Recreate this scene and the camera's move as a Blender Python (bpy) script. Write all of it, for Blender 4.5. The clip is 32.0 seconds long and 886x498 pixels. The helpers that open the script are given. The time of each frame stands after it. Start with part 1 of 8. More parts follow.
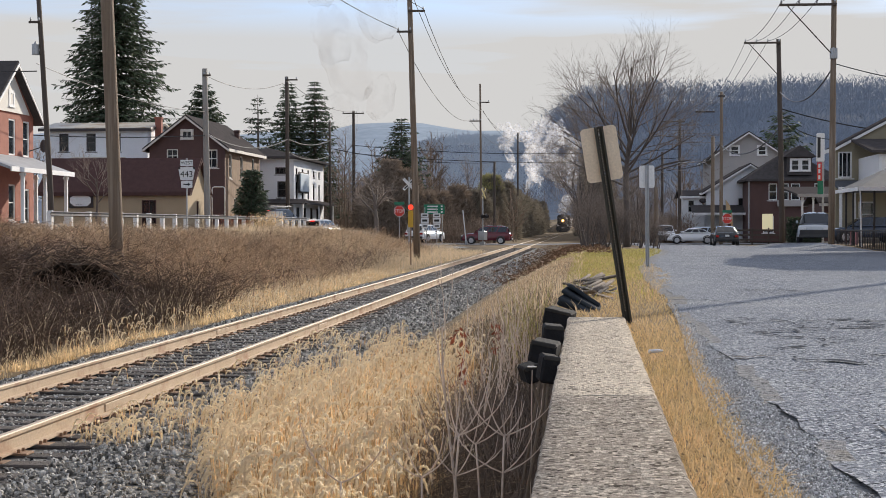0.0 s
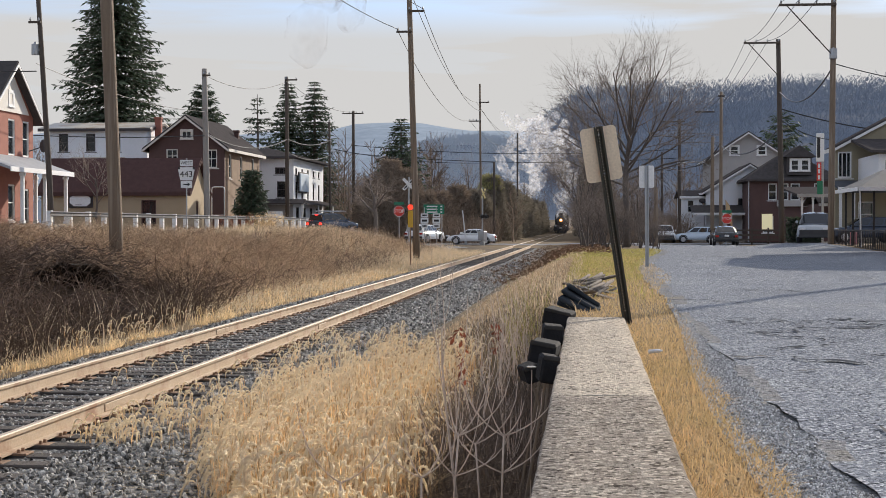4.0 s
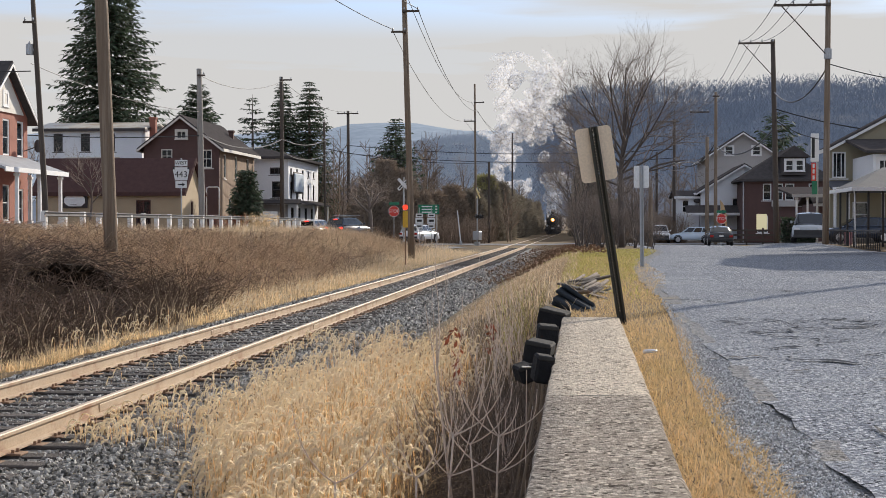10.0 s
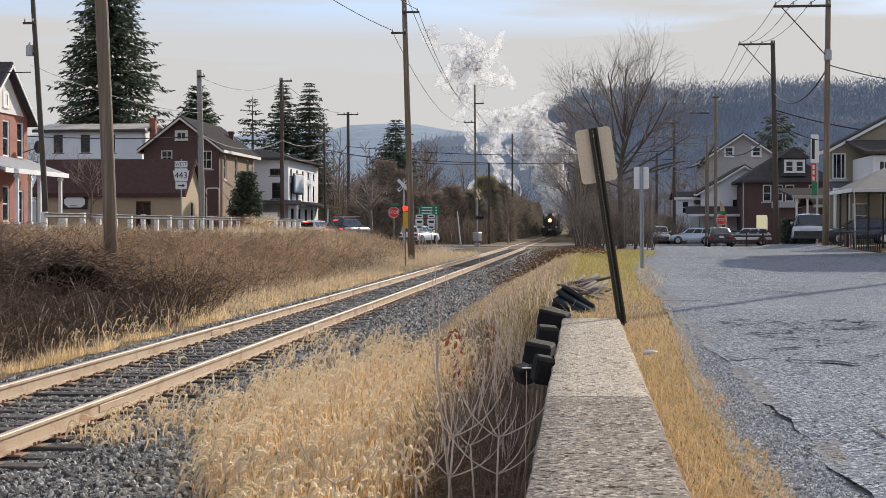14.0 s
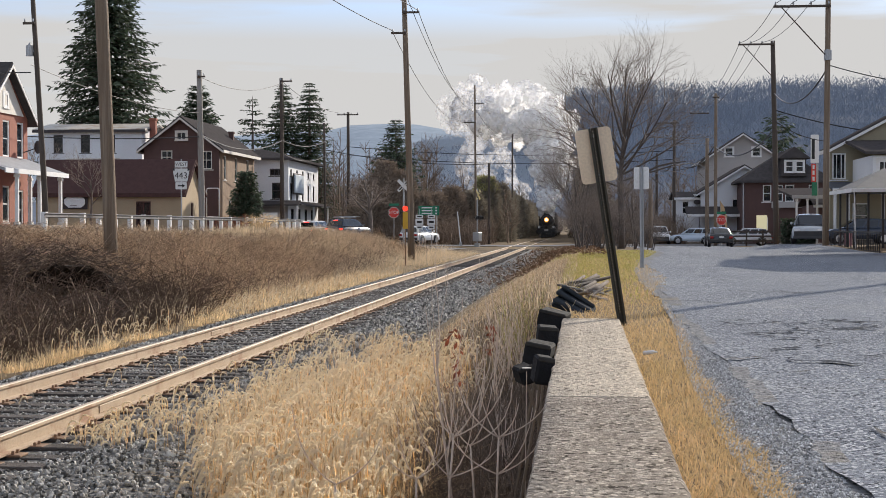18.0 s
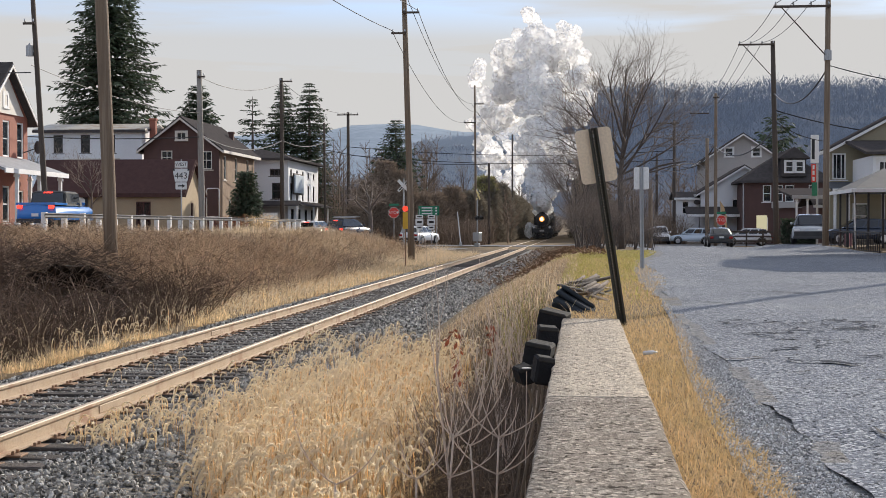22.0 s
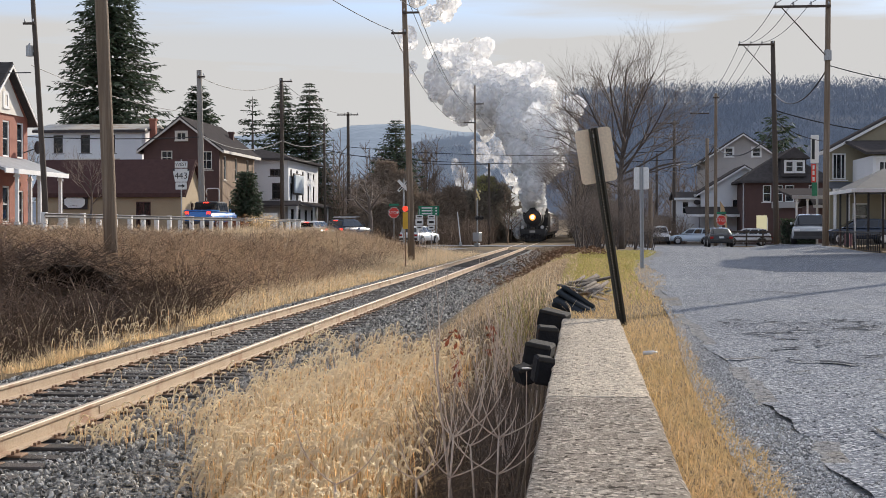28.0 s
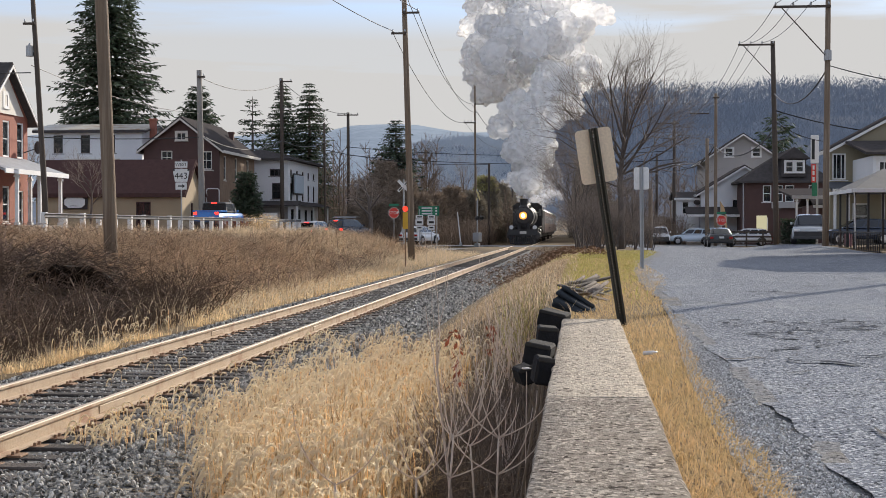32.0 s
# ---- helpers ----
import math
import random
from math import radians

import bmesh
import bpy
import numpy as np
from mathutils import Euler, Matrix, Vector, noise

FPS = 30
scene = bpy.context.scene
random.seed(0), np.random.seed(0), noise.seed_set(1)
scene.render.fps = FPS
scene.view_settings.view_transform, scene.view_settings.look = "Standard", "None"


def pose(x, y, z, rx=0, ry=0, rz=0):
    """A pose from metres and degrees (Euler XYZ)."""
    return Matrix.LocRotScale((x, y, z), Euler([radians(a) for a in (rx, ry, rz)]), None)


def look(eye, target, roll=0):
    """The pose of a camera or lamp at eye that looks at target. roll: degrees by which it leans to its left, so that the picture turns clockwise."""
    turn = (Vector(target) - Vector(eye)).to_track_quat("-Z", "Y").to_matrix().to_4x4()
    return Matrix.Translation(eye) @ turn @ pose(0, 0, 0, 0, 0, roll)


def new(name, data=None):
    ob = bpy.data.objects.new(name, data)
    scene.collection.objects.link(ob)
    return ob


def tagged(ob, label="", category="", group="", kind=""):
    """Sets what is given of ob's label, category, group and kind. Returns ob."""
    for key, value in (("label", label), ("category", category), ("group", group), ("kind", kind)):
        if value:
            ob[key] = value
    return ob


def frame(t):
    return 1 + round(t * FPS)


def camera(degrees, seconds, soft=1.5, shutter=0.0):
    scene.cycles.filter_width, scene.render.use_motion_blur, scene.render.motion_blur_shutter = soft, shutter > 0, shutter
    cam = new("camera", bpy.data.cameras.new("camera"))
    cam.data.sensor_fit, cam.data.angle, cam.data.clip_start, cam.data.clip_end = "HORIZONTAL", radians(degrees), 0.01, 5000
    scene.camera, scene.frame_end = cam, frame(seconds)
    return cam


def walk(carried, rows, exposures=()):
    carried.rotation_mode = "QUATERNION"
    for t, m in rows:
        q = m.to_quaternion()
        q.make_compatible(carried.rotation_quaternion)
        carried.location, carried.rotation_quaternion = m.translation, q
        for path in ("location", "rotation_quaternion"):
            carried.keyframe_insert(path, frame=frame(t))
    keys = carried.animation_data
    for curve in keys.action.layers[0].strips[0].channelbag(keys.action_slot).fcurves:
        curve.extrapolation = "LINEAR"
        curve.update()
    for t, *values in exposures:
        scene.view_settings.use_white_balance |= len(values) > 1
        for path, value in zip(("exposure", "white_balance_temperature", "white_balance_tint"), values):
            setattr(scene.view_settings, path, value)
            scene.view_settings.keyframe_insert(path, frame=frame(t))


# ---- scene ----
# ---- camera: stands on a low tripod beside the wall, one small pan early on ----
cam = camera(33.5, 32.0, soft=0.6)
PX = 0.022


def aim(dx, dy):
    return pose(0, 0, 0.8, 90 - 0.854 + dy * PX, 0, 5.395 + dx * PX)


walk(cam, [(t, aim(dx, dy)) for t, dx, dy in (
    (0, 9.6, -3), (3.5, 9.2, -2.7), (5.5, 8.6, -4.5), (6.5, 8.2, -4.8), (7.0, 7.8, -4.6), (7.5, 6.6, -4.5), (8.0, 1.6, -4.2),
    (8.5, 0.0, -3.6), (9.5, 0.0, -2.8), (12, 0, -2.6), (13, 0, -1.2), (14.5, 0, -0.8), (20, 0, -0.4), (25, 0, -0.3), (32, 0, 0))],
    exposures=[(0, 0.15), (32, 0.15)])

# ---- sky and sun ----
SUN_AZ, SUN_EL = 26.0, 23.0
world = bpy.data.worlds.new("sky")
scene.world = world
world.use_nodes = True
wn, wl = world.node_tree.nodes, world.node_tree.links
wn.clear()
w_out, w_bg, w_sky = wn.new("ShaderNodeOutputWorld"), wn.new("ShaderNodeBackground"), wn.new("ShaderNodeTexSky")
w_sky.sky_type, w_sky.sun_disc = "NISHITA", False
w_sky.sun_elevation, w_sky.sun_rotation = radians(SUN_EL), radians(SUN_AZ)
w_sky.air_density, w_sky.dust_density, w_sky.ozone_density = 1.0, 0.3, 2.5
w_co, w_map, w_noise, w_ramp, w_mix = (wn.new("ShaderNode" + n) for n in ("TexCoord", "Mapping", "TexNoise", "ValToRGB", "MixRGB"))
w_sep, w_band, w_mul, w_add = (wn.new("ShaderNode" + n) for n in ("SeparateXYZ", "ValToRGB", "Math", "Math"))
w_map.inputs["Scale"].default_value = (1.4, 1.4, 16)
w_noise.inputs["Scale"].default_value, w_noise.inputs["Detail"].default_value = 2.2, 6
w_ramp.color_ramp.elements[0].position, w_ramp.color_ramp.elements[1].position = 0.42, 0.62
wl.new(w_co.outputs["Generated"], w_map.inputs["Vector"])
wl.new(w_map.outputs["Vector"], w_noise.inputs["Vector"])
wl.new(w_noise.outputs["Fac"], w_ramp.inputs["Fac"])
wl.new(w_co.outputs["Generated"], w_sep.inputs["Vector"])
# a thin veil of high cloud, thick near the horizon and breaking up above
# Cover above 0.17 is unseen, added to brighten shaded faces.
for at, cover in ((0.126, 0.96), (0.17, 0.22), (0.28, 0.42), (0.6, 0.5)):
    e = w_band.color_ramp.elements.new(at)
    e.color = (cover, cover, cover, 1)
w_band.color_ramp.elements[0].color = (0.96, 0.96, 0.96, 1)
w_band.color_ramp.elements[-1].color = (0.5, 0.5, 0.5, 1)
wl.new(w_sep.outputs["Z"], w_band.inputs["Fac"])
w_mul.operation, w_mul.inputs[1].default_value = "MULTIPLY", 0.4
wl.new(w_ramp.outputs["Color"], w_mul.inputs[0])
w_add.operation, w_add.use_clamp = "ADD", True
wl.new(w_mul.outputs[0], w_add.inputs[0])
wl.new(w_band.outputs["Color"], w_add.inputs[1])
wl.new(w_add.outputs[0], w_mix.inputs["Fac"])
w_deep = wn.new("ShaderNodeMixRGB")
w_deep.blend_type, w_deep.inputs["Fac"].default_value, w_deep.inputs["Color2"].default_value = "MULTIPLY", 1.0, (0.66, 0.78, 1.0, 1)
wl.new(w_sky.outputs["Color"], w_deep.inputs["Color1"])
wl.new(w_deep.outputs["Color"], w_mix.inputs["Color1"])
w_mix.inputs["Color2"].default_value = (3.3, 3.25, 3.2, 1)
wl.new(w_mix.outputs["Color"], w_bg.inputs["Color"])
w_bg.inputs["Strength"].default_value = 0.178
wl.new(w_bg.outputs["Background"], w_out.inputs["Surface"])

sun = new("sun", bpy.data.lights.new("sun", "SUN"))
sun.data.energy, sun.data.angle, sun.data.color = 4.6, radians(0.6), (1.0, 0.9, 0.77)
sun.matrix_world = look((0, 0, 60), (-math.sin(radians(SUN_AZ)) * 10, -math.cos(radians(SUN_AZ)) * 10, 60 - 10 * math.tan(radians(SUN_EL))))


# ---- building helpers ----
class MB:
    """Collects vertices and faces of one mesh, with a material slot per face."""

    def __init__(self):
        self.v, self.f, self.s = [], [], []

    def add(self, verts, faces, slot=0):
        n = len(self.v)
        self.v.extend(verts)
        self.f.extend([tuple(i + n for i in f) for f in faces])
        self.s.extend([slot] * len(faces))
        return self

    def quad(self, a, b, c, d, slot=0):
        return self.add([a, b, c, d], [(0, 1, 2, 3)], slot)

    def box(self, x0, x1, y0, y1, z0, z1, bevel=0.0, slot=0, m=None):
        """A box with chamfered edges."""
        if bevel <= 0:
            vs = [(x, y, z) for z in (z0, z1) for y in (y0, y1) for x in (x0, x1)]
            fs = [(0, 2, 3, 1), (4, 5, 7, 6), (0, 1, 5, 4), (2, 6, 7, 3), (0, 4, 6, 2), (1, 3, 7, 5)]
        else:
            b = min(bevel, (x1 - x0) / 2.2, (y1 - y0) / 2.2, (z1 - z0) / 2.2)
            vs, idx = [], {}
            for i, x in enumerate((x0, x1)):
                for j, y in enumerate((y0, y1)):
                    for k, z in enumerate((z0, z1)):
                        sx, sy, sz = (b if i == 0 else -b), (b if j == 0 else -b), (b if k == 0 else -b)
                        idx[i, j, k] = len(vs)
                        vs += [(x, y + sy, z + sz), (x + sx, y, z + sz), (x + sx, y + sy, z)]
            fs = []
            a = idx
            fs.append((a[0, 0, 0], a[0, 0, 1], a[0, 1, 1], a[0, 1, 0]))
            fs.append((a[1, 0, 0], a[1, 1, 0], a[1, 1, 1], a[1, 0, 1]))
            fs.append((a[0, 0, 0] + 1, a[1, 0, 0] + 1, a[1, 0, 1] + 1, a[0, 0, 1] + 1))
            fs.append((a[0, 1, 0] + 1, a[0, 1, 1] + 1, a[1, 1, 1] + 1, a[1, 1, 0] + 1))
            fs.append((a[0, 0, 0] + 2, a[0, 1, 0] + 2, a[1, 1, 0] + 2, a[1, 0, 0] + 2))
            fs.append((a[0, 0, 1] + 2, a[1, 0, 1] + 2, a[1, 1, 1] + 2, a[0, 1, 1] + 2))
            for j in (0, 1):
                for k in (0, 1):
                    fs.append((a[0, j, k] + 1, a[1, j, k] + 1, a[1, j, k] + 2, a[0, j, k] + 2))
            for i in (0, 1):
                for k in (0, 1):
                    fs.append((a[i, 0, k], a[i, 1, k], a[i, 1, k] + 2, a[i, 0, k] + 2))
                for j in (0, 1):
                    fs.append((a[i, j, 0], a[i, j, 1], a[i, j, 1] + 1, a[i, j, 0] + 1))
            for i in (0, 1):
                for j in (0, 1):
                    for k in (0, 1):
                        fs.append((a[i, j, k], a[i, j, k] + 1, a[i, j, k] + 2))
        if m is not None:
            vs = [tuple(m @ Vector(p)) for p in vs]
        return self.add(vs, fs, slot)

    def tube(self, pts, radii, sides=8, slot=0, caps=True):
        """A tube through the points; radii one number or one a point."""
        pts = [Vector(p) for p in pts]
        if isinstance(radii, (int, float)):
            radii = [radii] * len(pts)
        n0, vs, fs = None, [], []
        for i, p in enumerate(pts):
            d = (pts[min(i + 1, len(pts) - 1)] - pts[max(i - 1, 0)]).normalized()
            if n0 is None:
                n0 = d.orthogonal().normalized()
            n0 = (n0 - d * n0.dot(d)).normalized()
            b = d.cross(n0)
            for k in range(sides):
                an = 2 * math.pi * k / sides
                q = p + (n0 * math.cos(an) + b * math.sin(an)) * radii[i]
                vs.append((q.x, q.y, q.z))
        for i in range(len(pts) - 1):
            for k in range(sides):
                k2 = (k + 1) % sides
                fs.append((i * sides + k, i * sides + k2, (i + 1) * sides + k2, (i + 1) * sides + k))
        if caps:
            fs.append(tuple(range(sides - 1, -1, -1)))
            fs.append(tuple((len(pts) - 1) * sides + k for k in range(sides)))
        return self.add(vs, fs, slot)

    def prism(self, poly, axis, a0, a1, slot=0):
        """Extrudes a polygon of 2D points along the axis 'x', 'y' or 'z' from a0 to a1."""
        def at(p, a):
            return {"x": (a, p[0], p[1]), "y": (p[0], a, p[1]), "z": (p[0], p[1], a)}[axis]
        n = len(poly)
        vs = [at(p, a0) for p in poly] + [at(p, a1) for p in poly]
        fs = [tuple(range(n)), tuple(range(2 * n - 1, n - 1, -1))]
        fs += [(i, i + n, (i + 1) % n + n, (i + 1) % n) for i in range(n)]
        return self.add(vs, fs, slot)

    def ball(self, c, r, rings=6, segs=10, slot=0, scale=(1, 1, 1)):
        vs, fs = [], []
        for i in range(rings + 1):
            th = math.pi * i / rings
            for k in range(segs):
                ph = 2 * math.pi * k / segs
                vs.append((c[0] + r * scale[0] * math.sin(th) * math.cos(ph), c[1] + r * scale[1] * math.sin(th) * math.sin(ph), c[2] + r * scale[2] * math.cos(th)))
        for i in range(rings):
            for k in range(segs):
                k2 = (k + 1) % segs
                fs.append((i * segs + k, (i + 1) * segs + k, (i + 1) * segs + k2, i * segs + k2))
        return self.add(vs, fs, slot)

    def mesh(self, name, mats, smooth=False):
        me = bpy.data.meshes.new(name)
        me.from_pydata(self.v, [], self.f)
        for m in (mats if isinstance(mats, (list, tuple)) else [mats]):
            me.materials.append(m)
        if any(self.s):
            me.polygons.foreach_set("material_index", self.s)
        if smooth:
            me.polygons.foreach_set("use_smooth", [True] * len(self.f))
        me.update()
        return me


def part(name, mb, mats, parent=None, label="", smooth=False, m=None):
    """Links one mesh object, under its thing or part where one is given."""
    ob = new(name, mb if isinstance(mb, bpy.types.Mesh) else mb.mesh(name, mats, smooth))
    if parent is not None:
        ob.parent = parent
    if m is not None:
        ob.matrix_basis = m
    if label:
        tagged(ob, label)
    return ob


def thing(name, label, category, m=None, group="", kind=""):
    """An Empty at the base of a thing; its parts hang under it."""
    ob = new(name)
    ob.empty_display_size = 0.3
    if m is not None:
        ob.matrix_basis = m
    return tagged(ob, label, category, group, kind)


# ---- materials ----
def surf(name, c1, c2=None, scale=3.0, rough=0.7, bump=0.0, fine=40.0, metal=0.0, spread=0.0, stretch=(1, 1, 1), stain=None, stain_scale=0.7, spec=0.5,
         translucent=0.0, world=False, island=False, speck=None):
    """A surface: two colours mixed by noise, a finer grain, an optional third stain colour, and relief."""
    m = bpy.data.materials.new(name)
    m.use_nodes = True
    n, l = m.node_tree.nodes, m.node_tree.links
    b = n["Principled BSDF"]
    b.inputs["Roughness"].default_value, b.inputs["Metallic"].default_value = rough, metal
    b.inputs["Specular IOR Level"].default_value = spec
    c2 = c2 or tuple(v * 0.75 for v in c1)
    if world:
        vec = n.new("ShaderNodeNewGeometry").outputs["Position"]
    else:
        vec = n.new("ShaderNodeTexCoord").outputs["Object"]
    mp = n.new("ShaderNodeMapping")
    mp.inputs["Scale"].default_value = stretch
    l.new(vec, mp.inputs["Vector"])

    def tex(sc, detail=4):
        t = n.new("ShaderNodeTexNoise")
        t.inputs["Scale"].default_value, t.inputs["Detail"].default_value, t.inputs["Roughness"].default_value = sc, detail, 0.6
        l.new(mp.outputs["Vector"], t.inputs["Vector"])
        return t.outputs["Fac"]

    def mix(fac, a, bb, kind="MIX"):
        x = n.new("ShaderNodeMixRGB")
        x.blend_type = kind
        for s, v in (("Fac", fac), ("Color1", a), ("Color2", bb)):
            if isinstance(v, tuple):
                x.inputs[s].default_value = (*v, 1)
            elif isinstance(v, float):
                x.inputs[s].default_value = v
            else:
                l.new(v, x.inputs[s])
        return x.outputs["Color"]

    def ramp(v, lo, hi):
        r = n.new("ShaderNodeMapRange")
        r.inputs["From Min"].default_value, r.inputs["From Max"].default_value = lo, hi
        l.new(v, r.inputs["Value"])
        return r.outputs["Result"]
    grain = tex(fine, 3)
    col = mix(ramp(tex(scale), 0.35, 0.65), c1, c2)
    col = mix(0.35, col, mix(ramp(grain, 0.3, 0.7), tuple(v * 0.62 for v in c1), tuple(min(1, v * 1.25) for v in c1)))
    if stain:
        col = mix(ramp(tex(stain_scale, 6), 0.52, 0.66), col, stain)
    if speck:
        vo = n.new("ShaderNodeTexVoronoi")
        vo.inputs["Scale"].default_value = speck[0]
        l.new(mp.outputs["Vector"], vo.inputs["Vector"])
        sp = n.new("ShaderNodeSeparateColor")
        l.new(vo.outputs["Color"], sp.inputs["Color"])
        col = mix(ramp(sp.outputs["Red"], 0.55, 0.95), col, speck[1])
        col = mix(ramp(sp.outputs["Green"], 0.7, 1.0), col, speck[2])
    if spread:
        if island:
            rnd = n.new("ShaderNodeNewGeometry").outputs["Random Per Island"]
        else:
            rnd = n.new("ShaderNodeObjectInfo").outputs["Random"]
        hsv = n.new("ShaderNodeHueSaturation")
        l.new(col, hsv.inputs["Color"])
        r = n.new("ShaderNodeMapRange")
        r.inputs["To Min"].default_value, r.inputs["To Max"].default_value = 1 - spread, 1 + spread
        l.new(rnd, r.inputs["Value"])
        l.new(r.outputs["Result"], hsv.inputs["Value"])
        col = hsv.outputs["Color"]
    l.new(col, b.inputs["Base Color"])
    if bump:
        bp = n.new("ShaderNodeBump")
        bp.inputs["Strength"].default_value, bp.inputs["Distance"].default_value = min(1, bump), 0.02
        l.new(grain, bp.inputs["Height"])
        l.new(bp.outputs["Normal"], b.inputs["Normal"])
    out = n["Material Output"]
    if translucent:
        tr, mx = n.new("ShaderNodeBsdfTranslucent"), n.new("ShaderNodeMixShader")
        l.new(col, tr.inputs["Color"])
        mx.inputs["Fac"].default_value = translucent
        l.new(b.outputs["BSDF"], mx.inputs[1])
        l.new(tr.outputs["BSDF"], mx.inputs[2])
        l.new(mx.outputs["Shader"], out.inputs["Surface"])
    return m


def glow(name, color, strength):
    m = bpy.data.materials.new(name)
    m.use_nodes = True
    b = m.node_tree.nodes["Principled BSDF"]
    b.inputs["Base Color"].default_value = (*color, 1)
    b.inputs["Emission Color"].default_value = (*color, 1)
    b.inputs["Emission Strength"].default_value = strength
    return m


def glass(name, tint, see=0.5):
    m = bpy.data.materials.new(name)
    m.use_nodes = True
    n, l = m.node_tree.nodes, m.node_tree.links
    b = n["Principled BSDF"]
    b.inputs["Base Color"].default_value = (*tint, 1)
    b.inputs["Roughness"].default_value = 0.04
    tr, mx = n.new("ShaderNodeBsdfTransparent"), n.new("ShaderNodeMixShader")
    tr.inputs["Color"].default_value = (0.75, 0.8, 0.8, 1)
    mx.inputs["Fac"].default_value = see
    l.new(b.outputs["BSDF"], mx.inputs[1])
    l.new(tr.outputs["BSDF"], mx.inputs[2])
    l.new(mx.outputs["Shader"], n["Material Output"].inputs["Surface"])
    return m


M_SOIL = surf("soil", (0.14, 0.105, 0.068), (0.25, 0.18, 0.1), 0.35, 0.95, 0.6, 9, spec=0.1, stain=(0.1, 0.08, 0.06), stain_scale=0.15, world=True)
M_ASPHALT = surf("asphalt", (0.265, 0.286, 0.325), (0.185, 0.2, 0.232), 0.45, 0.95, 1.0, 60, stain=(0.3, 0.315, 0.34), stain_scale=0.35, spec=0.0, world=True, speck=(75, (0.62, 0.64, 0.67), (0.035, 0.038, 0.042)))
M_ROAD2 = surf("worn asphalt", (0.3, 0.3, 0.305), (0.24, 0.24, 0.245), 0.5, 0.95, 0.3, 30, spec=0.0, world=True)
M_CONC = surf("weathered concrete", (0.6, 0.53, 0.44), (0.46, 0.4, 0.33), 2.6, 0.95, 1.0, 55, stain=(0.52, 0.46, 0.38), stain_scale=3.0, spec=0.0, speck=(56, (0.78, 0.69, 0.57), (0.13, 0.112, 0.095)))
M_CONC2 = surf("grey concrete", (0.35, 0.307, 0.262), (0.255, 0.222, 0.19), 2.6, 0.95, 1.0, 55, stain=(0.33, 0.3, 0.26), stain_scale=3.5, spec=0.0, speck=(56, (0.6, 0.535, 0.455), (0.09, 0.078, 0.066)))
M_RAIL = surf("rusty rail", (0.52, 0.4, 0.28), (0.43, 0.31, 0.2), 2.5, 0.62, 0.3, 60, 0.0, stain=(0.34, 0.2, 0.12), stain_scale=2)
M_RAILTOP = surf("polished rail head", (0.56, 0.47, 0.38), (0.46, 0.37, 0.28), 3, 0.6, 0.1, 60, 0.25, spec=0.3)
M_TIE = surf("creosoted tie", (0.06, 0.052, 0.047), (0.12, 0.1, 0.088), 3, 0.85, 0.8, 40, spread=0.35, stretch=(0.3, 6, 2))
M_PLATE = surf("rusty tie plate", (0.3, 0.19, 0.12), (0.22, 0.13, 0.08), 9, 0.8, 0.5, 70, spread=0.2)
M_BALLAST = surf("ballast stone", (0.58, 0.555, 0.51), (0.18, 0.175, 0.165), 9, 0.85, 0.5, 50, spec=0.25, spread=0.75, island=True, world=True)
M_BALLASTBED = surf("ballast bed", (0.14, 0.137, 0.13), (0.06, 0.06, 0.058), 22, 0.9, 1.0, 30, world=True, speck=(22, (0.3, 0.29, 0.28), (0.05, 0.05, 0.05)))
M_POLE = surf("weathered pole wood", (0.24, 0.18, 0.125), (0.16, 0.12, 0.09), 4, 0.85, 0.5, 60, stretch=(6, 6, 0.25), stain=(0.3, 0.24, 0.18), stain_scale=1.5)
M_POLEGREY = surf("silvery weathered pole wood", (0.34, 0.32, 0.29), (0.25, 0.235, 0.215), 4, 0.85, 0.5, 60, stretch=(6, 6, 0.25))
M_POLEDARK = surf("dark pole wood", (0.075, 0.06, 0.05), (0.12, 0.095, 0.075), 4, 0.85, 0.4, 60, stretch=(6, 6, 0.25))
M_WIRE = surf("black cable", (0.02, 0.02, 0.022), None, 5, 0.5)
M_GALV = surf("galvanised steel", (0.45, 0.46, 0.47), (0.36, 0.37, 0.38), 12, 0.45, 0.05, 80, 0.7)
M_BLACK = surf("black painted metal", (0.025, 0.025, 0.027), (0.04, 0.038, 0.037), 3, 0.5, 0.1, 50)
M_RUBBER = surf("black rubber", (0.018, 0.018, 0.018), (0.03, 0.03, 0.03), 6, 0.75, 0.2, 60)
M_WHITE = surf("white paint", (0.85, 0.85, 0.84), (0.78, 0.78, 0.77), 1.2, 0.6, 0.05, 30)
M_BARK = surf("grey bark", (0.15, 0.12, 0.1), (0.22, 0.185, 0.16), 5, 0.9, 0.6, 45, stretch=(3, 3, 0.6))
M_TWIG = surf("bare twigs", (0.3, 0.24, 0.195), (0.42, 0.34, 0.28), 1.5, 0.85, spread=0.25, island=True)
M_NEEDLE = surf("conifer needles", (0.055, 0.085, 0.05), (0.1, 0.125, 0.075), 0.8, 0.75, spread=0.5, island=True, translucent=0.2)
# Both hill tints carry the air's bluish haze in their colour.
M_HILL = surf("wooded hillside tinted for haze", (0.16, 0.195, 0.255), (0.128, 0.158, 0.21), 0.05, 1.0, 0.0, 0.3, spec=0.0, world=True, stain=(0.215, 0.228, 0.255), stain_scale=0.012)
M_FARHILL = surf("far hillside tinted for haze", (0.37, 0.435, 0.51), (0.32, 0.385, 0.46), 0.004, 1.0, 0.0, 0.03, spec=0.0, world=True)


# ---- ground: one sheet from under the camera to the hills ----
def clamp01(t):
    return max(0.0, min(1.0, t))


def smooth(a, b, v):
    t = clamp01((v - a) / (b - a))
    return t * t * (3 - 2 * t)


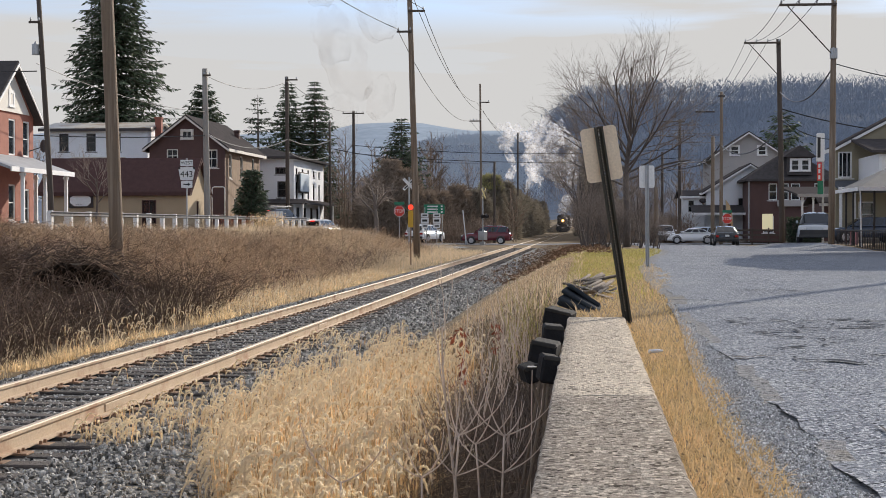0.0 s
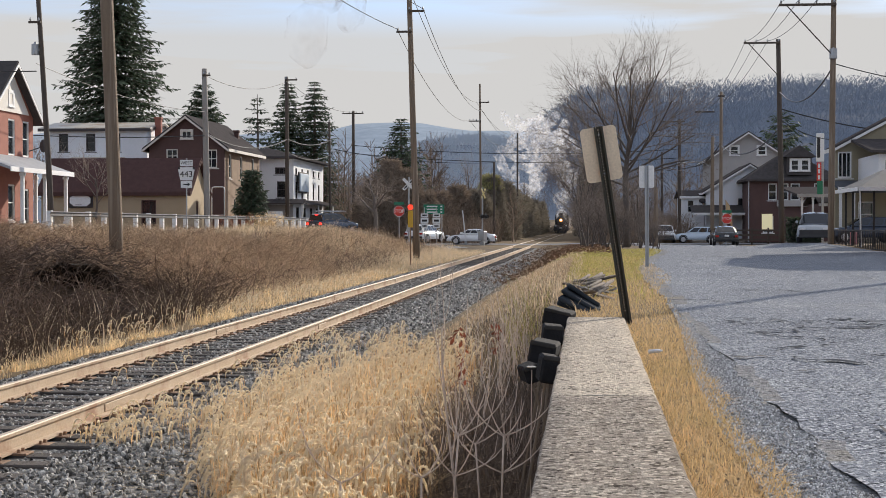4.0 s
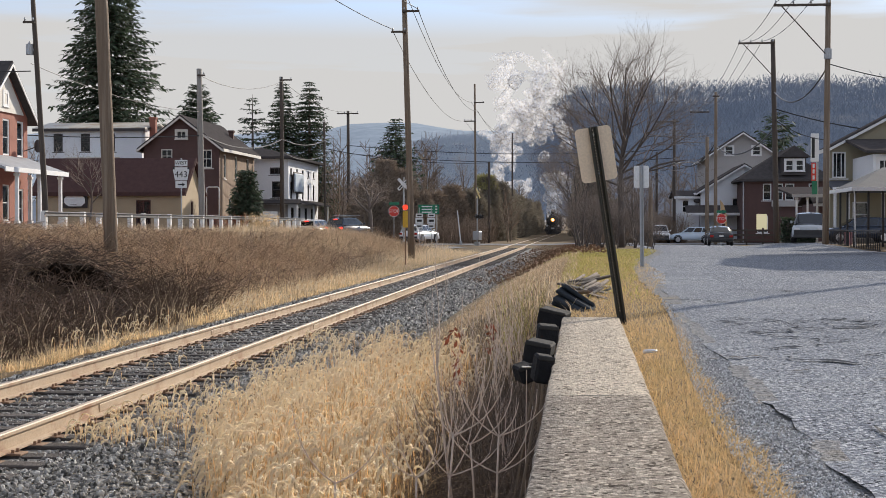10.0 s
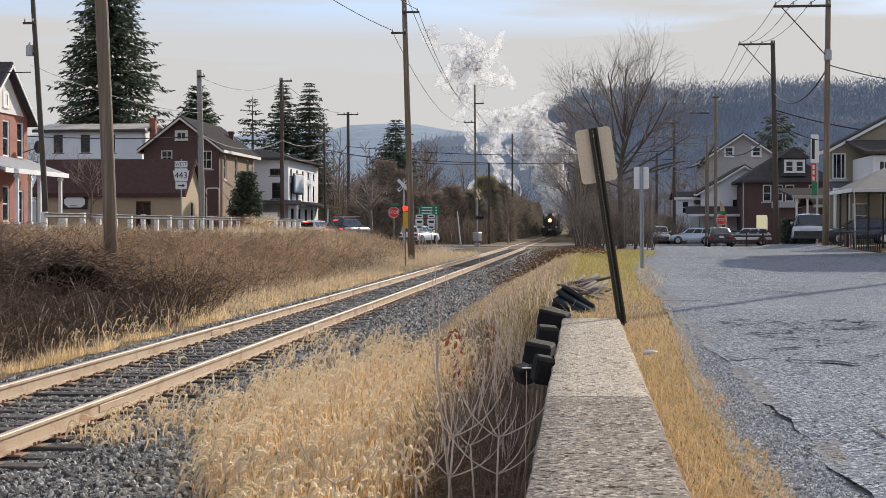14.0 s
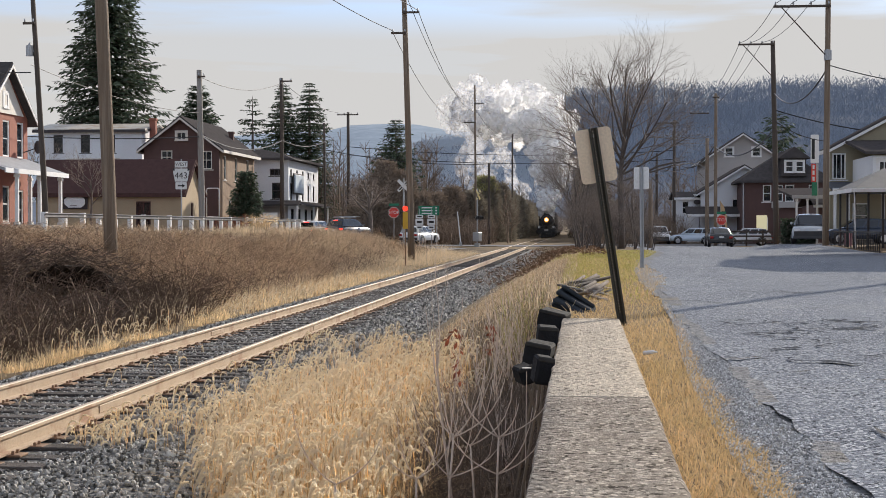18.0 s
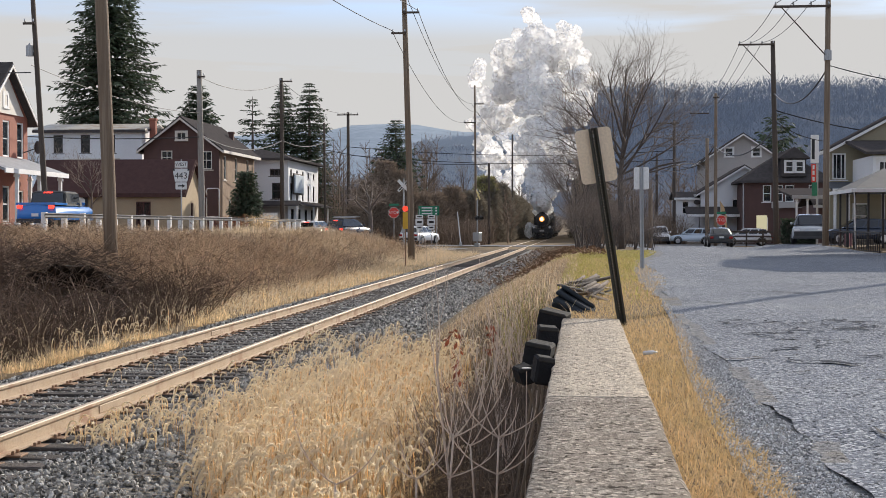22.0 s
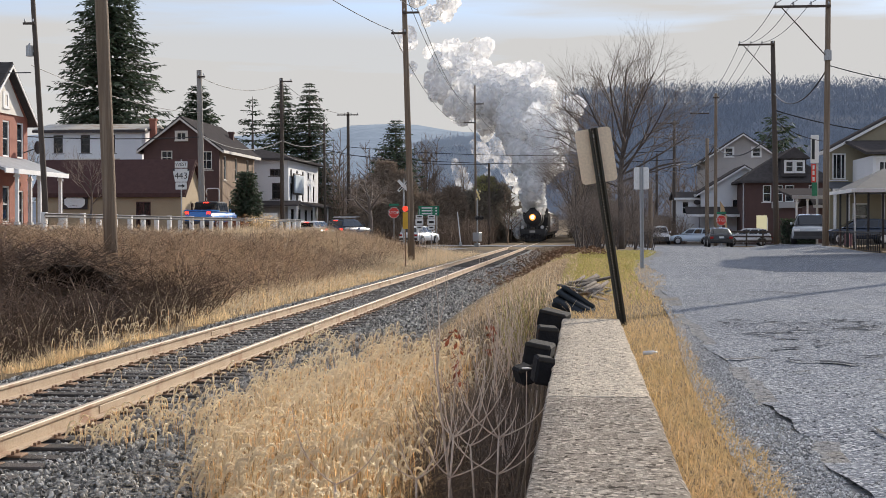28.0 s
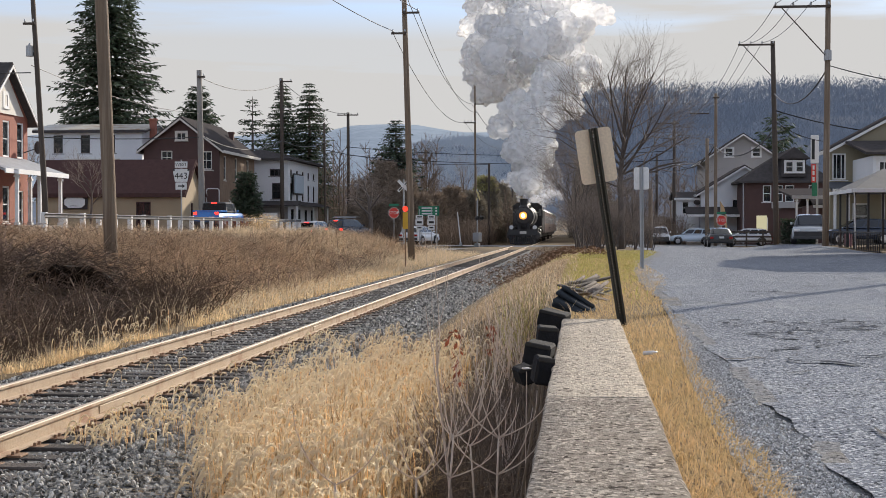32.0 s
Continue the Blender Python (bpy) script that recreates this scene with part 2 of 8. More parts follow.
def lane_z(y):
    """Height of the lane beside the wall, falling towards the crossing street."""
    return -0.07 - 0.85 * clamp01((y - 38) / 94)


def ground_z(x, y):
    r = lane_z(y) + 0.28 * smooth(9.5, 12.5, x) * smooth(60, 75, y) * (1 - smooth(92, 104, y))
    low = -1.32 + 0.33 * smooth(120, 130, y)
    if x > -0.1:
        z = r
    else:
        width = 0.02 if y < 13 else 0.02 + 3.2 * smooth(13, 24, y)
        z = low + (r - low) * (1 - smooth(0, max(width, 0.15), -0.1 - x))
    # embankment carrying the upper road
    top = 0.42
    fade = 1 - smooth(119, 134, y + (x + 20) * 0.6)
    fade = max(fade, smooth(-24, -34, x) if y > 100 else 0)
    z_bank = low + (top - low) * smooth(-9.3, -19.5, x) * fade
    z_bank -= 0.3 * math.exp(-(((x + 12.6) / 0.9) ** 2 + ((y - 34.6) / 1.6) ** 2))
    if x < -9:
        z = z_bank
    z += 0.05 * noise.noise((x * 0.4, y * 0.25, 3.0)) * (1 if x < -8.5 else 0.15)
    if y > 150:
        k = smooth(150, 330, y)
        z = z * (1 - k) + k * (-1.0 + 4 * noise.noise((x * 0.008, y * 0.008, 1.0)) * smooth(300, 500, y))
    if y > 300:
        a = x / y
        ridge = 0.048 + 0.0285 * smooth(-0.05, 0.0, a) + 0.002 * smooth(0.0, 0.06, a) + 0.0045 * smooth(0.06, 0.2, a) + 0.0012 * math.sin(a * 60)
        ridge *= 0.35 + 0.65 * smooth(-0.19, -0.105, a)
        z += 950 * ridge * smooth(330, 950, y) * (1 - 0.35 * smooth(1100, 2000, y)) + 7 * noise.noise((x * 0.006, y * 0.006, 5)) * smooth(400, 800, y)
        far = 0.0595 + 0.003 * math.sin(a * 35 + 1) + 0.003 * noise.noise((a * 30, 0, 9))
        z += 3600 * far * smooth(1700, 3600, y) * (1 - smooth(-0.09, 0.05, a) * 0.3) * 1.0
    return z


def stretch_steps(a, b, d, grow):
    out, step = [a], d
    while out[-1] < b:
        out.append(min(b, out[-1] + step))
        step *= grow
    return out


gy = [-12 + i for i in range(12)] + [i * 1.0 for i in range(0, 160)] + stretch_steps(160, 4600, 2.5, 1.055)
gx_r = [i * 0.5 for i in range(1, 41)] + stretch_steps(20.5, 2400, 1.5, 1.13)
gx_l = [-0.1, -0.25, -0.5, -0.75] + [-1 - i * 0.5 for i in range(0, 79)] + [-v for v in stretch_steps(40.5, 2600, 1.5, 1.13)]
gx = sorted(set(gx_r + gx_l + [0.0]))
g = MB()
g.v = [(x, y, ground_z(x, y)) for y in gy for x in gx]
W = len(gx)
for j in range(len(gy) - 1):
    for i in range(W - 1):
        g.f.append((j * W + i, j * W + i + 1, (j + 1) * W + i + 1, (j + 1) * W + i))
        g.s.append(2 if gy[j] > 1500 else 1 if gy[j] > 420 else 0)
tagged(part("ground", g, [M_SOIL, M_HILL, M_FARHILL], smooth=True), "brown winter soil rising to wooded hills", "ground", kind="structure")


def strip(name, rows, mat, lift, label, category="road"):
    """A paved strip laid over the ground along rows of (left x, left y, right x, right y)."""
    mb = MB()
    cols = 10
    for lx, ly, rx, ry in rows:
        for c in range(cols + 1):
            u = c / cols
            x, y = lx + (rx - lx) * u, ly + (ry - ly) * u
            mb.v.append((x, y, ground_z(x, y) + (lift(x, y) if callable(lift) else lift)))
    for j in range(len(rows) - 1):
        for c in range(cols):
            a = j * (cols + 1) + c
            mb.f.append((a, a + 1, a + cols + 2, a + cols + 1))
            mb.s.append(0)
    return tagged(part(name, mb, mat, smooth=True), label, category, kind="structure")


def lane_edge(y):
    """The broken left edge of the lane's asphalt."""
    return 0.89 + 0.55 * smooth(14, 18, y) * 0.3 + 2.6 * smooth(20, 75, y) + 0.07 * noise.noise((y * 0.9, 0, 2)) + 0.05 * noise.noise((y * 3.1, 0, 4)) + 0.03 * noise.noise((y * 9.0, 0, 4))


def lane_lift(x, y):
    """The asphalt's rise over the ground; its edge dips under the gravel here and stands proud there."""
    edge = 0.004 + 0.026 * smooth(-0.1, 0.2, noise.noise((y * 0.55, 3.0, 1.0))) * (1 - 0.4 * smooth(8.8, 10.0, y))
    return edge + (0.02 - edge) * clamp01((x - lane_edge(y)) / 1.05)


def lane_right(y):
    return 11.9 + 2.4 * smooth(74, 80, y) * (1 - smooth(96, 100, y))


ys = [-6 + i * 0.25 for i in range(0, 140)] + [29 + i for i in range(0, 104)]
strip("road", [(lane_edge(y), y, lane_right(y), y) for y in ys], M_ASPHALT, lane_lift, "cracked grey asphalt lane beside the wall")
strip("road.001", [(x, 141.0, x, 132.5) for x in [-40 + i * 1.0 for i in range(0, 33)] + [-7.5]], M_ROAD2, 0.05, "grey street leading up to the level crossing")
strip("road.002", [(x, 141.0, x, 132.5) for x in [-3.7 + i for i in range(0, 60)]], M_ROAD2, 0.05, "grey cross street beyond the lane")
strip("road.003", [(-28.6, y, -22.4, y) for y in [20 + i * 1.5 for i in range(0, 54)]] + [(-28 + k * 0.75, 101 + k * 4.6, -22 + k * 1.75, 101 + k * 3.6) for k in range(1, 8)], M_ROAD2, 0.04, "upper road on the embankment behind the guardrail")

M_GRAVEL = surf("grey gravel shoulder", (0.3, 0.305, 0.315), (0.23, 0.234, 0.243), 8, 0.95, 1.0, 60, spec=0.0, stain=(0.3, 0.27, 0.22), stain_scale=1.6, world=True, speck=(60, (0.42, 0.41, 0.4), (0.09, 0.09, 0.09)))
strip("road.004", [(0.6 + 0.3 * smooth(6, 16, y) + 2.2 * smooth(22, 75, y) + 0.09 * noise.noise((y * 1.3, 7, 2)), y, lane_edge(y) + 0.1, y) for y in ys if y < 90], M_GRAVEL, 0.012, "loose grey gravel shoulder between grass and asphalt")

# cracks in the asphalt
M_CRACK = surf("dark crack", (0.035, 0.035, 0.037), None, 9, 0.95)
crk = random.Random(31)


M_CRAZE = surf("fine grey crack", (0.07, 0.075, 0.085), (0.1, 0.106, 0.118), 9, 0.95, spec=0.0)


def crack(pts, w, mat=None):
    mb = MB()
    fine = []
    for (x0, y0), (x1, y1) in zip(pts[:-1], pts[1:]):
        n = max(3, int(math.hypot(x1 - x0, y1 - y0) / 0.06))
        for i in range(n):
            t = i / n
            fine.append((x0 + (x1 - x0) * t + crk.uniform(-0.02, 0.02), y0 + (y1 - y0) * t + crk.uniform(-0.045, 0.045)))
    for i, (x, y) in enumerate(fine):
        ww = w * crk.uniform(0.25, 1.2) * min(1, 4 * min(i, len(fine) - 1 - i) / len(fine) + 0.15)
        for s in (-1, 1):
            mb.v.append((x + s * ww * 0.35, y + s * ww, ground_z(x, y) + 0.011 + lane_lift(x, y)))
        if i:
            mb.f.append((2 * i - 2, 2 * i, 2 * i + 1, 2 * i - 1))
            mb.s.append(0)
    tagged(part("trim", mb, mat or M_CRACK), "dark crack in the asphalt lane", "crack", kind="structure")


crack([(0.76, 9.3), (0.96, 9.45), (1.3, 9.7)], 0.04)
crack([(1.2, 6.3), (1.22, 6.1), (1.3, 5.9), (1.4, 5.4)], 0.04)
crack([(1.2, 8.75), (1.42, 8.85)], 0.035)
# a crazed, crumbling patch: edges between jittered knots
# The grey strips paint both the cracks and the shadows of heaved plates.
knots = {(i, k): (1.35 + 0.36 * i + crk.uniform(-0.15, 0.15), 9.3 + 0.5 * k + crk.uniform(-0.22, 0.22)) for i in range(14) for k in range(10)}
for (i, k), p in knots.items():
    for near in ((i + 1, k), (i, k + 1), (i + 1, k + 1)):
        if near in knots and crk.random() < 0.62 * (1 - 0.5 * abs(k - 4) / 5):
            q = knots[near]
            mid = ((p[0] + q[0]) / 2 + crk.uniform(-0.08, 0.08), (p[1] + q[1]) / 2 + crk.uniform(-0.12, 0.12))
            crack([p, mid, q], crk.uniform(0.018, 0.06), M_CRAZE)
for i in range(46):
    x, y = crk.uniform(1.4, 9.0), crk.uniform(15, 46)
    a = crk.choice((crk.gauss(0.1, 0.3), crk.gauss(1.5, 0.3)))
    L = crk.uniform(0.6, 2.4)
    crack([(x, y), (x + L * math.cos(a) * 0.5, y + L * math.sin(a) * 0.6), (x + L * math.cos(a + 0.4), y + L * math.sin(a + 0.4))], crk.uniform(0.02, 0.05), M_CRAZE)
for i in range(14):
    x, y = crk.uniform(1.5, 2.6), crk.uniform(5.2, 8.8)
    a = crk.uniform(-0.8, 0.8)
    crack([(x, y), (x + 0.15 * math.cos(a), y + 0.15 * math.sin(a)), (x + 0.3 * math.cos(a + 0.7), y + 0.3 * math.sin(a + 0.7))], 0.02, M_CRACK)

# ---- railway ----
TRACK_X, RAIL_Z = -5.62, -0.95
rail_poly = [(-0.068, -0.171), (0.068, -0.171), (0.068, -0.158), (0.012, -0.145), (0.01, -0.045), (0.034, -0.036), (0.034, -0.008), (0.026, 0.0), (-0.026, 0.0), (-0.034, -0.008), (-0.034, -0.036), (-0.01, -0.045), (-0.012, -0.145), (-0.068, -0.158)]
track = thing("railway_track", "single rusty railway track on grey ballast", "railway track", pose(TRACK_X, 0, RAIL_Z), kind="structure")
for sx in (-0.752, 0.752):
    mb = MB()
    ends = [-12] + [2.2 + sx + 11.9 * i for i in range(0, 34)]
    for a, b in zip(ends[:-1], ends[1:]):
        n = len(rail_poly)
        mb.add([(sx + p[0], a + 0.004, p[1]) for p in rail_poly] + [(sx + p[0], b - 0.004, p[1]) for p in rail_poly],
               [tuple(range(n))] + [tuple(range(2 * n - 1, n - 1, -1))] + [(i, (i + 1) % n, (i + 1) % n + n, i + n) for i in range(n)])
        for i in range(len(mb.s) - n, len(mb.s)):
            if i - (len(mb.s) - n) in (6, 7, 8):
                mb.s[i] = 1
        for side in (-1, 1):
            mb.box(sx + side * 0.013 - 0.009, sx + side * 0.013 + 0.009, b - 0.4, b + 0.4, -0.135, -0.055, 0.006)
    part("rail", mb, [M_RAIL, M_RAILTOP], track, "rust-brown rail with a worn bright head")
bed = MB()
bed_poly = [(-2.3, -0.42), (-1.6, -0.205), (1.75, -0.205), (3.0, -0.42)]
bed.prism(bed_poly, "y", -12, 420)
part("ballast_bed", bed, M_BALLASTBED, track, "grey crushed stone ballast")
tie_mesh = MB().box(-1.28, 1.28, -0.112, 0.112, -0.34, -0.178, 0.012).mesh("tie", M_TIE)
plate_mb = MB()
plate_mb.box(-0.18, 0.18, -0.09, 0.09, -0.188, -0.168, 0.004)
for dx in (-0.1, 0.1):
    for dy in (-0.05, 0.05):
        plate_mb.box(dx - 0.014, dx + 0.014, dy - 0.012, dy + 0.012, -0.17, -0.138, 0.004)
plate_mesh = plate_mb.mesh("tie_plate", M_PLATE)
rng = random.Random(11)
far_ties = MB()
for i in range(0, 760):
    y = 6 + i * 0.502
    if i < 150:
        part("tie", tie_mesh, None, track, m=pose(rng.uniform(-0.06, 0.06), y + rng.uniform(-0.03, 0.03), rng.uniform(-0.012, 0.006), 0, 0, rng.uniform(-1.2, 1.2)))
        if i < 75:
            for sx in (-0.752, 0.752):
                part("tie_plate", plate_mesh, None, track, m=pose(sx, y, 0))
    else:
        far_ties.box(-1.28, 1.28, y - 0.11, y + 0.11, -0.34, -0.18)
tagged(part("far_ties", far_ties, M_TIE, track, "dark timber ties farther along the line"), kind="stuff")
# crossing planks and asphalt between the rails
crossing = MB()
for x0, x1 in ((-1.9, -0.83), (-0.66, 0.66), (0.83, 1.95)):
    crossing.box(x0, x1, 132.5, 141, -0.3, -0.004, 0.01)
part("crossing_panel", crossing, M_ROAD2, track, "worn grey level crossing surface")

# loose ballast stones near the camera
stones = MB()
ico = [(0, 0, 1), (0.89, 0, 0.45), (0.28, 0.85, 0.45), (-0.72, 0.53, 0.45), (-0.72, -0.53, 0.45), (0.28, -0.85, 0.45),
       (0.72, 0.53, -0.45), (-0.28, 0.85, -0.45), (-0.89, 0, -0.45), (-0.28, -0.85, -0.45), (0.72, -0.53, -0.45)]
ico_f = [(0, 1, 2), (0, 2, 3), (0, 3, 4), (0, 4, 5), (0, 5, 1), (1, 6, 2), (2, 7, 3), (3, 8, 4), (4, 9, 5), (5, 10, 1), (6, 7, 2), (7, 8, 3), (8, 9, 4), (9, 10, 5), (10, 6, 1)]


def bed_top(u):
    if u > 1.75:
        return -0.205 - 0.215 * (u - 1.75) / 1.25
    if u < -1.6:
        return -0.205 - 0.215 * (-u - 1.6) / 0.7
    return -0.205


def stone(mb, x, y, z, r, rnd):
    q = Euler((rnd.uniform(0, 6), rnd.uniform(0, 6), rnd.uniform(0, 6))).to_matrix()
    s = (rnd.uniform(0.7, 1.3), rnd.uniform(0.6, 1.1), rnd.uniform(0.5, 0.9))
    vs = []
    for p in ico:
        k = rnd.uniform(0.75, 1.2) * r
        w = q @ Vector((p[0] * s[0] * k, p[1] * s[1] * k, p[2] * s[2] * k))
        vs.append((x + w.x, y + w.y, z + w.z))
    mb.add(vs, ico_f)


for i in range(60000):
    y = 8 + 62 * rng.random() ** 2.2
    u = rng.choice((rng.uniform(0.9, 3.4), rng.uniform(0.9, 3.4), rng.uniform(-0.7, 0.7), rng.uniform(-0.7, 0.7), rng.uniform(-2.3, -0.85)))
    stone(stones, u, y, bed_top(u) + rng.uniform(-0.02, 0.02) + (0.02 if abs(u) > 1.3 else -0.006), rng.uniform(0.013, 0.03) * (1 + 0.5 * smooth(18, 32, y)), rng)
tagged(part("ballast_stones", stones, M_BALLAST, track, "loose grey crushed stones"), kind="stuff")

# loose grit on the shoulder and along the broken edge
grit = MB()
for i in range(19000):
    y = 4.3 + 12 * rng.random() ** 1.6
    x0_ = 0.56 + 0.3 * smooth(6, 16, y)
    x = x0_ + (lane_edge(y) - 0.01 - x0_) * rng.random()
    stone(grit, x, y, ground_z(x, y) + (0.014 if x < lane_edge(y) else 0.038 if y < 9.4 else 0.02), rng.uniform(0.003, 0.0085), rng)
tagged(part("gravel_chips", grit, surf("grey gravel chips", (0.6, 0.6, 0.6), (0.34, 0.34, 0.345), 30, 0.85, spread=0.55, island=True, world=True)), "loose grey gravel chips on the lane's shoulder", "gravel", kind="stuff")

# ---- retaining wall between lane and track ----
wall = thing("wall_retaining", "low weathered concrete retaining wall in long cast blocks", "wall", pose(0.08, 0, 0), kind="structure")
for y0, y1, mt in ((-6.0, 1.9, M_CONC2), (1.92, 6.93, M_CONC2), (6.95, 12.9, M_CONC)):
    mb = MB()
    n = int((y1 - y0) / 0.03)
    cr = random.Random(int(y1 * 10))
    prof = [(-0.25, -1.5), (-0.25, -0.014), (-0.236, 0.0), (-0.11, 0.0), (0.0, 0.0), (0.12, 0.0), (0.232, 0.0), (0.25, -0.018), (0.25, -1.5)]
    for j in range(n + 1):
        y = y0 + (y1 - y0) * j / n
        for k, (px_, pz_) in enumerate(prof):
            ex = 0.0
            if 0 < k < 8:
                ex = 0.003 * noise.noise((y * 14, k * 3.1, 0.5)) + (0.005 * noise.noise((y * 1.7, k * 1.0, 2.5)) + 0.002 * noise.noise((y * 11, k * 1.0, 6.5)) if k in (1, 2, 6, 7) else 0)
            mb.v.append((px_ + (ex if k in (1, 2) else -ex if k in (6, 7) else 0), y, pz_ + 0.35 * ex + (0.001 if k in (1, 2, 6, 7) else 0.004) * noise.noise((y * 19, k * 2.0, 7))))
    K = len(prof)
    for j in range(n):
        for k in range(K - 1):
            mb.f.append((j * K + k, (j + 1) * K + k, (j + 1) * K + k + 1, j * K + k + 1))
            mb.s.append(0)
    mb.f += [tuple(range(K)), tuple(range((n + 1) * K - 1, n * K - 1, -1))]
    mb.s += [0, 0]
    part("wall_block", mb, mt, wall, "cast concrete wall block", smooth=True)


# ---- houses ----
M_BRICK = surf("orange red brick", (0.37, 0.145, 0.1), (0.29, 0.11, 0.08), 2.5, 0.85, 0.4, 30)
M_BROWNBRICK = surf("dark brown brick", (0.115, 0.064, 0.056), (0.085, 0.048, 0.044), 1.2, 0.85, 0.3, 30)
M_LITBRICK = surf("mottled brown brick in sunlit tone", (0.2, 0.13, 0.085), (0.3, 0.21, 0.13), 1.8, 0.85, 0.3, 30)
M_TAN = surf("tan stucco", (0.46, 0.36, 0.24), (0.41, 0.32, 0.21), 0.8, 0.9, 0.2, 30)
M_OLIVE = surf("olive tan siding", (0.33, 0.29, 0.2), (0.3, 0.26, 0.18), 0.8, 0.75, 0.2, 30)
M_SIDING = surf("white siding", (0.86, 0.88, 0.91), (0.8, 0.82, 0.85), 0.7, 0.65, 0.1, 30)
M_GREYSIDING = surf("grey siding", (0.42, 0.4, 0.39), (0.37, 0.355, 0.345), 0.7, 0.7, 0.1, 30)
M_SHINGLE = surf("dark shingles", (0.075, 0.07, 0.07), (0.11, 0.1, 0.1), 3, 0.95, 0.5, 14, spec=0.0)
M_SHINGLE2 = surf("maroon brown roofing", (0.085, 0.048, 0.045), (0.11, 0.06, 0.055), 2.5, 0.9, 0.4, 12, spec=0.15)
M_METALROOF = surf("pale metal roof", (0.62, 0.6, 0.55), (0.5, 0.45, 0.38), 1.2, 0.5, 0.1, 20, 0.2, stain=(0.42, 0.3, 0.2), stain_scale=0.8)
M_PALEROOF = surf("pale grey metal roofing", (0.4, 0.41, 0.43), (0.3, 0.31, 0.33), 1.2, 0.6, 0.1, 20, spec=0.3)
M_DULLROOF = surf("dull grey metal roofing", (0.115, 0.124, 0.14), (0.085, 0.092, 0.104), 1.2, 0.8, 0.1, 20, spec=0.1)
M_TRIM = surf("off white trim", (0.72, 0.69, 0.63), (0.64, 0.6, 0.54), 2, 0.6, 0.05, 40)
M_DARKTRIM = surf("dark trim", (0.06, 0.05, 0.05), None, 3, 0.6)
M_PANE = glass("window pane", (0.03, 0.035, 0.04), 0.35)
M_CURTAIN = surf("pale curtain", (0.6, 0.58, 0.54), (0.5, 0.48, 0.45), 3, 0.9, stretch=(9, 9, 0.4))
# Shade of the unlit rooms is put into this near-black colour.
M_ROOMSHADE = surf("near-black room shade", (0.03, 0.028, 0.027), None, 1, 0.95)


def wall_panel(mb, L, H, holes, T=0.25, poly_top=None, slot=0):
    """A wall in the local x-z plane, from x 0 to L, front at y 0 and back at y T, with real openings."""
    xs = sorted({0, L, *[h[0] for h in holes], *[h[1] for h in holes]})
    zs = sorted({0, H, *[h[2] for h in holes], *[h[3] for h in holes]})

    def hole(i, k):
        if not (0 <= i < len(xs) - 1 and 0 <= k < len(zs) - 1):
            return None
        cx, cz = (xs[i] + xs[i + 1]) / 2, (zs[k] + zs[k + 1]) / 2
        return any(h[0] < cx < h[1] and h[2] < cz < h[3] for h in holes)
    for i in range(len(xs) - 1):
        for k in range(len(zs) - 1):
            x0, x1, z0, z1 = xs[i], xs[i + 1], zs[k], zs[k + 1]
            if hole(i, k):
                for di, dk, q in ((-1, 0, [(x0, 0, z0), (x0, 0, z1), (x0, T, z1), (x0, T, z0)]), (1, 0, [(x1, 0, z0), (x1, T, z0), (x1, T, z1), (x1, 0, z1)]),
                                  (0, -1, [(x0, 0, z0), (x0, T, z0), (x1, T, z0), (x1, 0, z0)]), (0, 1, [(x0, 0, z1), (x1, 0, z1), (x1, T, z1), (x0, T, z1)])):
                    if not hole(i + di, k + dk):
                        mb.quad(*q, slot)
                continue
            mb.quad((x0, 0, z0), (x1, 0, z0), (x1, 0, z1), (x0, 0, z1), slot)
            mb.quad((x0, T, z0), (x0, T, z1), (x1, T, z1), (x1, T, z0), slot)
    mb.quad((0, 0, 0), (0, 0, H), (0, T, H), (0, T, 0), slot)
    mb.quad((L, 0, 0), (L, T, 0), (L, T, H), (L, 0, H), slot)
    mb.quad((0, 0, H), (L, 0, H), (L, T, H), (0, T, H), slot)
    if poly_top:
        mb.prism(poly_top, "y", 0.0, T, slot)
    return mb


def window(parent, m, w, h, frame_mat, bars=(0, 1), curtain=0.0, fw=0.09, sill=True):
    """A window in an opening: m puts its lower left outer corner; x along the wall, y inwards, z up."""
    mb = MB()
    mb.box(-0.12, fw, -0.03, 0.1, -0.03, h + 0.12, 0.008)
    mb.box(w - fw, w + 0.12, -0.03, 0.1, -0.03, h + 0.12, 0.008)
    mb.box(fw, w - fw, -0.028, 0.098, h - fw, h + 0.12, 0.008)
    mb.box(fw, w - fw, -0.028, 0.098, -0.03, fw, 0.008)
    win = part("window", mb, frame_mat, parent, m=m)
    for i in range(bars[0]):
        x = w * (i + 1) / (bars[0] + 1)
        part("sash", MB().box(x - 0.025, x + 0.025, 0.02, 0.08, fw, h - fw, 0.004), frame_mat, win)
    for i in range(bars[1]):
        z = h * (i + 1) / (bars[1] + 1)
        part("sash", MB().box(fw, w - fw, 0.018, 0.085, z - 0.03, z + 0.03, 0.004), frame_mat, win)
    part("pane", MB().box(fw * 0.8, w - fw * 0.8, 0.045, 0.055, fw * 0.8, h - fw * 0.8), M_PANE, win)
    if sill:
        part("sill", MB().box(-0.15, w + 0.15, -0.08, 0.05, -0.1, -0.032, 0.01), frame_mat, win)
    if curtain:
        part("curtain", MB().box(fw, w - fw, 0.14, 0.16, h * (1 - curtain), h - 0.02), M_CURTAIN, win)
    return win


def side_m(x, y, z, turn):
    return pose(x, y, z, 0, 0, turn)


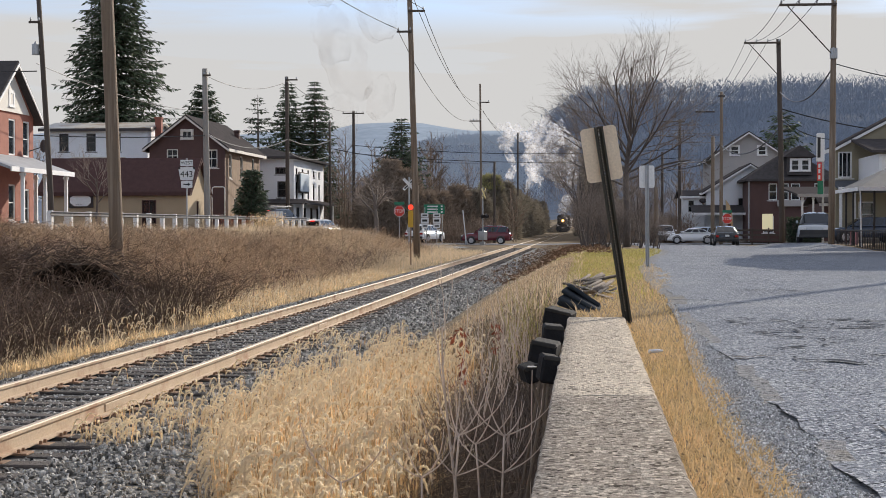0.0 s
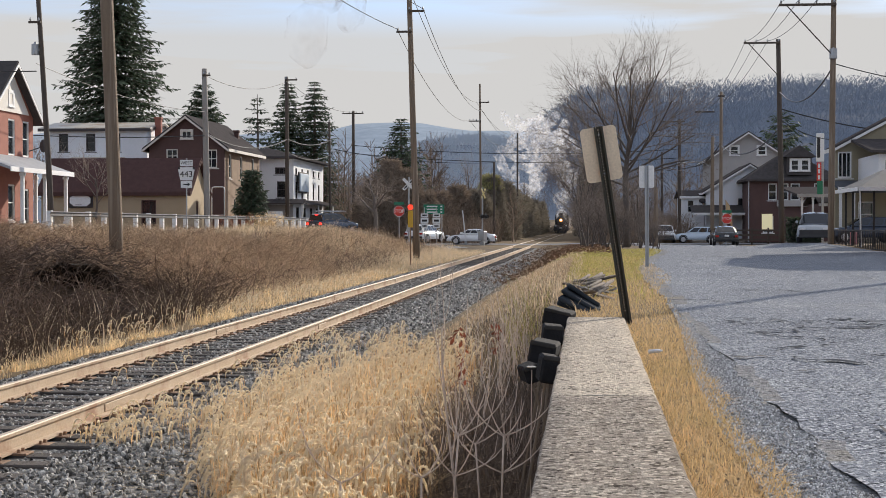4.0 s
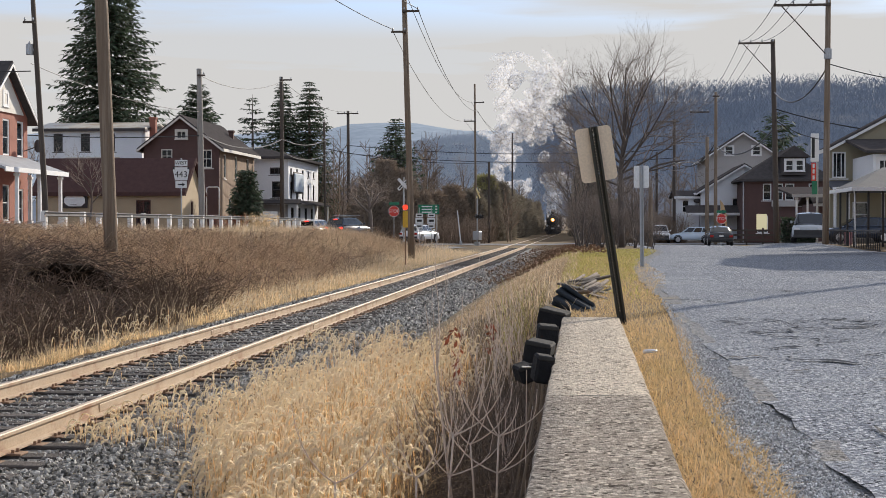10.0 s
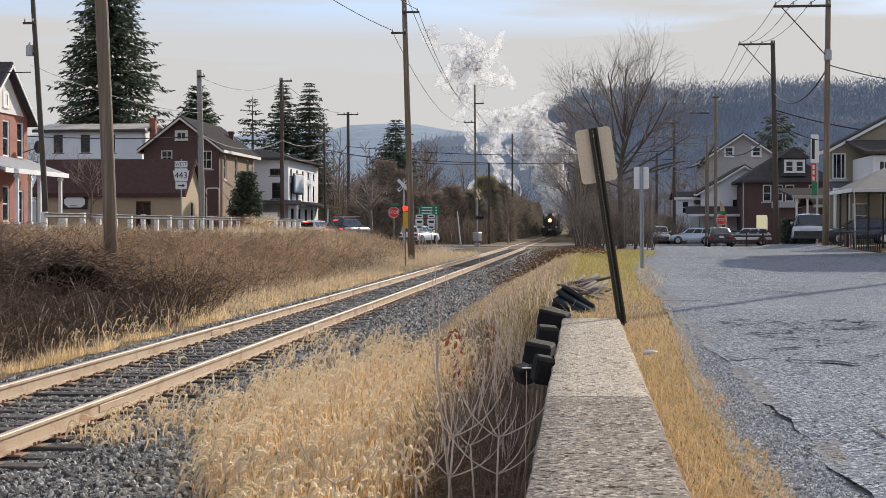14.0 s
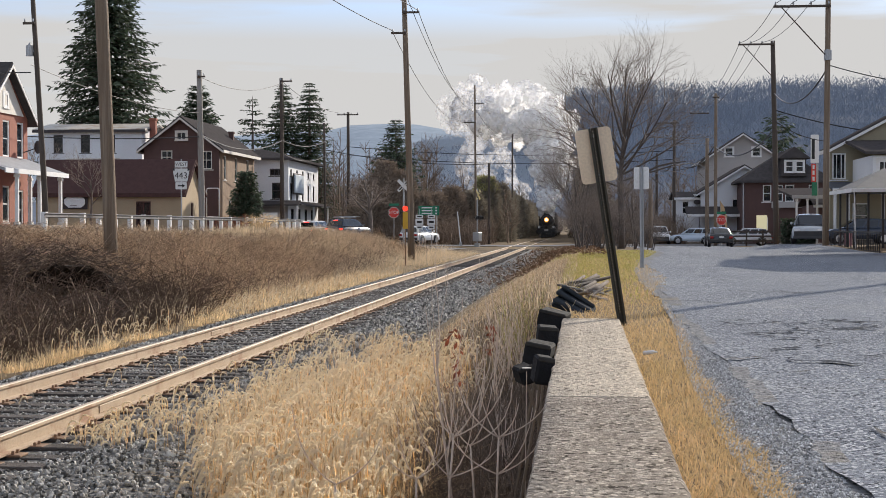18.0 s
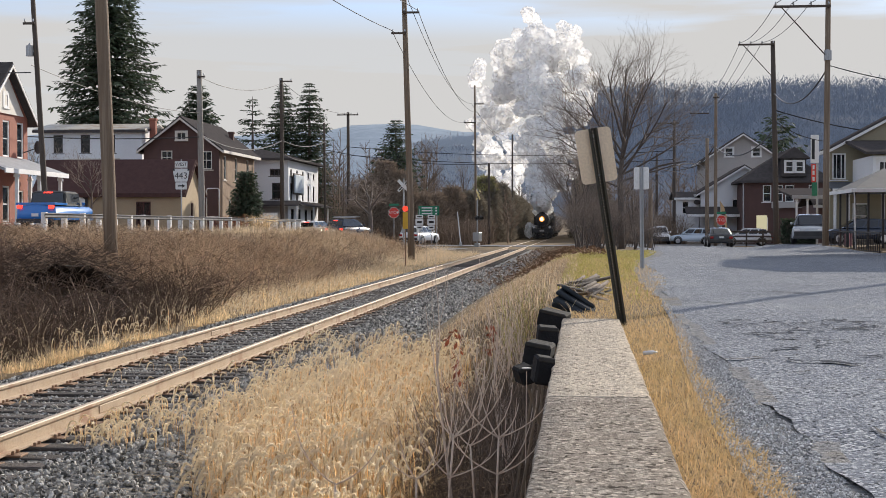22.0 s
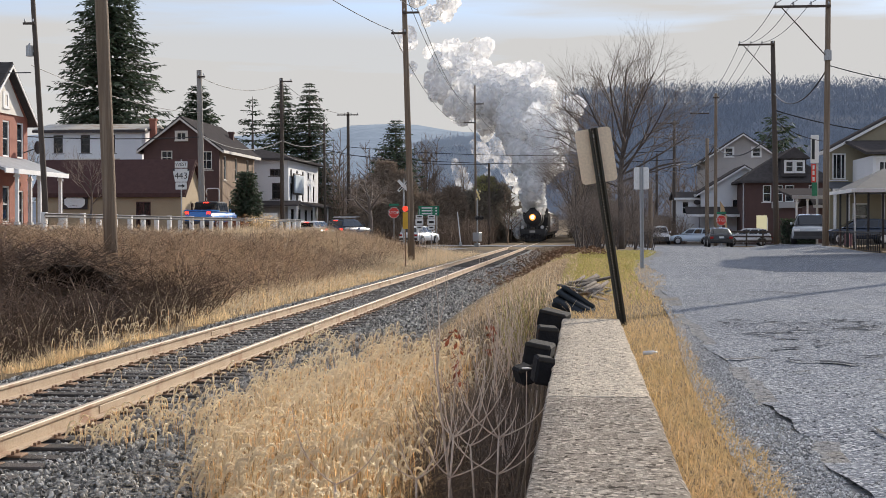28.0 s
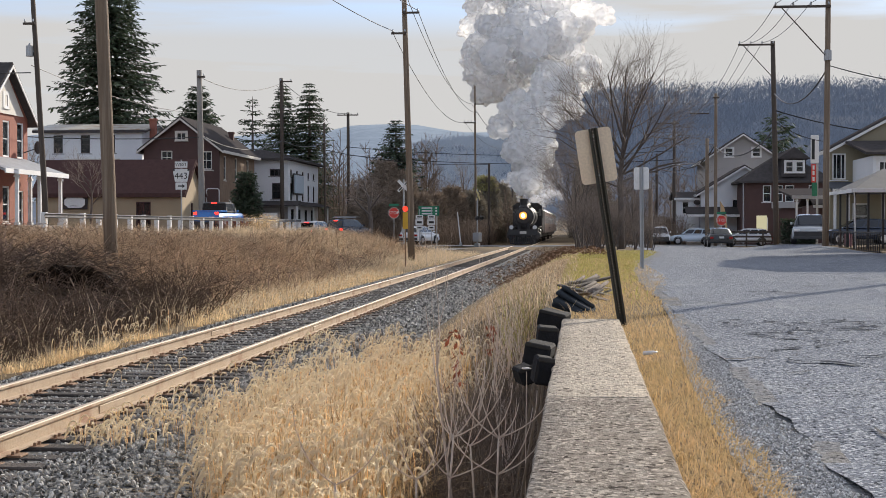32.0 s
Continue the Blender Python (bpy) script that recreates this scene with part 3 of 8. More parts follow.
def body(name, label, x0, x1, y0, y1, z0, H, mats, front=(), side=(), rise=0.0, ridge="y", frame=None, roof_mat=None, over=0.35, T=0.25, wall_mat_side=None, curtain=0.5, roof="gable", left=()):
    """A house box: front faces -y (openings x from x0), side faces +x (openings along y from y0). Openings: (u, z, w, h, bars_x, bars_z)."""
    frame = frame or M_TRIM
    h = thing(name, label, "house", pose(x0, y0, z0))
    L, D = x1 - x0, y1 - y0
    gf = [(0, H), (L, H), (L / 2, H + rise)] if rise and ridge == "y" and roof == "gable" else None
    gs = [(0, H), (D, H), (D / 2, H + rise)] if rise and ridge == "x" and roof == "gable" else None

    def holes(ops):
        return [(o[0], o[0] + o[2], o[1], o[1] + o[3]) for o in ops if not (len(o) > 6 and o[6])]
    part("wall", wall_panel(MB(), L, H, holes(front), T, gf), mats, h)
    sw = part("wall", wall_panel(MB(), D - 2 * T, H, holes(side), T, None), wall_mat_side or mats, h, m=side_m(L, T, 0, 90))
    part("wall", wall_panel(MB(), D - 2 * T, H, [], T), mats, h, m=side_m(0, D - T, 0, -90))
    part("wall", wall_panel(MB(), L, H, [], T, [(L - a, b) for a, b in gf] if gf else None), mats, h, m=side_m(L, D, 0, 180))
    if gs:
        part("gable", MB().prism([(-T, 0), (D - T, 0), ((D - 2 * T) / 2, rise)], "y", 0, T), wall_mat_side or mats, sw, m=pose(0, 0, H))
    part("floor", MB().box(T, L - T, T, D - T, 0.0, 0.1), M_ROOMSHADE, h)
    part("ceiling", MB().box(T, L - T, T, D - T, H - 0.1, H - 0.02), M_ROOMSHADE, h)
    part("partition", MB().box(T, L - T, 1.3, 1.36, 0.1, H - 0.1).box(L - 1.4, L - 1.34, 1.36, D - T, 0.1, H - 0.1), M_ROOMSHADE, h)
    for o in front:
        window(h, pose(o[0], -0.075 if len(o) > 6 and o[6] else 0.06, o[1]), o[2], o[3], frame, (o[4], o[5]), curtain)
    for o in side:
        window(h, side_m(L, T, 0, 90) @ pose(o[0], 0.06, o[1]), o[2], o[3], frame, (o[4], o[5]), curtain)
    if rise:
        th = 0.16
        rm = MB()
        if roof == "gable":
            if ridge == "y":
                k = rise / (L / 2)
                for s in (0, 1):
                    pts = [(-over, H - over * k), (L / 2, H + rise), (L / 2, H + rise + th), (-over, H - over * k + th)]
                    pts = [(L - a, b) for a, b in pts] if s else pts
                    rm.prism(pts, "y", -over, D + over)
            else:
                k = rise / (D / 2)
                for s in (0, 1):
                    pts = [(-over, H - over * k), (D / 2, H + rise), (D / 2, H + rise + th), (-over, H - over * k + th)]
                    pts = [(D - a, b) for a, b in pts] if s else pts
                    rm.prism(pts, "x", -over, L + over)
        else:
            e, hx = H, min(L, D) / 2
            a = [(-over, -over, e), (L + over, -over, e), (L + over, D + over, e), (-over, D + over, e)]
            if L >= D:
                t1, t2 = (hx, D / 2, H + rise), (L - hx, D / 2, H + rise)
                f = [(0, 1, 5, 4), (1, 2, 5), (2, 3, 4, 5), (3, 0, 4)]
            else:
                t1, t2 = (L / 2, hx, H + rise), (L / 2, D - hx, H + rise)
                f = [(0, 1, 4), (1, 2, 5, 4), (2, 3, 5), (3, 0, 4, 5)]
            rm.add(a + [t1, t2], f + [(0, 3, 2, 1)])
            rm.box(-over, L + over, -over, D + over, H - 0.2, H - 0.005)
        part("roof", rm, roof_mat or M_SHINGLE, h)
        fm = MB()
        if roof == "gable" and ridge == "y":
            for s in (0, 1):
                pts = [(-over, H - over * k - 0.16), (L / 2, H + rise - 0.16), (L / 2, H + rise + 0.02), (-over, H - over * k + 0.02)]
                fm.prism([(L - a, b) for a, b in pts] if s else pts, "y", -over - 0.05, -over - 0.004)
            for xx in (-over - 0.06, L + over + 0.004):
                fm.box(xx, xx + 0.056, -over, D + over, H - over * k - 0.14, H - over * k + 0.1, 0.01)
        elif roof == "gable":
            for s in (0, 1):
                pts = [(-over, H - over * k - 0.16), (D / 2, H + rise - 0.16), (D / 2, H + rise + 0.02), (-over, H - over * k + 0.02)]
                fm.prism([(D - a, b) for a, b in pts] if s else pts, "x", L + over + 0.004, L + over + 0.05)
            fm.box(-over, L + over, -over - 0.06, -over - 0.004, H - over * k - 0.14, H - over * k + 0.1, 0.01)
        if fm.v:
            part("fascia", fm, frame, h)
    return h


# left: brown brick house, its side's sunlight put into lighter brick, gable to the lane
house = body("brick_house", "dark brown brick house with shallow gable roof", -35.8, -29.5, 118, 131, 0.4, 6.9, M_BROWNBRICK,
             front=[(1.45, 5.55, 0.95, 1.1, 1, 1), (2.75, 7.5, 0.85, 0.65, 1, 0, 1), (4.7, 5.1, 1.0, 1.5, 1, 1)],
             side=[(1.3, 4.3, 0.9, 2.0, 0, 1), (5.2, 4.3, 0.9, 2.0, 0, 1), (9.6, 4.3, 0.9, 2.0, 0, 1), (3.0, 0.9, 0.9, 1.8, 0, 1), (8.0, 0.9, 0.9, 1.8, 0, 1)],
             rise=2.4, wall_mat_side=M_LITBRICK, over=0.45)


def porch(parent_thing, x0, x1, y0, y1, zf, z_eave, z_wall, posts, mat_roof, mat_post, slope="x+", post_r=0.07, fascia=None):
    """A porch roof sloping away from its house, on posts that stand on its floor (world coordinates)."""
    inv = parent_thing.matrix_basis.inverted()
    rm = MB()
    if slope == "x+":
        pts = [(x0, z_wall), (x1, z_eave), (x1, z_eave + 0.14), (x0, z_wall + 0.14)]
        rm.prism(pts, "y", y0, y1)
        fb = [(x1 + 0.004, x1 + 0.07, y0, y1)]
    else:
        pts = [(y1, z_wall), (y0, z_eave), (y0, z_eave + 0.14), (y1, z_wall + 0.14)]
        rm.prism(pts, "x", x0, x1)
        fb = [(x0, x1, y0 - 0.07, y0 - 0.004)]
    pr = part("porch_roof", rm, mat_roof, parent_thing, m=inv)
    fm = MB()
    for a, b, c, d in fb:
        fm.box(a, b, c, d, z_eave - 0.1, z_eave + 0.15, 0.01)
    part("fascia", fm, fascia or M_WHITE, pr)
    part("porch_floor", MB().box(min(x0, x1), max(x0, x1), y0, y1, zf - 0.3, zf, 0.02), M_CONC2, parent_thing, m=inv)
    for px_, py_ in posts:
        mb = MB().box(px_ - post_r, px_ + post_r, py_ - post_r, py_ + post_r, zf, z_eave, 0.015)
        mb.box(px_ - post_r * 1.5, px_ + post_r * 1.5, py_ - post_r * 1.5, py_ + post_r * 1.5, z_eave - 0.25, z_eave - 0.12, 0.01)
        mb.box(px_ - post_r * 1.5, px_ + post_r * 1.5, py_ - post_r * 1.5, py_ + post_r * 1.5, zf, zf + 0.15, 0.01)
        part("porch_post", mb, mat_post, parent_thing, m=inv)
    return pr


def chimney(parent_thing, x, y, z0, z1, w=0.5, mat=None):
    inv = parent_thing.matrix_basis.inverted()
    mb = MB().box(x - w / 2, x + w / 2, y - w / 2, y + w / 2, z0, z1, 0.02)
    mb.box(x - w / 2 - 0.06, x + w / 2 + 0.06, y - w / 2 - 0.06, y + w / 2 + 0.06, z1 - 0.16, z1 + 0.04, 0.02)
    part("chimney", mb, mat or M_BROWNBRICK, parent_thing, m=inv)


chimney(house, -31.0, 128.5, 8.0, 9.2, 0.4, M_BROWNBRICK)
part("door_sign", MB().box(-33.1, -31.9, 117.9, 117.96, 4.2, 5.6, 0.01), M_WHITE, house, "white sign board", m=house.matrix_basis.inverted())

# left: orange brick house with cross gable and white porch
bh = body("brick_house", "orange-red brick house with a cream gable and white porch", -41.5, -31.48, 74.6, 81.4, 0.45, 6.45, M_BRICK,
          side=[(0.8, 4.2, 0.95, 2.0, 0, 1), (2.95, 4.2, 0.95, 2.0, 0, 1), (5.0, 4.2, 0.95, 2.0, 0, 1), (2.9, 0.6, 0.95, 2.0, 0, 1), (4.9, 0.2, 1.0, 2.2, 0, 1)], rise=2.75, ridge="x", over=0.5, frame=M_WHITE, curtain=0.75)
inv = bh.matrix_basis.inverted()
part("gable_siding", MB().prism([(75.4, 7.0), (80.6, 7.0), (78.0, 9.35)], "x", -31.45, -31.38), M_TRIM, bh, "cream gable siding", m=inv)
window(bh, inv @ side_m(-31.38, 77.7, 7.35, 90), 0.6, 0.75, M_WHITE, (0, 1), 0.5)
part("satellite_dish", MB().ball((-30.68, 80.9, 5.3), 0.42, 6, 14, scale=(0.5, 0.5, 0.9)).tube([(-30.68, 81, 5.3), (-31.48, 80.8, 5.0)], 0.03), M_DARKTRIM, bh, "dark satellite dish", m=inv)
porch(bh, -31.48, -29.05, 72.0, 81.2, 0.9, 3.65, 4.5, [(-29.35, 80.8), (-29.35, 77.6), (-29.35, 74.4), (-31.1, 80.8)], M_PALEROOF, M_WHITE, post_r=0.09)

# left: long low garage
gar = body("garage", "long tan garage under a steep maroon-brown roof", -40, -29.0, 105, 110.6, 0.4, 2.95, M_TAN,
           front=[(7.55, 0.05, 1.1, 2.2, 1, 0)], side=[(2.2, 0.8, 0.55, 1.4, 0, 0)], rise=2.35, ridge="x", over=0.3, frame=M_SHINGLE2, roof_mat=M_SHINGLE2, curtain=0)
inv = gar.matrix_basis.inverted()
bb = MB().prism([(-37.75, 2.45), (-37.45, 2.2), (-36.5, 2.2), (-36.2, 2.45), (-36.2, 2.8), (-36.5, 3.05), (-37.45, 3.05), (-37.75, 2.8)], "y", 104.75, 104.8)
backboard = thing("basketball_backboard", "white fan-shaped basketball backboard on the garage wall", "backboard")
part("board", bb, M_WHITE, backboard)
part("frame", MB().box(-37.9, -36.05, 104.86, 104.93, 2.1, 3.12, 0.02), M_DARKTRIM, backboard)
part("bracket", MB().box(-37.2, -36.8, 104.92, 105.02, 2.4, 2.8), M_DARKTRIM, backboard)
part("rim", MB().tube([(-36.97 + 0.23 * math.cos(a), 104.48 + 0.23 * math.sin(a), 2.35) for a in [i * math.pi / 6 for i in range(13)]], 0.012, 5), M_SHINGLE2, backboard)

# left: white two-storey building with a metal roof behind the garage
wb = body("white_building", "white-sided two-storey building with a rusty pale metal roof", -48.5, -39, 128, 136, 0.5, 8.9, M_SIDING,
          front=[(6.2, 6.9, 0.85, 1.6, 1, 1), (3.9, 6.9, 0.85, 1.6, 0, 1), (1.4, 6.9, 0.85, 1.6, 0, 1)], rise=0.7, ridge="x", roof_mat=M_METALROOF, over=0.4, frame=M_DARKTRIM, curtain=0.3)
chimney(wb, -38.4, 129.5, 8.5, 10.5, 0.55, M_BRICK)
inv = wb.matrix_basis.inverted()
part("awning", MB().prism([(126.0, 6.2), (128.0, 6.8), (128.0, 6.9), (126.0, 6.3)], "x", -46, -41), M_METALROOF, wb, "pale metal awning roof", m=inv)
part("annex", MB().box(-43, -38.0, 126.0, 128.0, 0.5, 6.1).box(-41, -38.6, 124.0, 126.0, 0.5, 6.6), M_BROWNBRICK, wb, "dark brick annex", m=inv)

# left: white corner house
we = body("white_house", "white corner house with dark trimmed windows and a skirt roof", -33.5, -27.2, 135, 150.5, 0.4, 6.8, M_SIDING,
          front=[(1.2, 5.15, 0.95, 0.65, 1, 0), (4.55, 5.15, 1.2, 0.65, 2, 0), (1.2, 3.0, 0.95, 1.5, 0, 1), (4.75, 3.0, 1.0, 1.5, 0, 1), (2.5, 0.3, 1.2, 1.9, 0, 1)],
          side=[(0.7 + 2.9 * i, 5.15, 0.8, 0.65, 0, 0) for i in range(5)] + [(0.7 + 2.9 * i, 2.9, 0.85, 1.6, 0, 1) for i in range(5)] + [(1 + 3.4 * i, 0.3, 1.4, 1.8, 0, 0) for i in range(4)],
          rise=1.0, roof="hip", frame=M_DARKTRIM, over=0.7, curtain=0.2)
inv = we.matrix_basis.inverted()
part("skirt_roof", MB().prism([(133.6, 2.75), (135, 3.15), (135, 3.25), (133.6, 2.85)], "x", -33.5, -26.0).prism([(-27.2, 3.15), (-25.9, 2.75), (-25.9, 2.85), (-27.2, 3.25)], "y", 135, 151), M_SHINGLE, we, "dark skirt roof", m=inv)
part("stone_base", MB().box(-33.45, -27.25, 134.93, 134.985, 0.4, 2.7), M_GREYSIDING, we, m=inv)
for y in (133.7, 142, 150):
    part("porch_post", MB().box(-26.2, -26.05, y, y + 0.15, 0.4, 2.8), M_WHITE, we, m=inv)
part("sign_board", MB().box(-26.9, -26.75, 136.2, 140.4, 4.0, 5.7, 0.04), surf("pale blue sign", (0.5, 0.58, 0.66), (0.46, 0.54, 0.62), 2, 0.5), we, "pale blue blank sign board", m=inv)
part("sign_frame", MB().box(-26.98, -26.9, 136.05, 140.55, 3.85, 5.85, 0.02), M_DARKTRIM, we, m=inv)

# right: houses beyond the cross street
gg = body("grey_house", "tall grey-beige gabled house behind the street", 13.7, 21.8, 166, 178, -0.9, 9.3, M_GREYSIDING,
          front=[(2.1, 9.5, 0.9, 1.0, 0, 1, 1), (5.1, 9.5, 0.9, 1.0, 0, 1, 1)], rise=2.7, over=0.6, frame=M_WHITE)
gw = body("white_house", "pale grey and white gabled house with dark porch roof", 11.9, 20.5, 150, 160, -0.9, 5.2, M_SIDING,
          front=[(3.1, 2.9, 0.8, 1.6, 0, 1), (4.3, 2.9, 0.8, 1.6, 0, 1), (7.0, 2.9, 0.8, 1.6, 0, 1), (6.2, 5.2, 0.7, 0.9, 0, 1, 1)], rise=2.6, over=0.5, frame=M_WHITE, curtain=0.4)
porch(gw, 10.3, 16.0, 147.4, 150, -0.7, 1.9, 2.7, [(10.6, 147.7), (12.4, 147.7), (14.2, 147.7), (15.7, 147.7)], M_SHINGLE, M_WHITE, "y-")
lw = body("white_house", "small white house with a shed roof", 9.6, 11.8, 151, 160, -0.9, 4.6, M_SIDING, front=[(0.5, 3.0, 0.7, 1.3, 0, 1)], rise=0.6, ridge="x", over=0.3, frame=M_WHITE)
part("satellite_dish", MB().ball((11.6, 150.7, 3.3), 0.42, 6, 14, scale=(0.9, 0.4, 0.6)).tube([(11.6, 150.7, 3.2), (11.6, 151, 2.9)], 0.03), M_DARKTRIM, lw, "dark satellite dish", m=lw.matrix_basis.inverted())
db = body("brick_house", "dark red-brown brick house with a low hipped roof", 15.5, 23.5, 143, 152, -0.8, 6.0, M_BROWNBRICK,
          front=[(1.7, 4.0, 0.8, 1.6, 0, 1), (2.8, 4.0, 0.8, 1.6, 0, 1), (3.8, 4.0, 0.85, 1.6, 0, 1), (6.0, 4.0, 0.85, 1.6, 0, 1), (1.2, 0.9, 1.0, 1.6, 0, 0)], rise=3.0, roof="hip", frame=M_WHITE, over=0.6, curtain=0.6)
inv = db.matrix_basis.inverted()
part("dormer", MB().box(18.9, 21.2, 142.6, 147, 5.6, 7.3).prism([(18.5, 7.3), (21.6, 7.3), (20.05, 8.4)], "y", 142.2, 148), M_SHINGLE, db, "dark dormer", m=inv)
for x in (19.25, 20.2):
    window(db, inv @ pose(x, 142.52, 6.0), 0.75, 1.05, M_WHITE, (0, 1), 0.5)
part("band", MB().box(18.0, 23.6, 142.6, 142.95, 2.6, 3.2, 0.03), M_GREYSIDING, db, "grey porch band", m=inv)
part("lit_window", MB().box(16.6, 17.6, 142.9, 142.97, 0.4, 1.9, 0.01), glow("lit window", (0.74, 0.66, 0.4), 0.42), db, "pale yellow lit window", m=inv)
part("downpipe", MB().tube([(15.35, 142.9, -0.8), (15.35, 142.9, 5.1)], 0.06), M_GALV, db, m=inv)

# right: olive house with porches beside the lane
ol = body("olive_house", "olive-tan sided house with a steep gable and white porch roof", 15.6, 24.5, 95, 97.6, -0.2, 5.9, M_OLIVE,
          front=[(0.14, 4.0, 0.85, 1.65, 2, 0), (3.9, 4.1, 1.0, 1.5, 0, 1), (5.8, 4.1, 1.0, 1.5, 0, 1), (1.4, 0.9, 1.0, 1.6, 0, 1)], rise=2.4, over=0.2, frame=M_WHITE, curtain=0.3)
porch(ol, 15.3, 24, 92.2, 95, 0.0, 3.0, 3.5, [(15.5, 92.5), (16.3, 92.5), (18.4, 92.5), (20.6, 92.5)], M_DULLROOF, M_WHITE, "y-", 0.08)
inv = ol.matrix_basis.inverted()
part("bay", MB().box(17.0, 21.5, 88.5, 95, 3.05, 5.0, 0.02), M_SIDING, ol, "white enclosed upper porch", m=inv)
part("bay_roof", MB().prism([(88.0, 5.05), (95.0, 6.1), (95, 6.25), (88.0, 5.2)], "x", 16.5, 22), M_SHINGLE, ol, m=inv)
for x in (17.3, 18.15):
    window(ol, inv @ pose(x, 88.44, 3.35), 0.7, 1.35, M_WHITE, (1, 0), 0.4)
nh = body("white_house", "white clapboard house with a metal-roofed porch and iron posts", 15.4, 22, 72.5, 75.5, -0.3, 3.7, M_SIDING, front=[(0.4, 0.9, 0.9, 1.5, 0, 1)], frame=M_WHITE)
inv = nh.matrix_basis.inverted()
pr = part("porch_roof", MB().add([(12.2, 68.0, 2.5), (15.5, 68.0, 2.5), (15.5, 72.5, 3.6), (14.4, 72.5, 3.6), (12.2, 74.0, 2.5), (12.2, 68.0, 2.4), (15.5, 68.0, 2.4), (15.5, 74.0, 2.4), (12.2, 74.0, 2.4), (15.5, 74.0, 2.5)],
                                 [(0, 1, 2, 3), (0, 3, 4), (3, 2, 9, 4), (5, 8, 7, 6), (0, 5, 6, 1), (0, 4, 8, 5), (1, 6, 7, 9, 2)]), M_DULLROOF, nh, "dull grey metal porch roof", m=inv)
part("fascia", MB().box(12.15, 15.5, 67.93, 67.996, 2.36, 2.53, 0.01).box(12.13, 12.196, 67.93, 74.0, 2.36, 2.53, 0.01), M_WHITE, pr)
part("gutter_pipe", MB().tube([(12.22, 67.9, 2.4), (12.3, 68.2, 2.15), (12.35, 68.25, -0.2)], 0.035, 6), M_WHITE, nh, "white downpipe", m=inv)
part("porch_floor", MB().box(12.2, 15.4, 68.2, 72.4, -0.5, -0.2, 0.02), M_CONC2, nh, m=inv)
for x, y in ((12.35, 68.4), (12.95, 68.4), (12.35, 70.3), (12.35, 72.2), (13.6, 68.4), (14.6, 68.4)):
    part("porch_post", MB().box(x - 0.045, x + 0.045, y - 0.045, y + 0.045, -0.35, 2.42, 0.006), M_BLACK, nh, "black iron porch post", m=nh.matrix_basis.inverted())
rail_fence = thing("iron_railing", "low black iron railing along the porch edge", "railing")
part("top_rail", MB().box(12.2, 12.26, 62, 76, 0.55, 0.6).box(12.2, 12.26, 62, 76, -0.25, -0.21), M_BLACK, rail_fence)
for i in range(36):
    part("baluster", MB().box(12.215, 12.245, 62.2 + i * 0.39, 62.23 + i * 0.39, -0.5, 0.56), M_BLACK, rail_fence)
# a house past the picture's edge whose shadow falls over the lane
sh = body("brick_house", "dark brick house beside the lane", 11.2, 20, 43.5, 54.4, -0.2, 7.2, M_BROWNBRICK, rise=0.8, ridge="x", frame=M_WHITE, over=0.05)
body("brick_house", "dark brick house set back from the lane", 12.8, 20, 54.5, 62.5, -0.2, 7.2, M_BROWNBRICK, rise=0.8, ridge="x", frame=M_WHITE, over=0.05)
low = body("shop", "low shop with a white-posted porch", 19.0, 27, 122, 130, -0.6, 3.2, M_BROWNBRICK, front=[(1, 0.6, 1, 1.5, 0, 1), (3, 0.6, 1, 1.5, 0, 1)], rise=1.2, ridge="x", frame=M_WHITE)
porch(low, 15.6, 20.5, 112, 122, -0.5, 3.0, 3.8, [(16.0, 112.3), (16.8, 112.3), (18.2, 112.3), (20.2, 112.3)], M_SHINGLE, M_WHITE, "y-", 0.07, M_GREYSIDING)


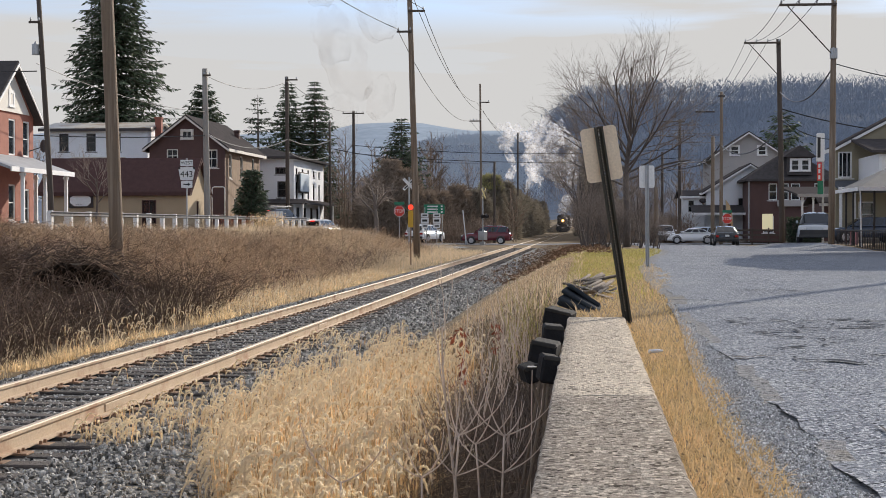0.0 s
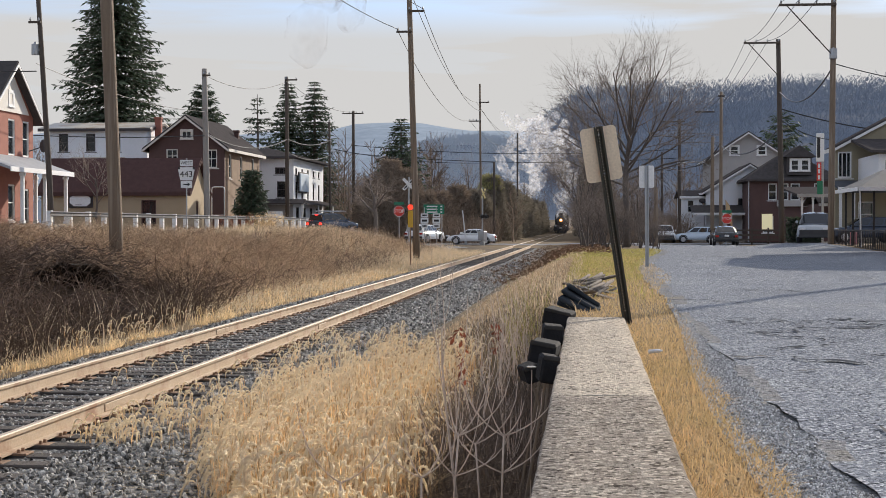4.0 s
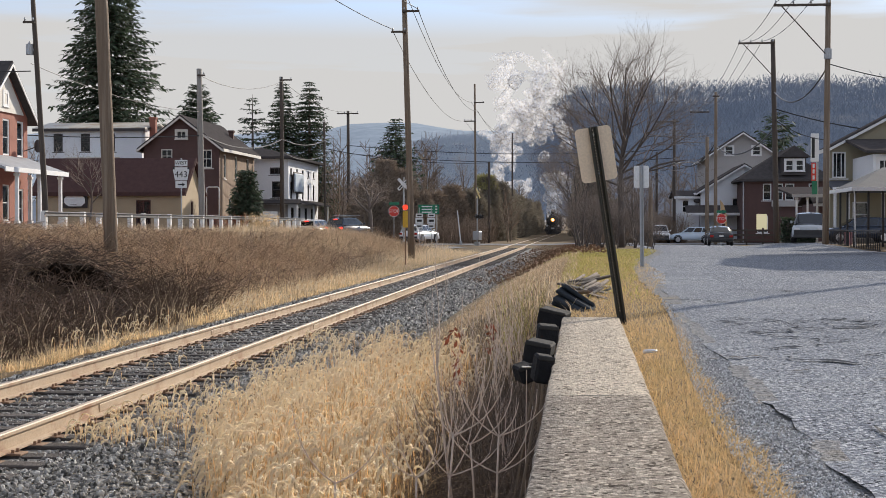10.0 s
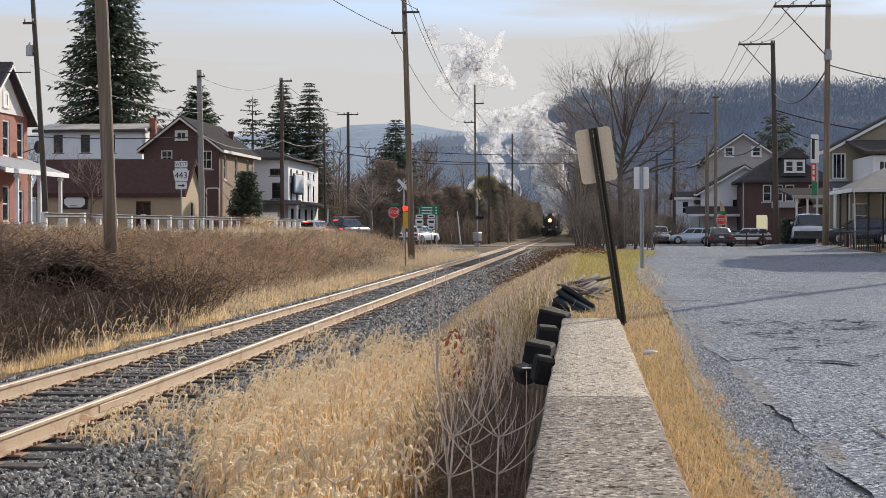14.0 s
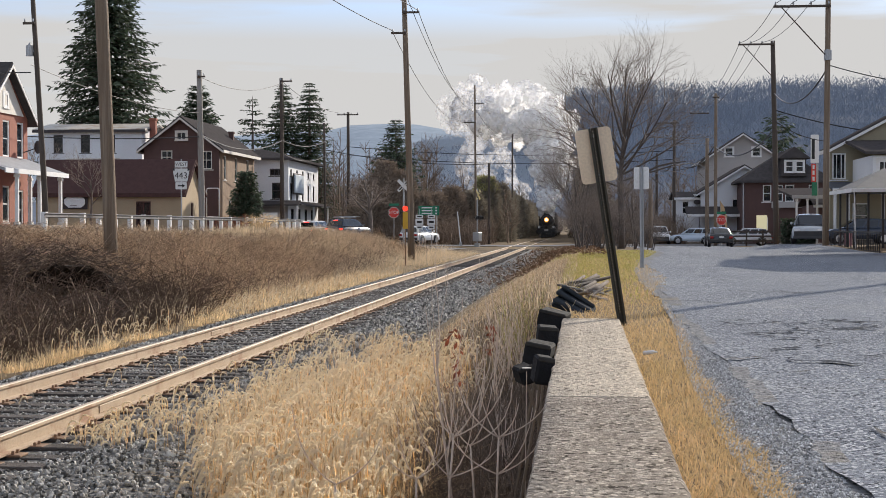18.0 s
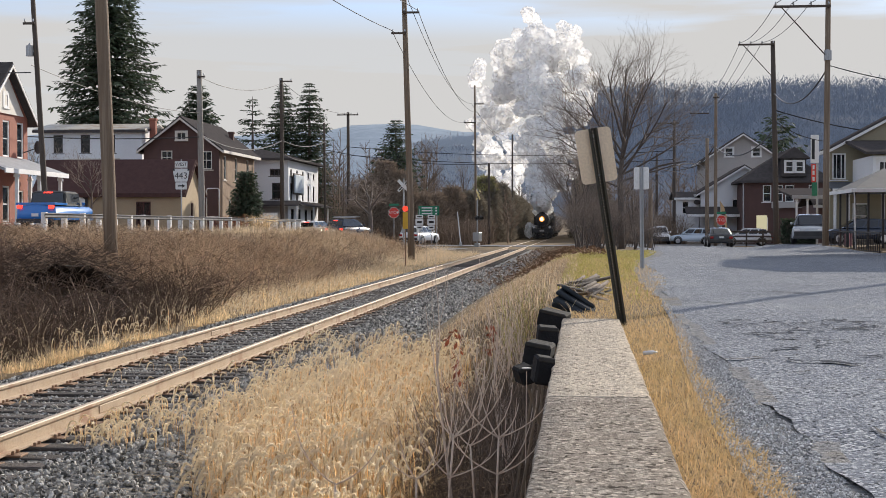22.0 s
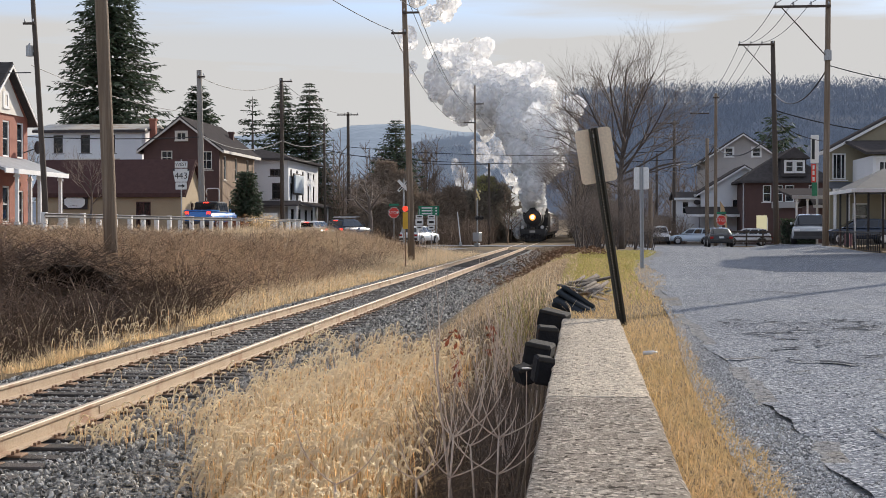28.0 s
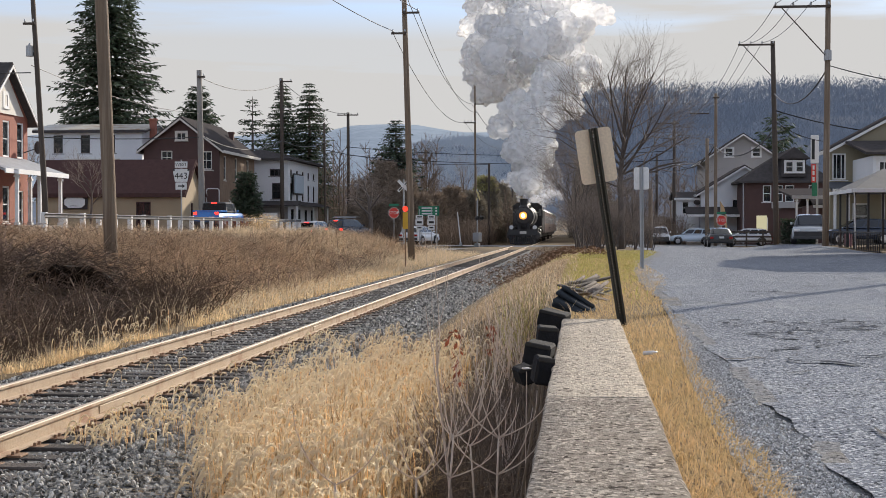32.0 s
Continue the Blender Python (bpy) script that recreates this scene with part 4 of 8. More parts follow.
# ---- poles, wires, signs, guardrail ----
def pole(name, label, x, y, z0, top, r0, r1, lean=(0, 0), mat=None, arms=(), gear=()):
    """A timber pole with cross-arms (height, x0, x1, brace) and gear; leans by metres at the top."""
    p = thing(name, label, "utility pole", pose(x, y, z0), "utility poles")
    h = top - z0
    pts = [(lean[0] * k, lean[1] * k, h * k - (1.0 if k == 0 else 0)) for k in (0, 0.25, 0.5, 0.75, 1)]
    part("shaft", MB().tube(pts, [r0 + (r1 - r0) * k for k in (0, 0.25, 0.5, 0.75, 1)], 14), mat or M_POLE, p, smooth=True)
    for zz, x0, x1, brace in arms:
        k = (zz - z0) / h
        ox = lean[0] * k
        am = MB().box(ox + x0, ox + x1, -r1 - 0.1, -r1 - 0.0, zz - z0 - 0.06, zz - z0 + 0.06, 0.01)
        arm = part("cross_arm", am, M_POLEDARK, p)
        n = 2 if x1 - x0 < 1.2 else 4
        for i in range(n):
            xx = ox + x0 + 0.1 + (x1 - x0 - 0.2) * i / max(1, n - 1)
            part("insulator", MB().tube([(xx, -r1 - 0.05, zz - z0 + 0.06), (xx, -r1 - 0.05, zz - z0 + 0.13), (xx, -r1 - 0.05, zz - z0 + 0.24)], [0.02, 0.055, 0.03], 8), M_GALV, arm)
        if brace:
            far = x0 if abs(x0) > abs(x1) else x1
            part("brace", MB().tube([(ox + far * 0.85, -r1 - 0.05, zz - z0 - 0.06), (ox, -r1 - 0.02, zz - z0 - brace)], 0.03, 6), M_POLEDARK, p)
    for zz, dx, w, hh in gear:
        k = (zz - z0) / h
        tm = MB().tube([(lean[0] * k + dx, -0.05, zz - z0), (lean[0] * k + dx, -0.05, zz - z0 + hh)], w, 12)
        tm.tube([(lean[0] * k + dx, -0.05, zz - z0 + hh), (lean[0] * k + dx, -0.05, zz - z0 + hh + 0.15)], [w * 0.6, 0.04], 8)
        part("transformer", tm, M_GALV, p, "grey transformer can")
        part("bracket", MB().box(lean[0] * k + min(0, dx), lean[0] * k + max(0, dx), -0.1, 0, zz - z0 + hh * 0.4, zz - z0 + hh * 0.55), M_GALV, p)
    return p


pole("utility_pole", "thick brown timber pole standing in the brush", -13.68, 42, -0.9, 9.5, 0.2, 0.185, (-0.4, 0))
pole("utility_pole", "slim timber pole with a grey transformer can", -27.95, 75, 0.4, 13.0, 0.16, 0.12, (-0.75, 0), M_POLEDARK, [(11.45, -0.55, 0.1, 0)], [(9.75, -0.33, 0.2, 0.55)])
pole("utility_pole", "grey weathered timber pole beside the garage", -27.3, 104.2, 0.4, 12.1, 0.235, 0.19, (-0.2, 0), M_POLEGREY, [(11.6, -0.1, 0.5, 0)])
pole("utility_pole", "dark timber pole beside the white house", -25.9, 126, 0.4, 13.7, 0.19, 0.15, (-0.1, 0), M_POLEDARK, [(13.4, -0.1, 1.0, 0)])
pole("utility_pole", "thin dark timber pole", -24.6, 140, 0.0, 10.8, 0.12, 0.1, (-0.1, 0), M_POLEDARK)
pole("utility_pole", "distant timber pole with a cross-arm", -26.0, 163, -0.5, 13.6, 0.19, 0.16, (-0.05, 0), M_POLEDARK, [(13.3, -1.2, 1.2, 0)])
pole("utility_pole", "tall timber line pole leaning beside the track", -9.95, 86, -1.3, 14.8, 0.21, 0.15, (-0.48, 0), M_POLE, [(12.15, -0.8, 0.1, 0), (13.35, -0.1, 0.9, 0)])
pole("utility_pole", "slim timber line pole beside the crossing", -11.35, 158, -1.0, 16.0, 0.13, 0.1, (-0.15, 0), M_POLE, [(12.0, -1.2, 0.1, 0), (14.0, -0.1, 1.0, 0)])
pole("utility_pole", "dark slim pole beyond the crossing", -9.45, 150, -1.0, 7.3, 0.14, 0.12, (0, 0), M_POLEDARK)
pole("utility_pole", "distant dark line pole", -9.9, 210, -1.0, 14.0, 0.14, 0.12, (0, 0), M_POLEDARK)
pole("utility_pole", "tan timber pole with a long bracket arm", 12.1, 75, -0.4, 12.15, 0.165, 0.13, (0.1, 0), M_POLE, [(11.78, -2.7, 0.1, 2.6)], [(9.1, 0.0, 0.19, 0.5)])
pole("utility_pole", "dark timber pole with a bracket arm", 12.95, 100, -0.5, 13.2, 0.19, 0.15, (-0.3, 0), M_POLEDARK, [(12.95, -2.3, 0.1, 2.2)])
pole("utility_pole", "weathered pole at the stop sign", 11.85, 133, -0.9, 12.7, 0.17, 0.13, (0, 0), M_POLE, [(10.9, -2.3, -0.6, 0), (12.3, -0.3, 0.3, 0)])
pole("utility_pole", "pale timber pole at the street corner", 11.35, 136, -0.9, 8.9, 0.19, 0.16, (0, 0), M_POLE)
pole("utility_pole", "dark pole with sagging cables", 9.3, 151, -0.9, 11.6, 0.18, 0.14, (0, 0), M_POLEDARK, [(11.3, -1.9, 0.5, 0)])
pole("utility_pole", "dark slim pole behind the shrubs", 8.1, 162, -0.9, 8.8, 0.16, 0.13, (0, 0), M_POLEDARK)
pole("utility_pole", "grey wooden stub pole in the shrubs", 4.5, 98, -0.7, 3.3, 0.16, 0.14, (0, 0), M_POLE)
pole("utility_pole", "timber pole beside the lane", 9.7, 33.0, -0.2, 10.5, 0.115, 0.09, (0, 0), M_POLE)

# street lamp on the corner pole
lamp = thing("street_lamp", "cobra-head street lamp on the corner pole", "street lamp")
part("arm", MB().tube([(11.35, 136, 6.0), (10.6, 135.8, 6.5), (9.6, 135.6, 6.6), (8.9, 135.5, 6.5)], 0.04, 6), M_GALV, lamp)
part("head", MB().ball((8.5, 135.4, 6.45), 0.4, 6, 10, scale=(1, 0.45, 0.3)), M_GALV, lamp)


def cable(name, a, b, sag, r=0.02, label="thin black overhead power cable"):
    a, b = Vector(a), Vector(b)
    pts = []
    for i in range(21):
        k = i / 20
        p = a.lerp(b, k)
        p.z -= sag * 4 * k * (1 - k)
        pts.append(p)
    tagged(part(name, MB().tube(pts, r, 5), M_WIRE), label, "cable")


for k, (dx, dz) in enumerate(((-1.2, 0.2), (0.35, 1.35), (-0.4, 2.4))):
    cable("overhead_cable", (-9.95 + dx, 86, 12.15 + dz), (-11.5 + dx * 0.9, 158, 11.9 + dz * 0.9), 1.6, 0.022)
    cable("overhead_cable", (-9.95 + dx, 86, 12.15 + dz), (-13.5 + dx, 20, 13.6 + dz), 1.3, 0.022)
    cable("overhead_cable", (-11.5 + dx * 0.9, 158, 11.9 + dz * 0.9), (-9.9 + dx * 0.6, 210, 12.2 + dz * 0.7), 1.2, 0.02)
for z in (8.55, 7.65):
    cable("overhead_cable", (-26.0, 163, z + 1.2), (9.3, 151, z), 0.7, 0.035)
cable("overhead_cable", (-24.6, 140, 8.2), (-9.45, 150, 7.2), 0.5, 0.03)
cable("overhead_cable", (-40.5, 90, 6.9), (-27.3, 104.2, 7.3), 0.3, 0.035, "pale service cable to a house")
cable("overhead_cable", (-27.3, 104.2, 7.4), (-25.9, 126, 8.3), 0.9, 0.04, "drooping black bundled overhead cable")
cable("overhead_cable", (-25.9, 126, 8.3), (-24.6, 140, 9.0), 0.5, 0.04, "drooping black bundled overhead cable")
cable("overhead_cable", (-25.9, 126, 7.2), (-24.6, 140, 7.6), 0.6, 0.035)
cable("overhead_cable", (-25.9, 126, 13.4), (-26.0, 163, 13.5), 0.8, 0.025)
cable("overhead_cable", (-27.4, 104.2, 11.6), (-25.9, 126, 13.3), 0.8, 0.025)
cable("overhead_cable", (-28.8, 75, 8.9), (-60, 60, 8.2), 0.3, 0.03)
cable("overhead_cable", (-28.8, 75, 9.3), (-27.4, 104.2, 9.0), 0.5, 0.02)
for dx, z in ((-2.6, 11.95), (-1.8, 11.95), (-0.9, 11.95)):
    cable("overhead_cable", (12.2 + dx, 75, z), (12.7 + dx * 0.85, 100, z + 1.15), 0.4, 0.016)
    cable("overhead_cable", (12.2 + dx, 75, z), (13 + dx, 40, z + 0.5), 0.6, 0.016)
    cable("overhead_cable", (12.7 + dx * 0.85, 100, z + 1.15), (11.4 + dx * 0.5, 133, 11.1), 0.7, 0.016)
cable("overhead_cable", (12.1, 75, 8.6), (12.75, 100, 9.7), 1.1, 0.04, "drooping black bundled overhead cable")
cable("overhead_cable", (12.75, 100, 7.3), (11.85, 133, 7.9), 1.2, 0.05, "drooping black bundled overhead cable")
cable("overhead_cable", (12.75, 100, 7.9), (15.5, 95, 6.2), 0.3, 0.025)
cable("overhead_cable", (12.1, 75, 8.9), (24, 78, 8.0), 0.6, 0.025)
cable("overhead_cable", (11.85, 133, 8.2), (9.3, 151, 7.6), 1.4, 0.05, "drooping black bundled overhead cable")
cable("overhead_cable", (9.3, 151, 7.6), (8.1, 162, 7.4), 0.9, 0.05, "drooping black bundled overhead cable")
cable("overhead_cable", (9.3, 151, 6.6), (11.35, 136, 7.2), 0.4, 0.03)
cable("overhead_cable", (12.75, 100, 8.6), (28, 90, 6.5), 1.0, 0.04)

M_SIGNBACK = surf("bare aluminium sign back", (0.78, 0.64, 0.47), (0.72, 0.58, 0.42), 3, 0.5, 0.03, 50, 0.1)
M_GREENPOST = surf("dark green post paint", (0.035, 0.035, 0.025), (0.06, 0.045, 0.03), 5, 0.6, 0.2, 60)
M_SIGNWHITE = surf("white sign sheeting", (0.75, 0.76, 0.76), (0.7, 0.71, 0.71), 4, 0.4)
M_SIGNBLACK = surf("black lettering", (0.015, 0.015, 0.015), None, 4, 0.5)
M_SIGNRED = surf("red sign sheeting", (0.68, 0.05, 0.035), (0.6, 0.045, 0.03), 4, 0.4)
M_SIGNGREEN = surf("green sign sheeting", (0.012, 0.2, 0.11), (0.01, 0.17, 0.09), 4, 0.4)
M_SIGNYELLOW = surf("yellow sign sheeting", (0.7, 0.42, 0.03), (0.62, 0.36, 0.03), 4, 0.4)


def plate_poly(w, h, r, n=5):
    out = []
    for cx, cz, a0 in ((w / 2 - r, h / 2 - r, 0), (-w / 2 + r, h / 2 - r, 90), (-w / 2 + r, -h / 2 + r, 180), (w / 2 - r, -h / 2 + r, 270)):
        for i in range(n + 1):
            a = radians(a0 + 90 * i / n)
            out.append((cx + r * math.cos(a), cz + r * math.sin(a)))
    return out


def sign_post(name, label, m, H, w, h, plate_z, holes=True):
    """A perforated U-channel post with a blank sign back towards the lane."""
    s = thing(name, label, "road sign", m)
    mb = MB()
    wd, dp, th = 0.04, 0.035, 0.004
    prof = [(-wd, 0), (-wd + 0.016, 0), (-0.013, dp), (0.013, dp), (wd - 0.016, 0), (wd, 0), (wd, th), (wd - 0.014, th), (0.015, dp + th), (-0.015, dp + th), (-wd + 0.014, th), (-wd, th)]
    mb.prism(prof, "z", -0.4, H)
    part("post", mb, M_GREENPOST if holes else M_GALV, s)
    if holes:
        hm = MB()
        n = int(H / 0.0254)
        for i in range(2, n):
            z = i * 0.0254
            hm.tube([(0, dp - 0.0045, z), (0, dp - 0.0005, z)], 0.0048, 6)
        part("hole_row", hm, M_SIGNBACK, s, "row of bright punched holes")
    part("sign_plate", MB().prism(plate_poly(w, h, 0.04), "y", dp + th + 0.001, dp + th + 0.004), M_SIGNBACK if holes else M_WHITE, s, "blank metal sign back", m=pose(0, 0, plate_z))
    for dz in (-h * 0.36, h * 0.36):
        part("bolt", MB().tube([(0, dp - 0.012, plate_z + dz), (0, dp + 0.001, plate_z + dz)], 0.008, 6), M_GALV, s)
    return s


sign_post("road_sign", "leaning dark U-channel post with a blank tan sign back", pose(0.345, 12.98, 0.0, 3, -9.2, 8), 1.68, 0.318, 0.475, 1.44)
sign_post("road_sign", "upright galvanised post with a blank grey sign back", pose(1.23, 30.5, -0.1, 0, -0.5, 0), 2.13, 0.31, 0.46, 1.9, False)


def text_part(body_text, size, m, parent, mat, name="lettering", align="CENTER"):
    cu = bpy.data.curves.new(name, "FONT")
    cu.body, cu.size, cu.align_x, cu.align_y, cu.extrude = body_text, size, align, "CENTER", 0.002
    tmp = bpy.data.objects.new(name, cu)
    scene.collection.objects.link(tmp)
    me = bpy.data.meshes.new_from_object(tmp.evaluated_get(bpy.context.evaluated_depsgraph_get()))
    bpy.data.objects.remove(tmp)
    me.materials.clear()
    me.materials.append(mat)
    return part(name, me, None, parent, m=m)


FACE = pose(0, 0, 0, 90, 0, 0)


def octagon(r):
    return [(r * math.cos(radians(22.5 + 45 * i)), r * math.sin(radians(22.5 + 45 * i))) for i in range(8)]


def stop_sign(x, y, z0, zc, d, label, street=True):
    s = thing("stop_sign", label, "stop sign", pose(x, y, z0))
    r = d / 2 / math.cos(radians(22.5))
    part("post", MB().box(-0.03, 0.03, 0.01, 0.07, -0.3, zc - z0 + 0.3, 0.006), M_GALV, s)
    pl = part("plate", MB().prism(octagon(r), "y", -0.012, 0.0), M_SIGNWHITE, s, m=pose(0, 0, zc - z0))
    part("face", MB().prism(octagon(r * 0.93), "y", -0.018, -0.0125), M_SIGNRED, pl, "red face")
    text_part("STOP", d * 0.42, pose(0, -0.021, 0) @ FACE, pl, M_SIGNWHITE)
    if street:
        part("street_blade", MB().box(-0.38, 0.38, -0.01, 0.01, zc - z0 + d / 2 + 0.08, zc - z0 + d / 2 + 0.28, 0.004), M_SIGNGREEN, s, "small green street name blade")
    return s


stop_sign(-14.1, 110, -0.6, 1.87, 0.8, "red octagonal stop sign at the level crossing road")
stop_sign(11.4, 122.5, -0.75, 1.35, 0.82, "red octagonal stop sign at the end of the lane")


def route_marker(x, y, zc, k, turn=0):
    """A white direction panel, a keystone route shield and an arrow panel on one post."""
    s = thing("route_marker", "white west panel, keystone 443 shield and arrow panel on a post", "road sign", pose(x, y, zc, 0, 0, turn))
    part("post", MB().box(-0.03, 0.03, 0.015, 0.06, -3.2, 0.85, 0.005), M_GALV, s)
    p1 = part("west_panel", MB().prism(plate_poly(0.62 * k, 0.3 * k, 0.03), "y", -0.006, 0), M_SIGNWHITE, s, m=pose(0, 0, 0.52 * k))
    text_part("WEST", 0.22 * k, pose(0, -0.01, 0) @ FACE, p1, M_SIGNBLACK)
    key = [(-0.3, -0.3), (0.3, -0.3), (0.4, 0.2), (0.33, 0.32), (-0.33, 0.32), (-0.4, 0.2)]
    bk = part("shield", MB().prism([(a * 1.0 * k, b * 1.0 * k) for a, b in key], "y", -0.006, 0.0), M_SIGNWHITE, s, m=pose(0, 0, 0))
    part("corner", MB().box(-0.4 * k, -0.31 * k, -0.009, -0.0065, 0.22 * k, 0.32 * k).box(0.31 * k, 0.4 * k, -0.009, -0.0065, 0.22 * k, 0.32 * k), M_SIGNBLACK, bk)
    text_part("443", 0.42 * k, pose(0, -0.01, -0.03) @ FACE, bk, M_SIGNBLACK)
    p3 = part("arrow_panel", MB().prism(plate_poly(0.55 * k, 0.34 * k, 0.03), "y", -0.006, 0), M_SIGNWHITE, s, m=pose(0, 0, -0.5 * k))
    part("arrow", MB().box(-0.16 * k, 0.08 * k, -0.01, -0.0065, -0.03 * k, 0.03 * k).prism([(0.06 * k, 0.09 * k), (0.19 * k, 0.0), (0.06 * k, -0.09 * k)], "y", -0.01, -0.0065), M_SIGNBLACK, p3)
    return s


route_marker(-21.32, 77.0, 3.55, 1.12)
for x, zc in ((-13.5, 1.2), (-12.5, 1.2)):
    s = thing("route_marker", "small white stacked route panels under the green sign", "road sign", pose(x, 122, zc), "stacked route panels")
    part("post", MB().box(-0.03, 0.03, 0.02, 0.06, -2.0, 1.1), M_GALV, s)
    for dz, w, h in ((0.45, 0.6, 0.3), (0.0, 0.66, 0.5), (-0.45, 0.55, 0.34)):
        pl = part("panel", MB().prism(plate_poly(w, h, 0.03), "y", -0.006, 0), M_SIGNWHITE, s, m=pose(0, 0, dz))
        part("bar", MB().box(-w * 0.32, w * 0.32, -0.009, -0.0065, -h * 0.18, h * 0.18), M_SIGNBLACK, pl)
gs_ = thing("direction_sign", "green direction sign with white bars on two posts", "road sign", pose(-12.75, 122.4, -0.8))
part("post", MB().box(-0.7, -0.63, 0.02, 0.09, 0, 2.5), M_GALV, gs_)
part("post", MB().box(0.63, 0.7, 0.02, 0.09, 0, 2.5), M_GALV, gs_)
gp = part("panel", MB().prism(plate_poly(1.75, 0.8, 0.06), "y", -0.01, 0.0), M_SIGNGREEN, gs_, m=pose(0, 0, 2.95))
for dz in (-0.24, 0.0, 0.24):
    part("text_bar", MB().box(-0.6, 0.3, -0.014, -0.0105, dz - 0.05, dz + 0.05).box(0.55, 0.7, -0.014, -0.0105, dz - 0.06, dz + 0.06), M_SIGNWHITE, gp, "white text bar")
M_LAMPRED = glow("lit red signal", (1.0, 0.03, 0.02), 6)


def crossing_signal(x, y, z0, top, turn, label, xmat, blade, gate=None, lit=True):
    s = thing("crossing_signal", label, "crossing signal", pose(x, y, z0, 0, 0, turn))
    H = top - z0
    part("mast", MB().tube([(0, 0, 0), (0, 0, H)], 0.065, 10), M_GALV, s)
    part("base", MB().box(-0.2, 0.2, -0.2, 0.2, -0.2, 0.35, 0.03), M_GALV, s)
    cb = part("crossbuck", MB().box(-blade / 2, blade / 2, -0.1, -0.08, -0.115, 0.115, 0.004, m=pose(0, 0, 0, 0, 45, 0)).box(-blade / 2, blade / 2, -0.115, -0.1005, -0.115, 0.115, 0.004, m=pose(0, 0, 0, 0, -45, 0)), xmat, s, m=pose(0, 0, H - 0.55))
    part("text_bar", MB().box(-blade * 0.4, -blade * 0.12, -0.119, -0.1155, -0.05, 0.05, m=pose(0, 0, 0, 0, -45, 0)).box(blade * 0.12, blade * 0.4, -0.119, -0.1155, -0.05, 0.05, m=pose(0, 0, 0, 0, -45, 0)), M_SIGNBLACK, cb)
    part("lamp_bar", MB().box(-0.6, 0.6, -0.05, 0.05, H * 0.5 - 0.04, H * 0.5 + 0.04, 0.01), M_BLACK, s)
    for dx in (-0.45, 0.45):
        lp = part("lamp", MB().tube([(dx, -0.1, H * 0.5), (dx, -0.12, H * 0.5)], 0.26, 16).tube([(dx, -0.12, H * 0.5), (dx, -0.35, H * 0.5)], [0.15, 0.17], 14, caps=False), M_BLACK, s)
        part("lens", MB().tube([(dx, -0.125, H * 0.5), (dx, -0.15, H * 0.5)], 0.13, 14), M_LAMPRED if (lit and dx > 0) else M_SIGNRED, lp)
    part("control_box", MB().box(-0.35, 0.35, -0.3, 0.3, 0.5, 1.3, 0.03) if gate else MB().box(-0.15, 0.15, -0.2, 0.2, 1.0, 1.5, 0.02), M_GALV, s)
    return s


crossing_signal(-13.6, 112, -0.7, 4.5, 0, "railway crossing signal with white crossbuck and red lamps", M_SIGNWHITE, 1.2)
# Sunlight on this crossbuck is put into its cream colour.
crossing_signal(-9.3, 131, -1.0, 4.2, 70, "railway crossing signal with crossbuck coloured as sunlit and dark lamps", surf("cream sheeting with painted sunlight", (0.9, 0.8, 0.5), (0.85, 0.72, 0.4), 4, 0.4, translucent=0.6), 1.2, True, False)
gate = thing("gate_arm", "raised white crossing gate arm leaning upright", "gate arm", pose(-11.0, 134, -1.0, 0, -6, 0))
part("arm", MB().box(-0.05, 0.05, -0.02, 0.02, 0.3, 3.2, 0.01), M_SIGNWHITE, gate)
part("counterweight", MB().box(-0.12, 0.12, -0.1, 0.1, 0.0, 0.4, 0.02), M_GALV, gate)
mp = thing("mile_post", "rusty post with a yellow plate and glowing red lamp", "trackside sign", pose(-8.9, 74, -1.2))
part("post", MB().box(-0.03, 0.03, -0.03, 0.03, 0, 2.9, 0.005), M_PLATE, mp)
part("plate", MB().box(-0.13, 0.13, -0.045, -0.033, 1.9, 2.75, 0.003), M_SIGNYELLOW, mp, "yellow plate")
part("lamp", MB().tube([(0, -0.06, 2.92), (0, -0.03, 2.92)], 0.14, 14), glow("lit red warning lamp", (0.95, 0.05, 0.02), 1.2), mp, "glowing red warning lamp")

# banner flag and shop sign
fl = thing("feather_flag", "tall tan feather flag with dark lettering bars", "banner", pose(12.1, 131, -0.9))
part("mast", MB().tube([(0, 0, 0), (0, 0, 3.2), (-0.05, 0, 3.9)], 0.025, 6), M_GALV, fl)
part("cloth", MB().prism([(0.02, 1.0), (0.62, 1.0), (0.55, 2.6), (0.3, 3.5), (-0.05, 4.0), (-0.02, 3.0)], "y", -0.01, 0.01), surf("tan flag cloth", (0.6, 0.45, 0.25), (0.55, 0.3, 0.14), 3, 0.8), fl)
for z in (1.5, 2.1, 2.7):
    part("text_bar", MB().box(0.12, 0.42, -0.016, -0.011, z, z + 0.35), M_SHINGLE2, fl)
vs = thing("vertical_sign", "tall vertical shop sign, white box over a red and green banner", "sign", pose(17.0, 111, 1.6))
part("post", MB().box(0.25, 0.4, 0.05, 0.2, -2.2, 6.0), M_GALV, vs)
part("box", MB().box(-0.18, 0.4, -0.1, 0.05, 3.9, 6.0, 0.03), M_WHITE, vs)
part("text_bar", MB().box(-0.12, 0.1, -0.105, -0.1005, 4.2, 5.7), M_SIGNBLACK, vs)
part("red_banner", MB().box(-0.14, 0.2, -0.08, -0.05, 2.5, 3.85, 0.01), M_SIGNRED, vs, "red banner")
part("green_banner", MB().box(-0.1, 0.3, -0.08, -0.05, 1.5, 2.49, 0.01), M_SIGNGREEN, vs, "green banner")
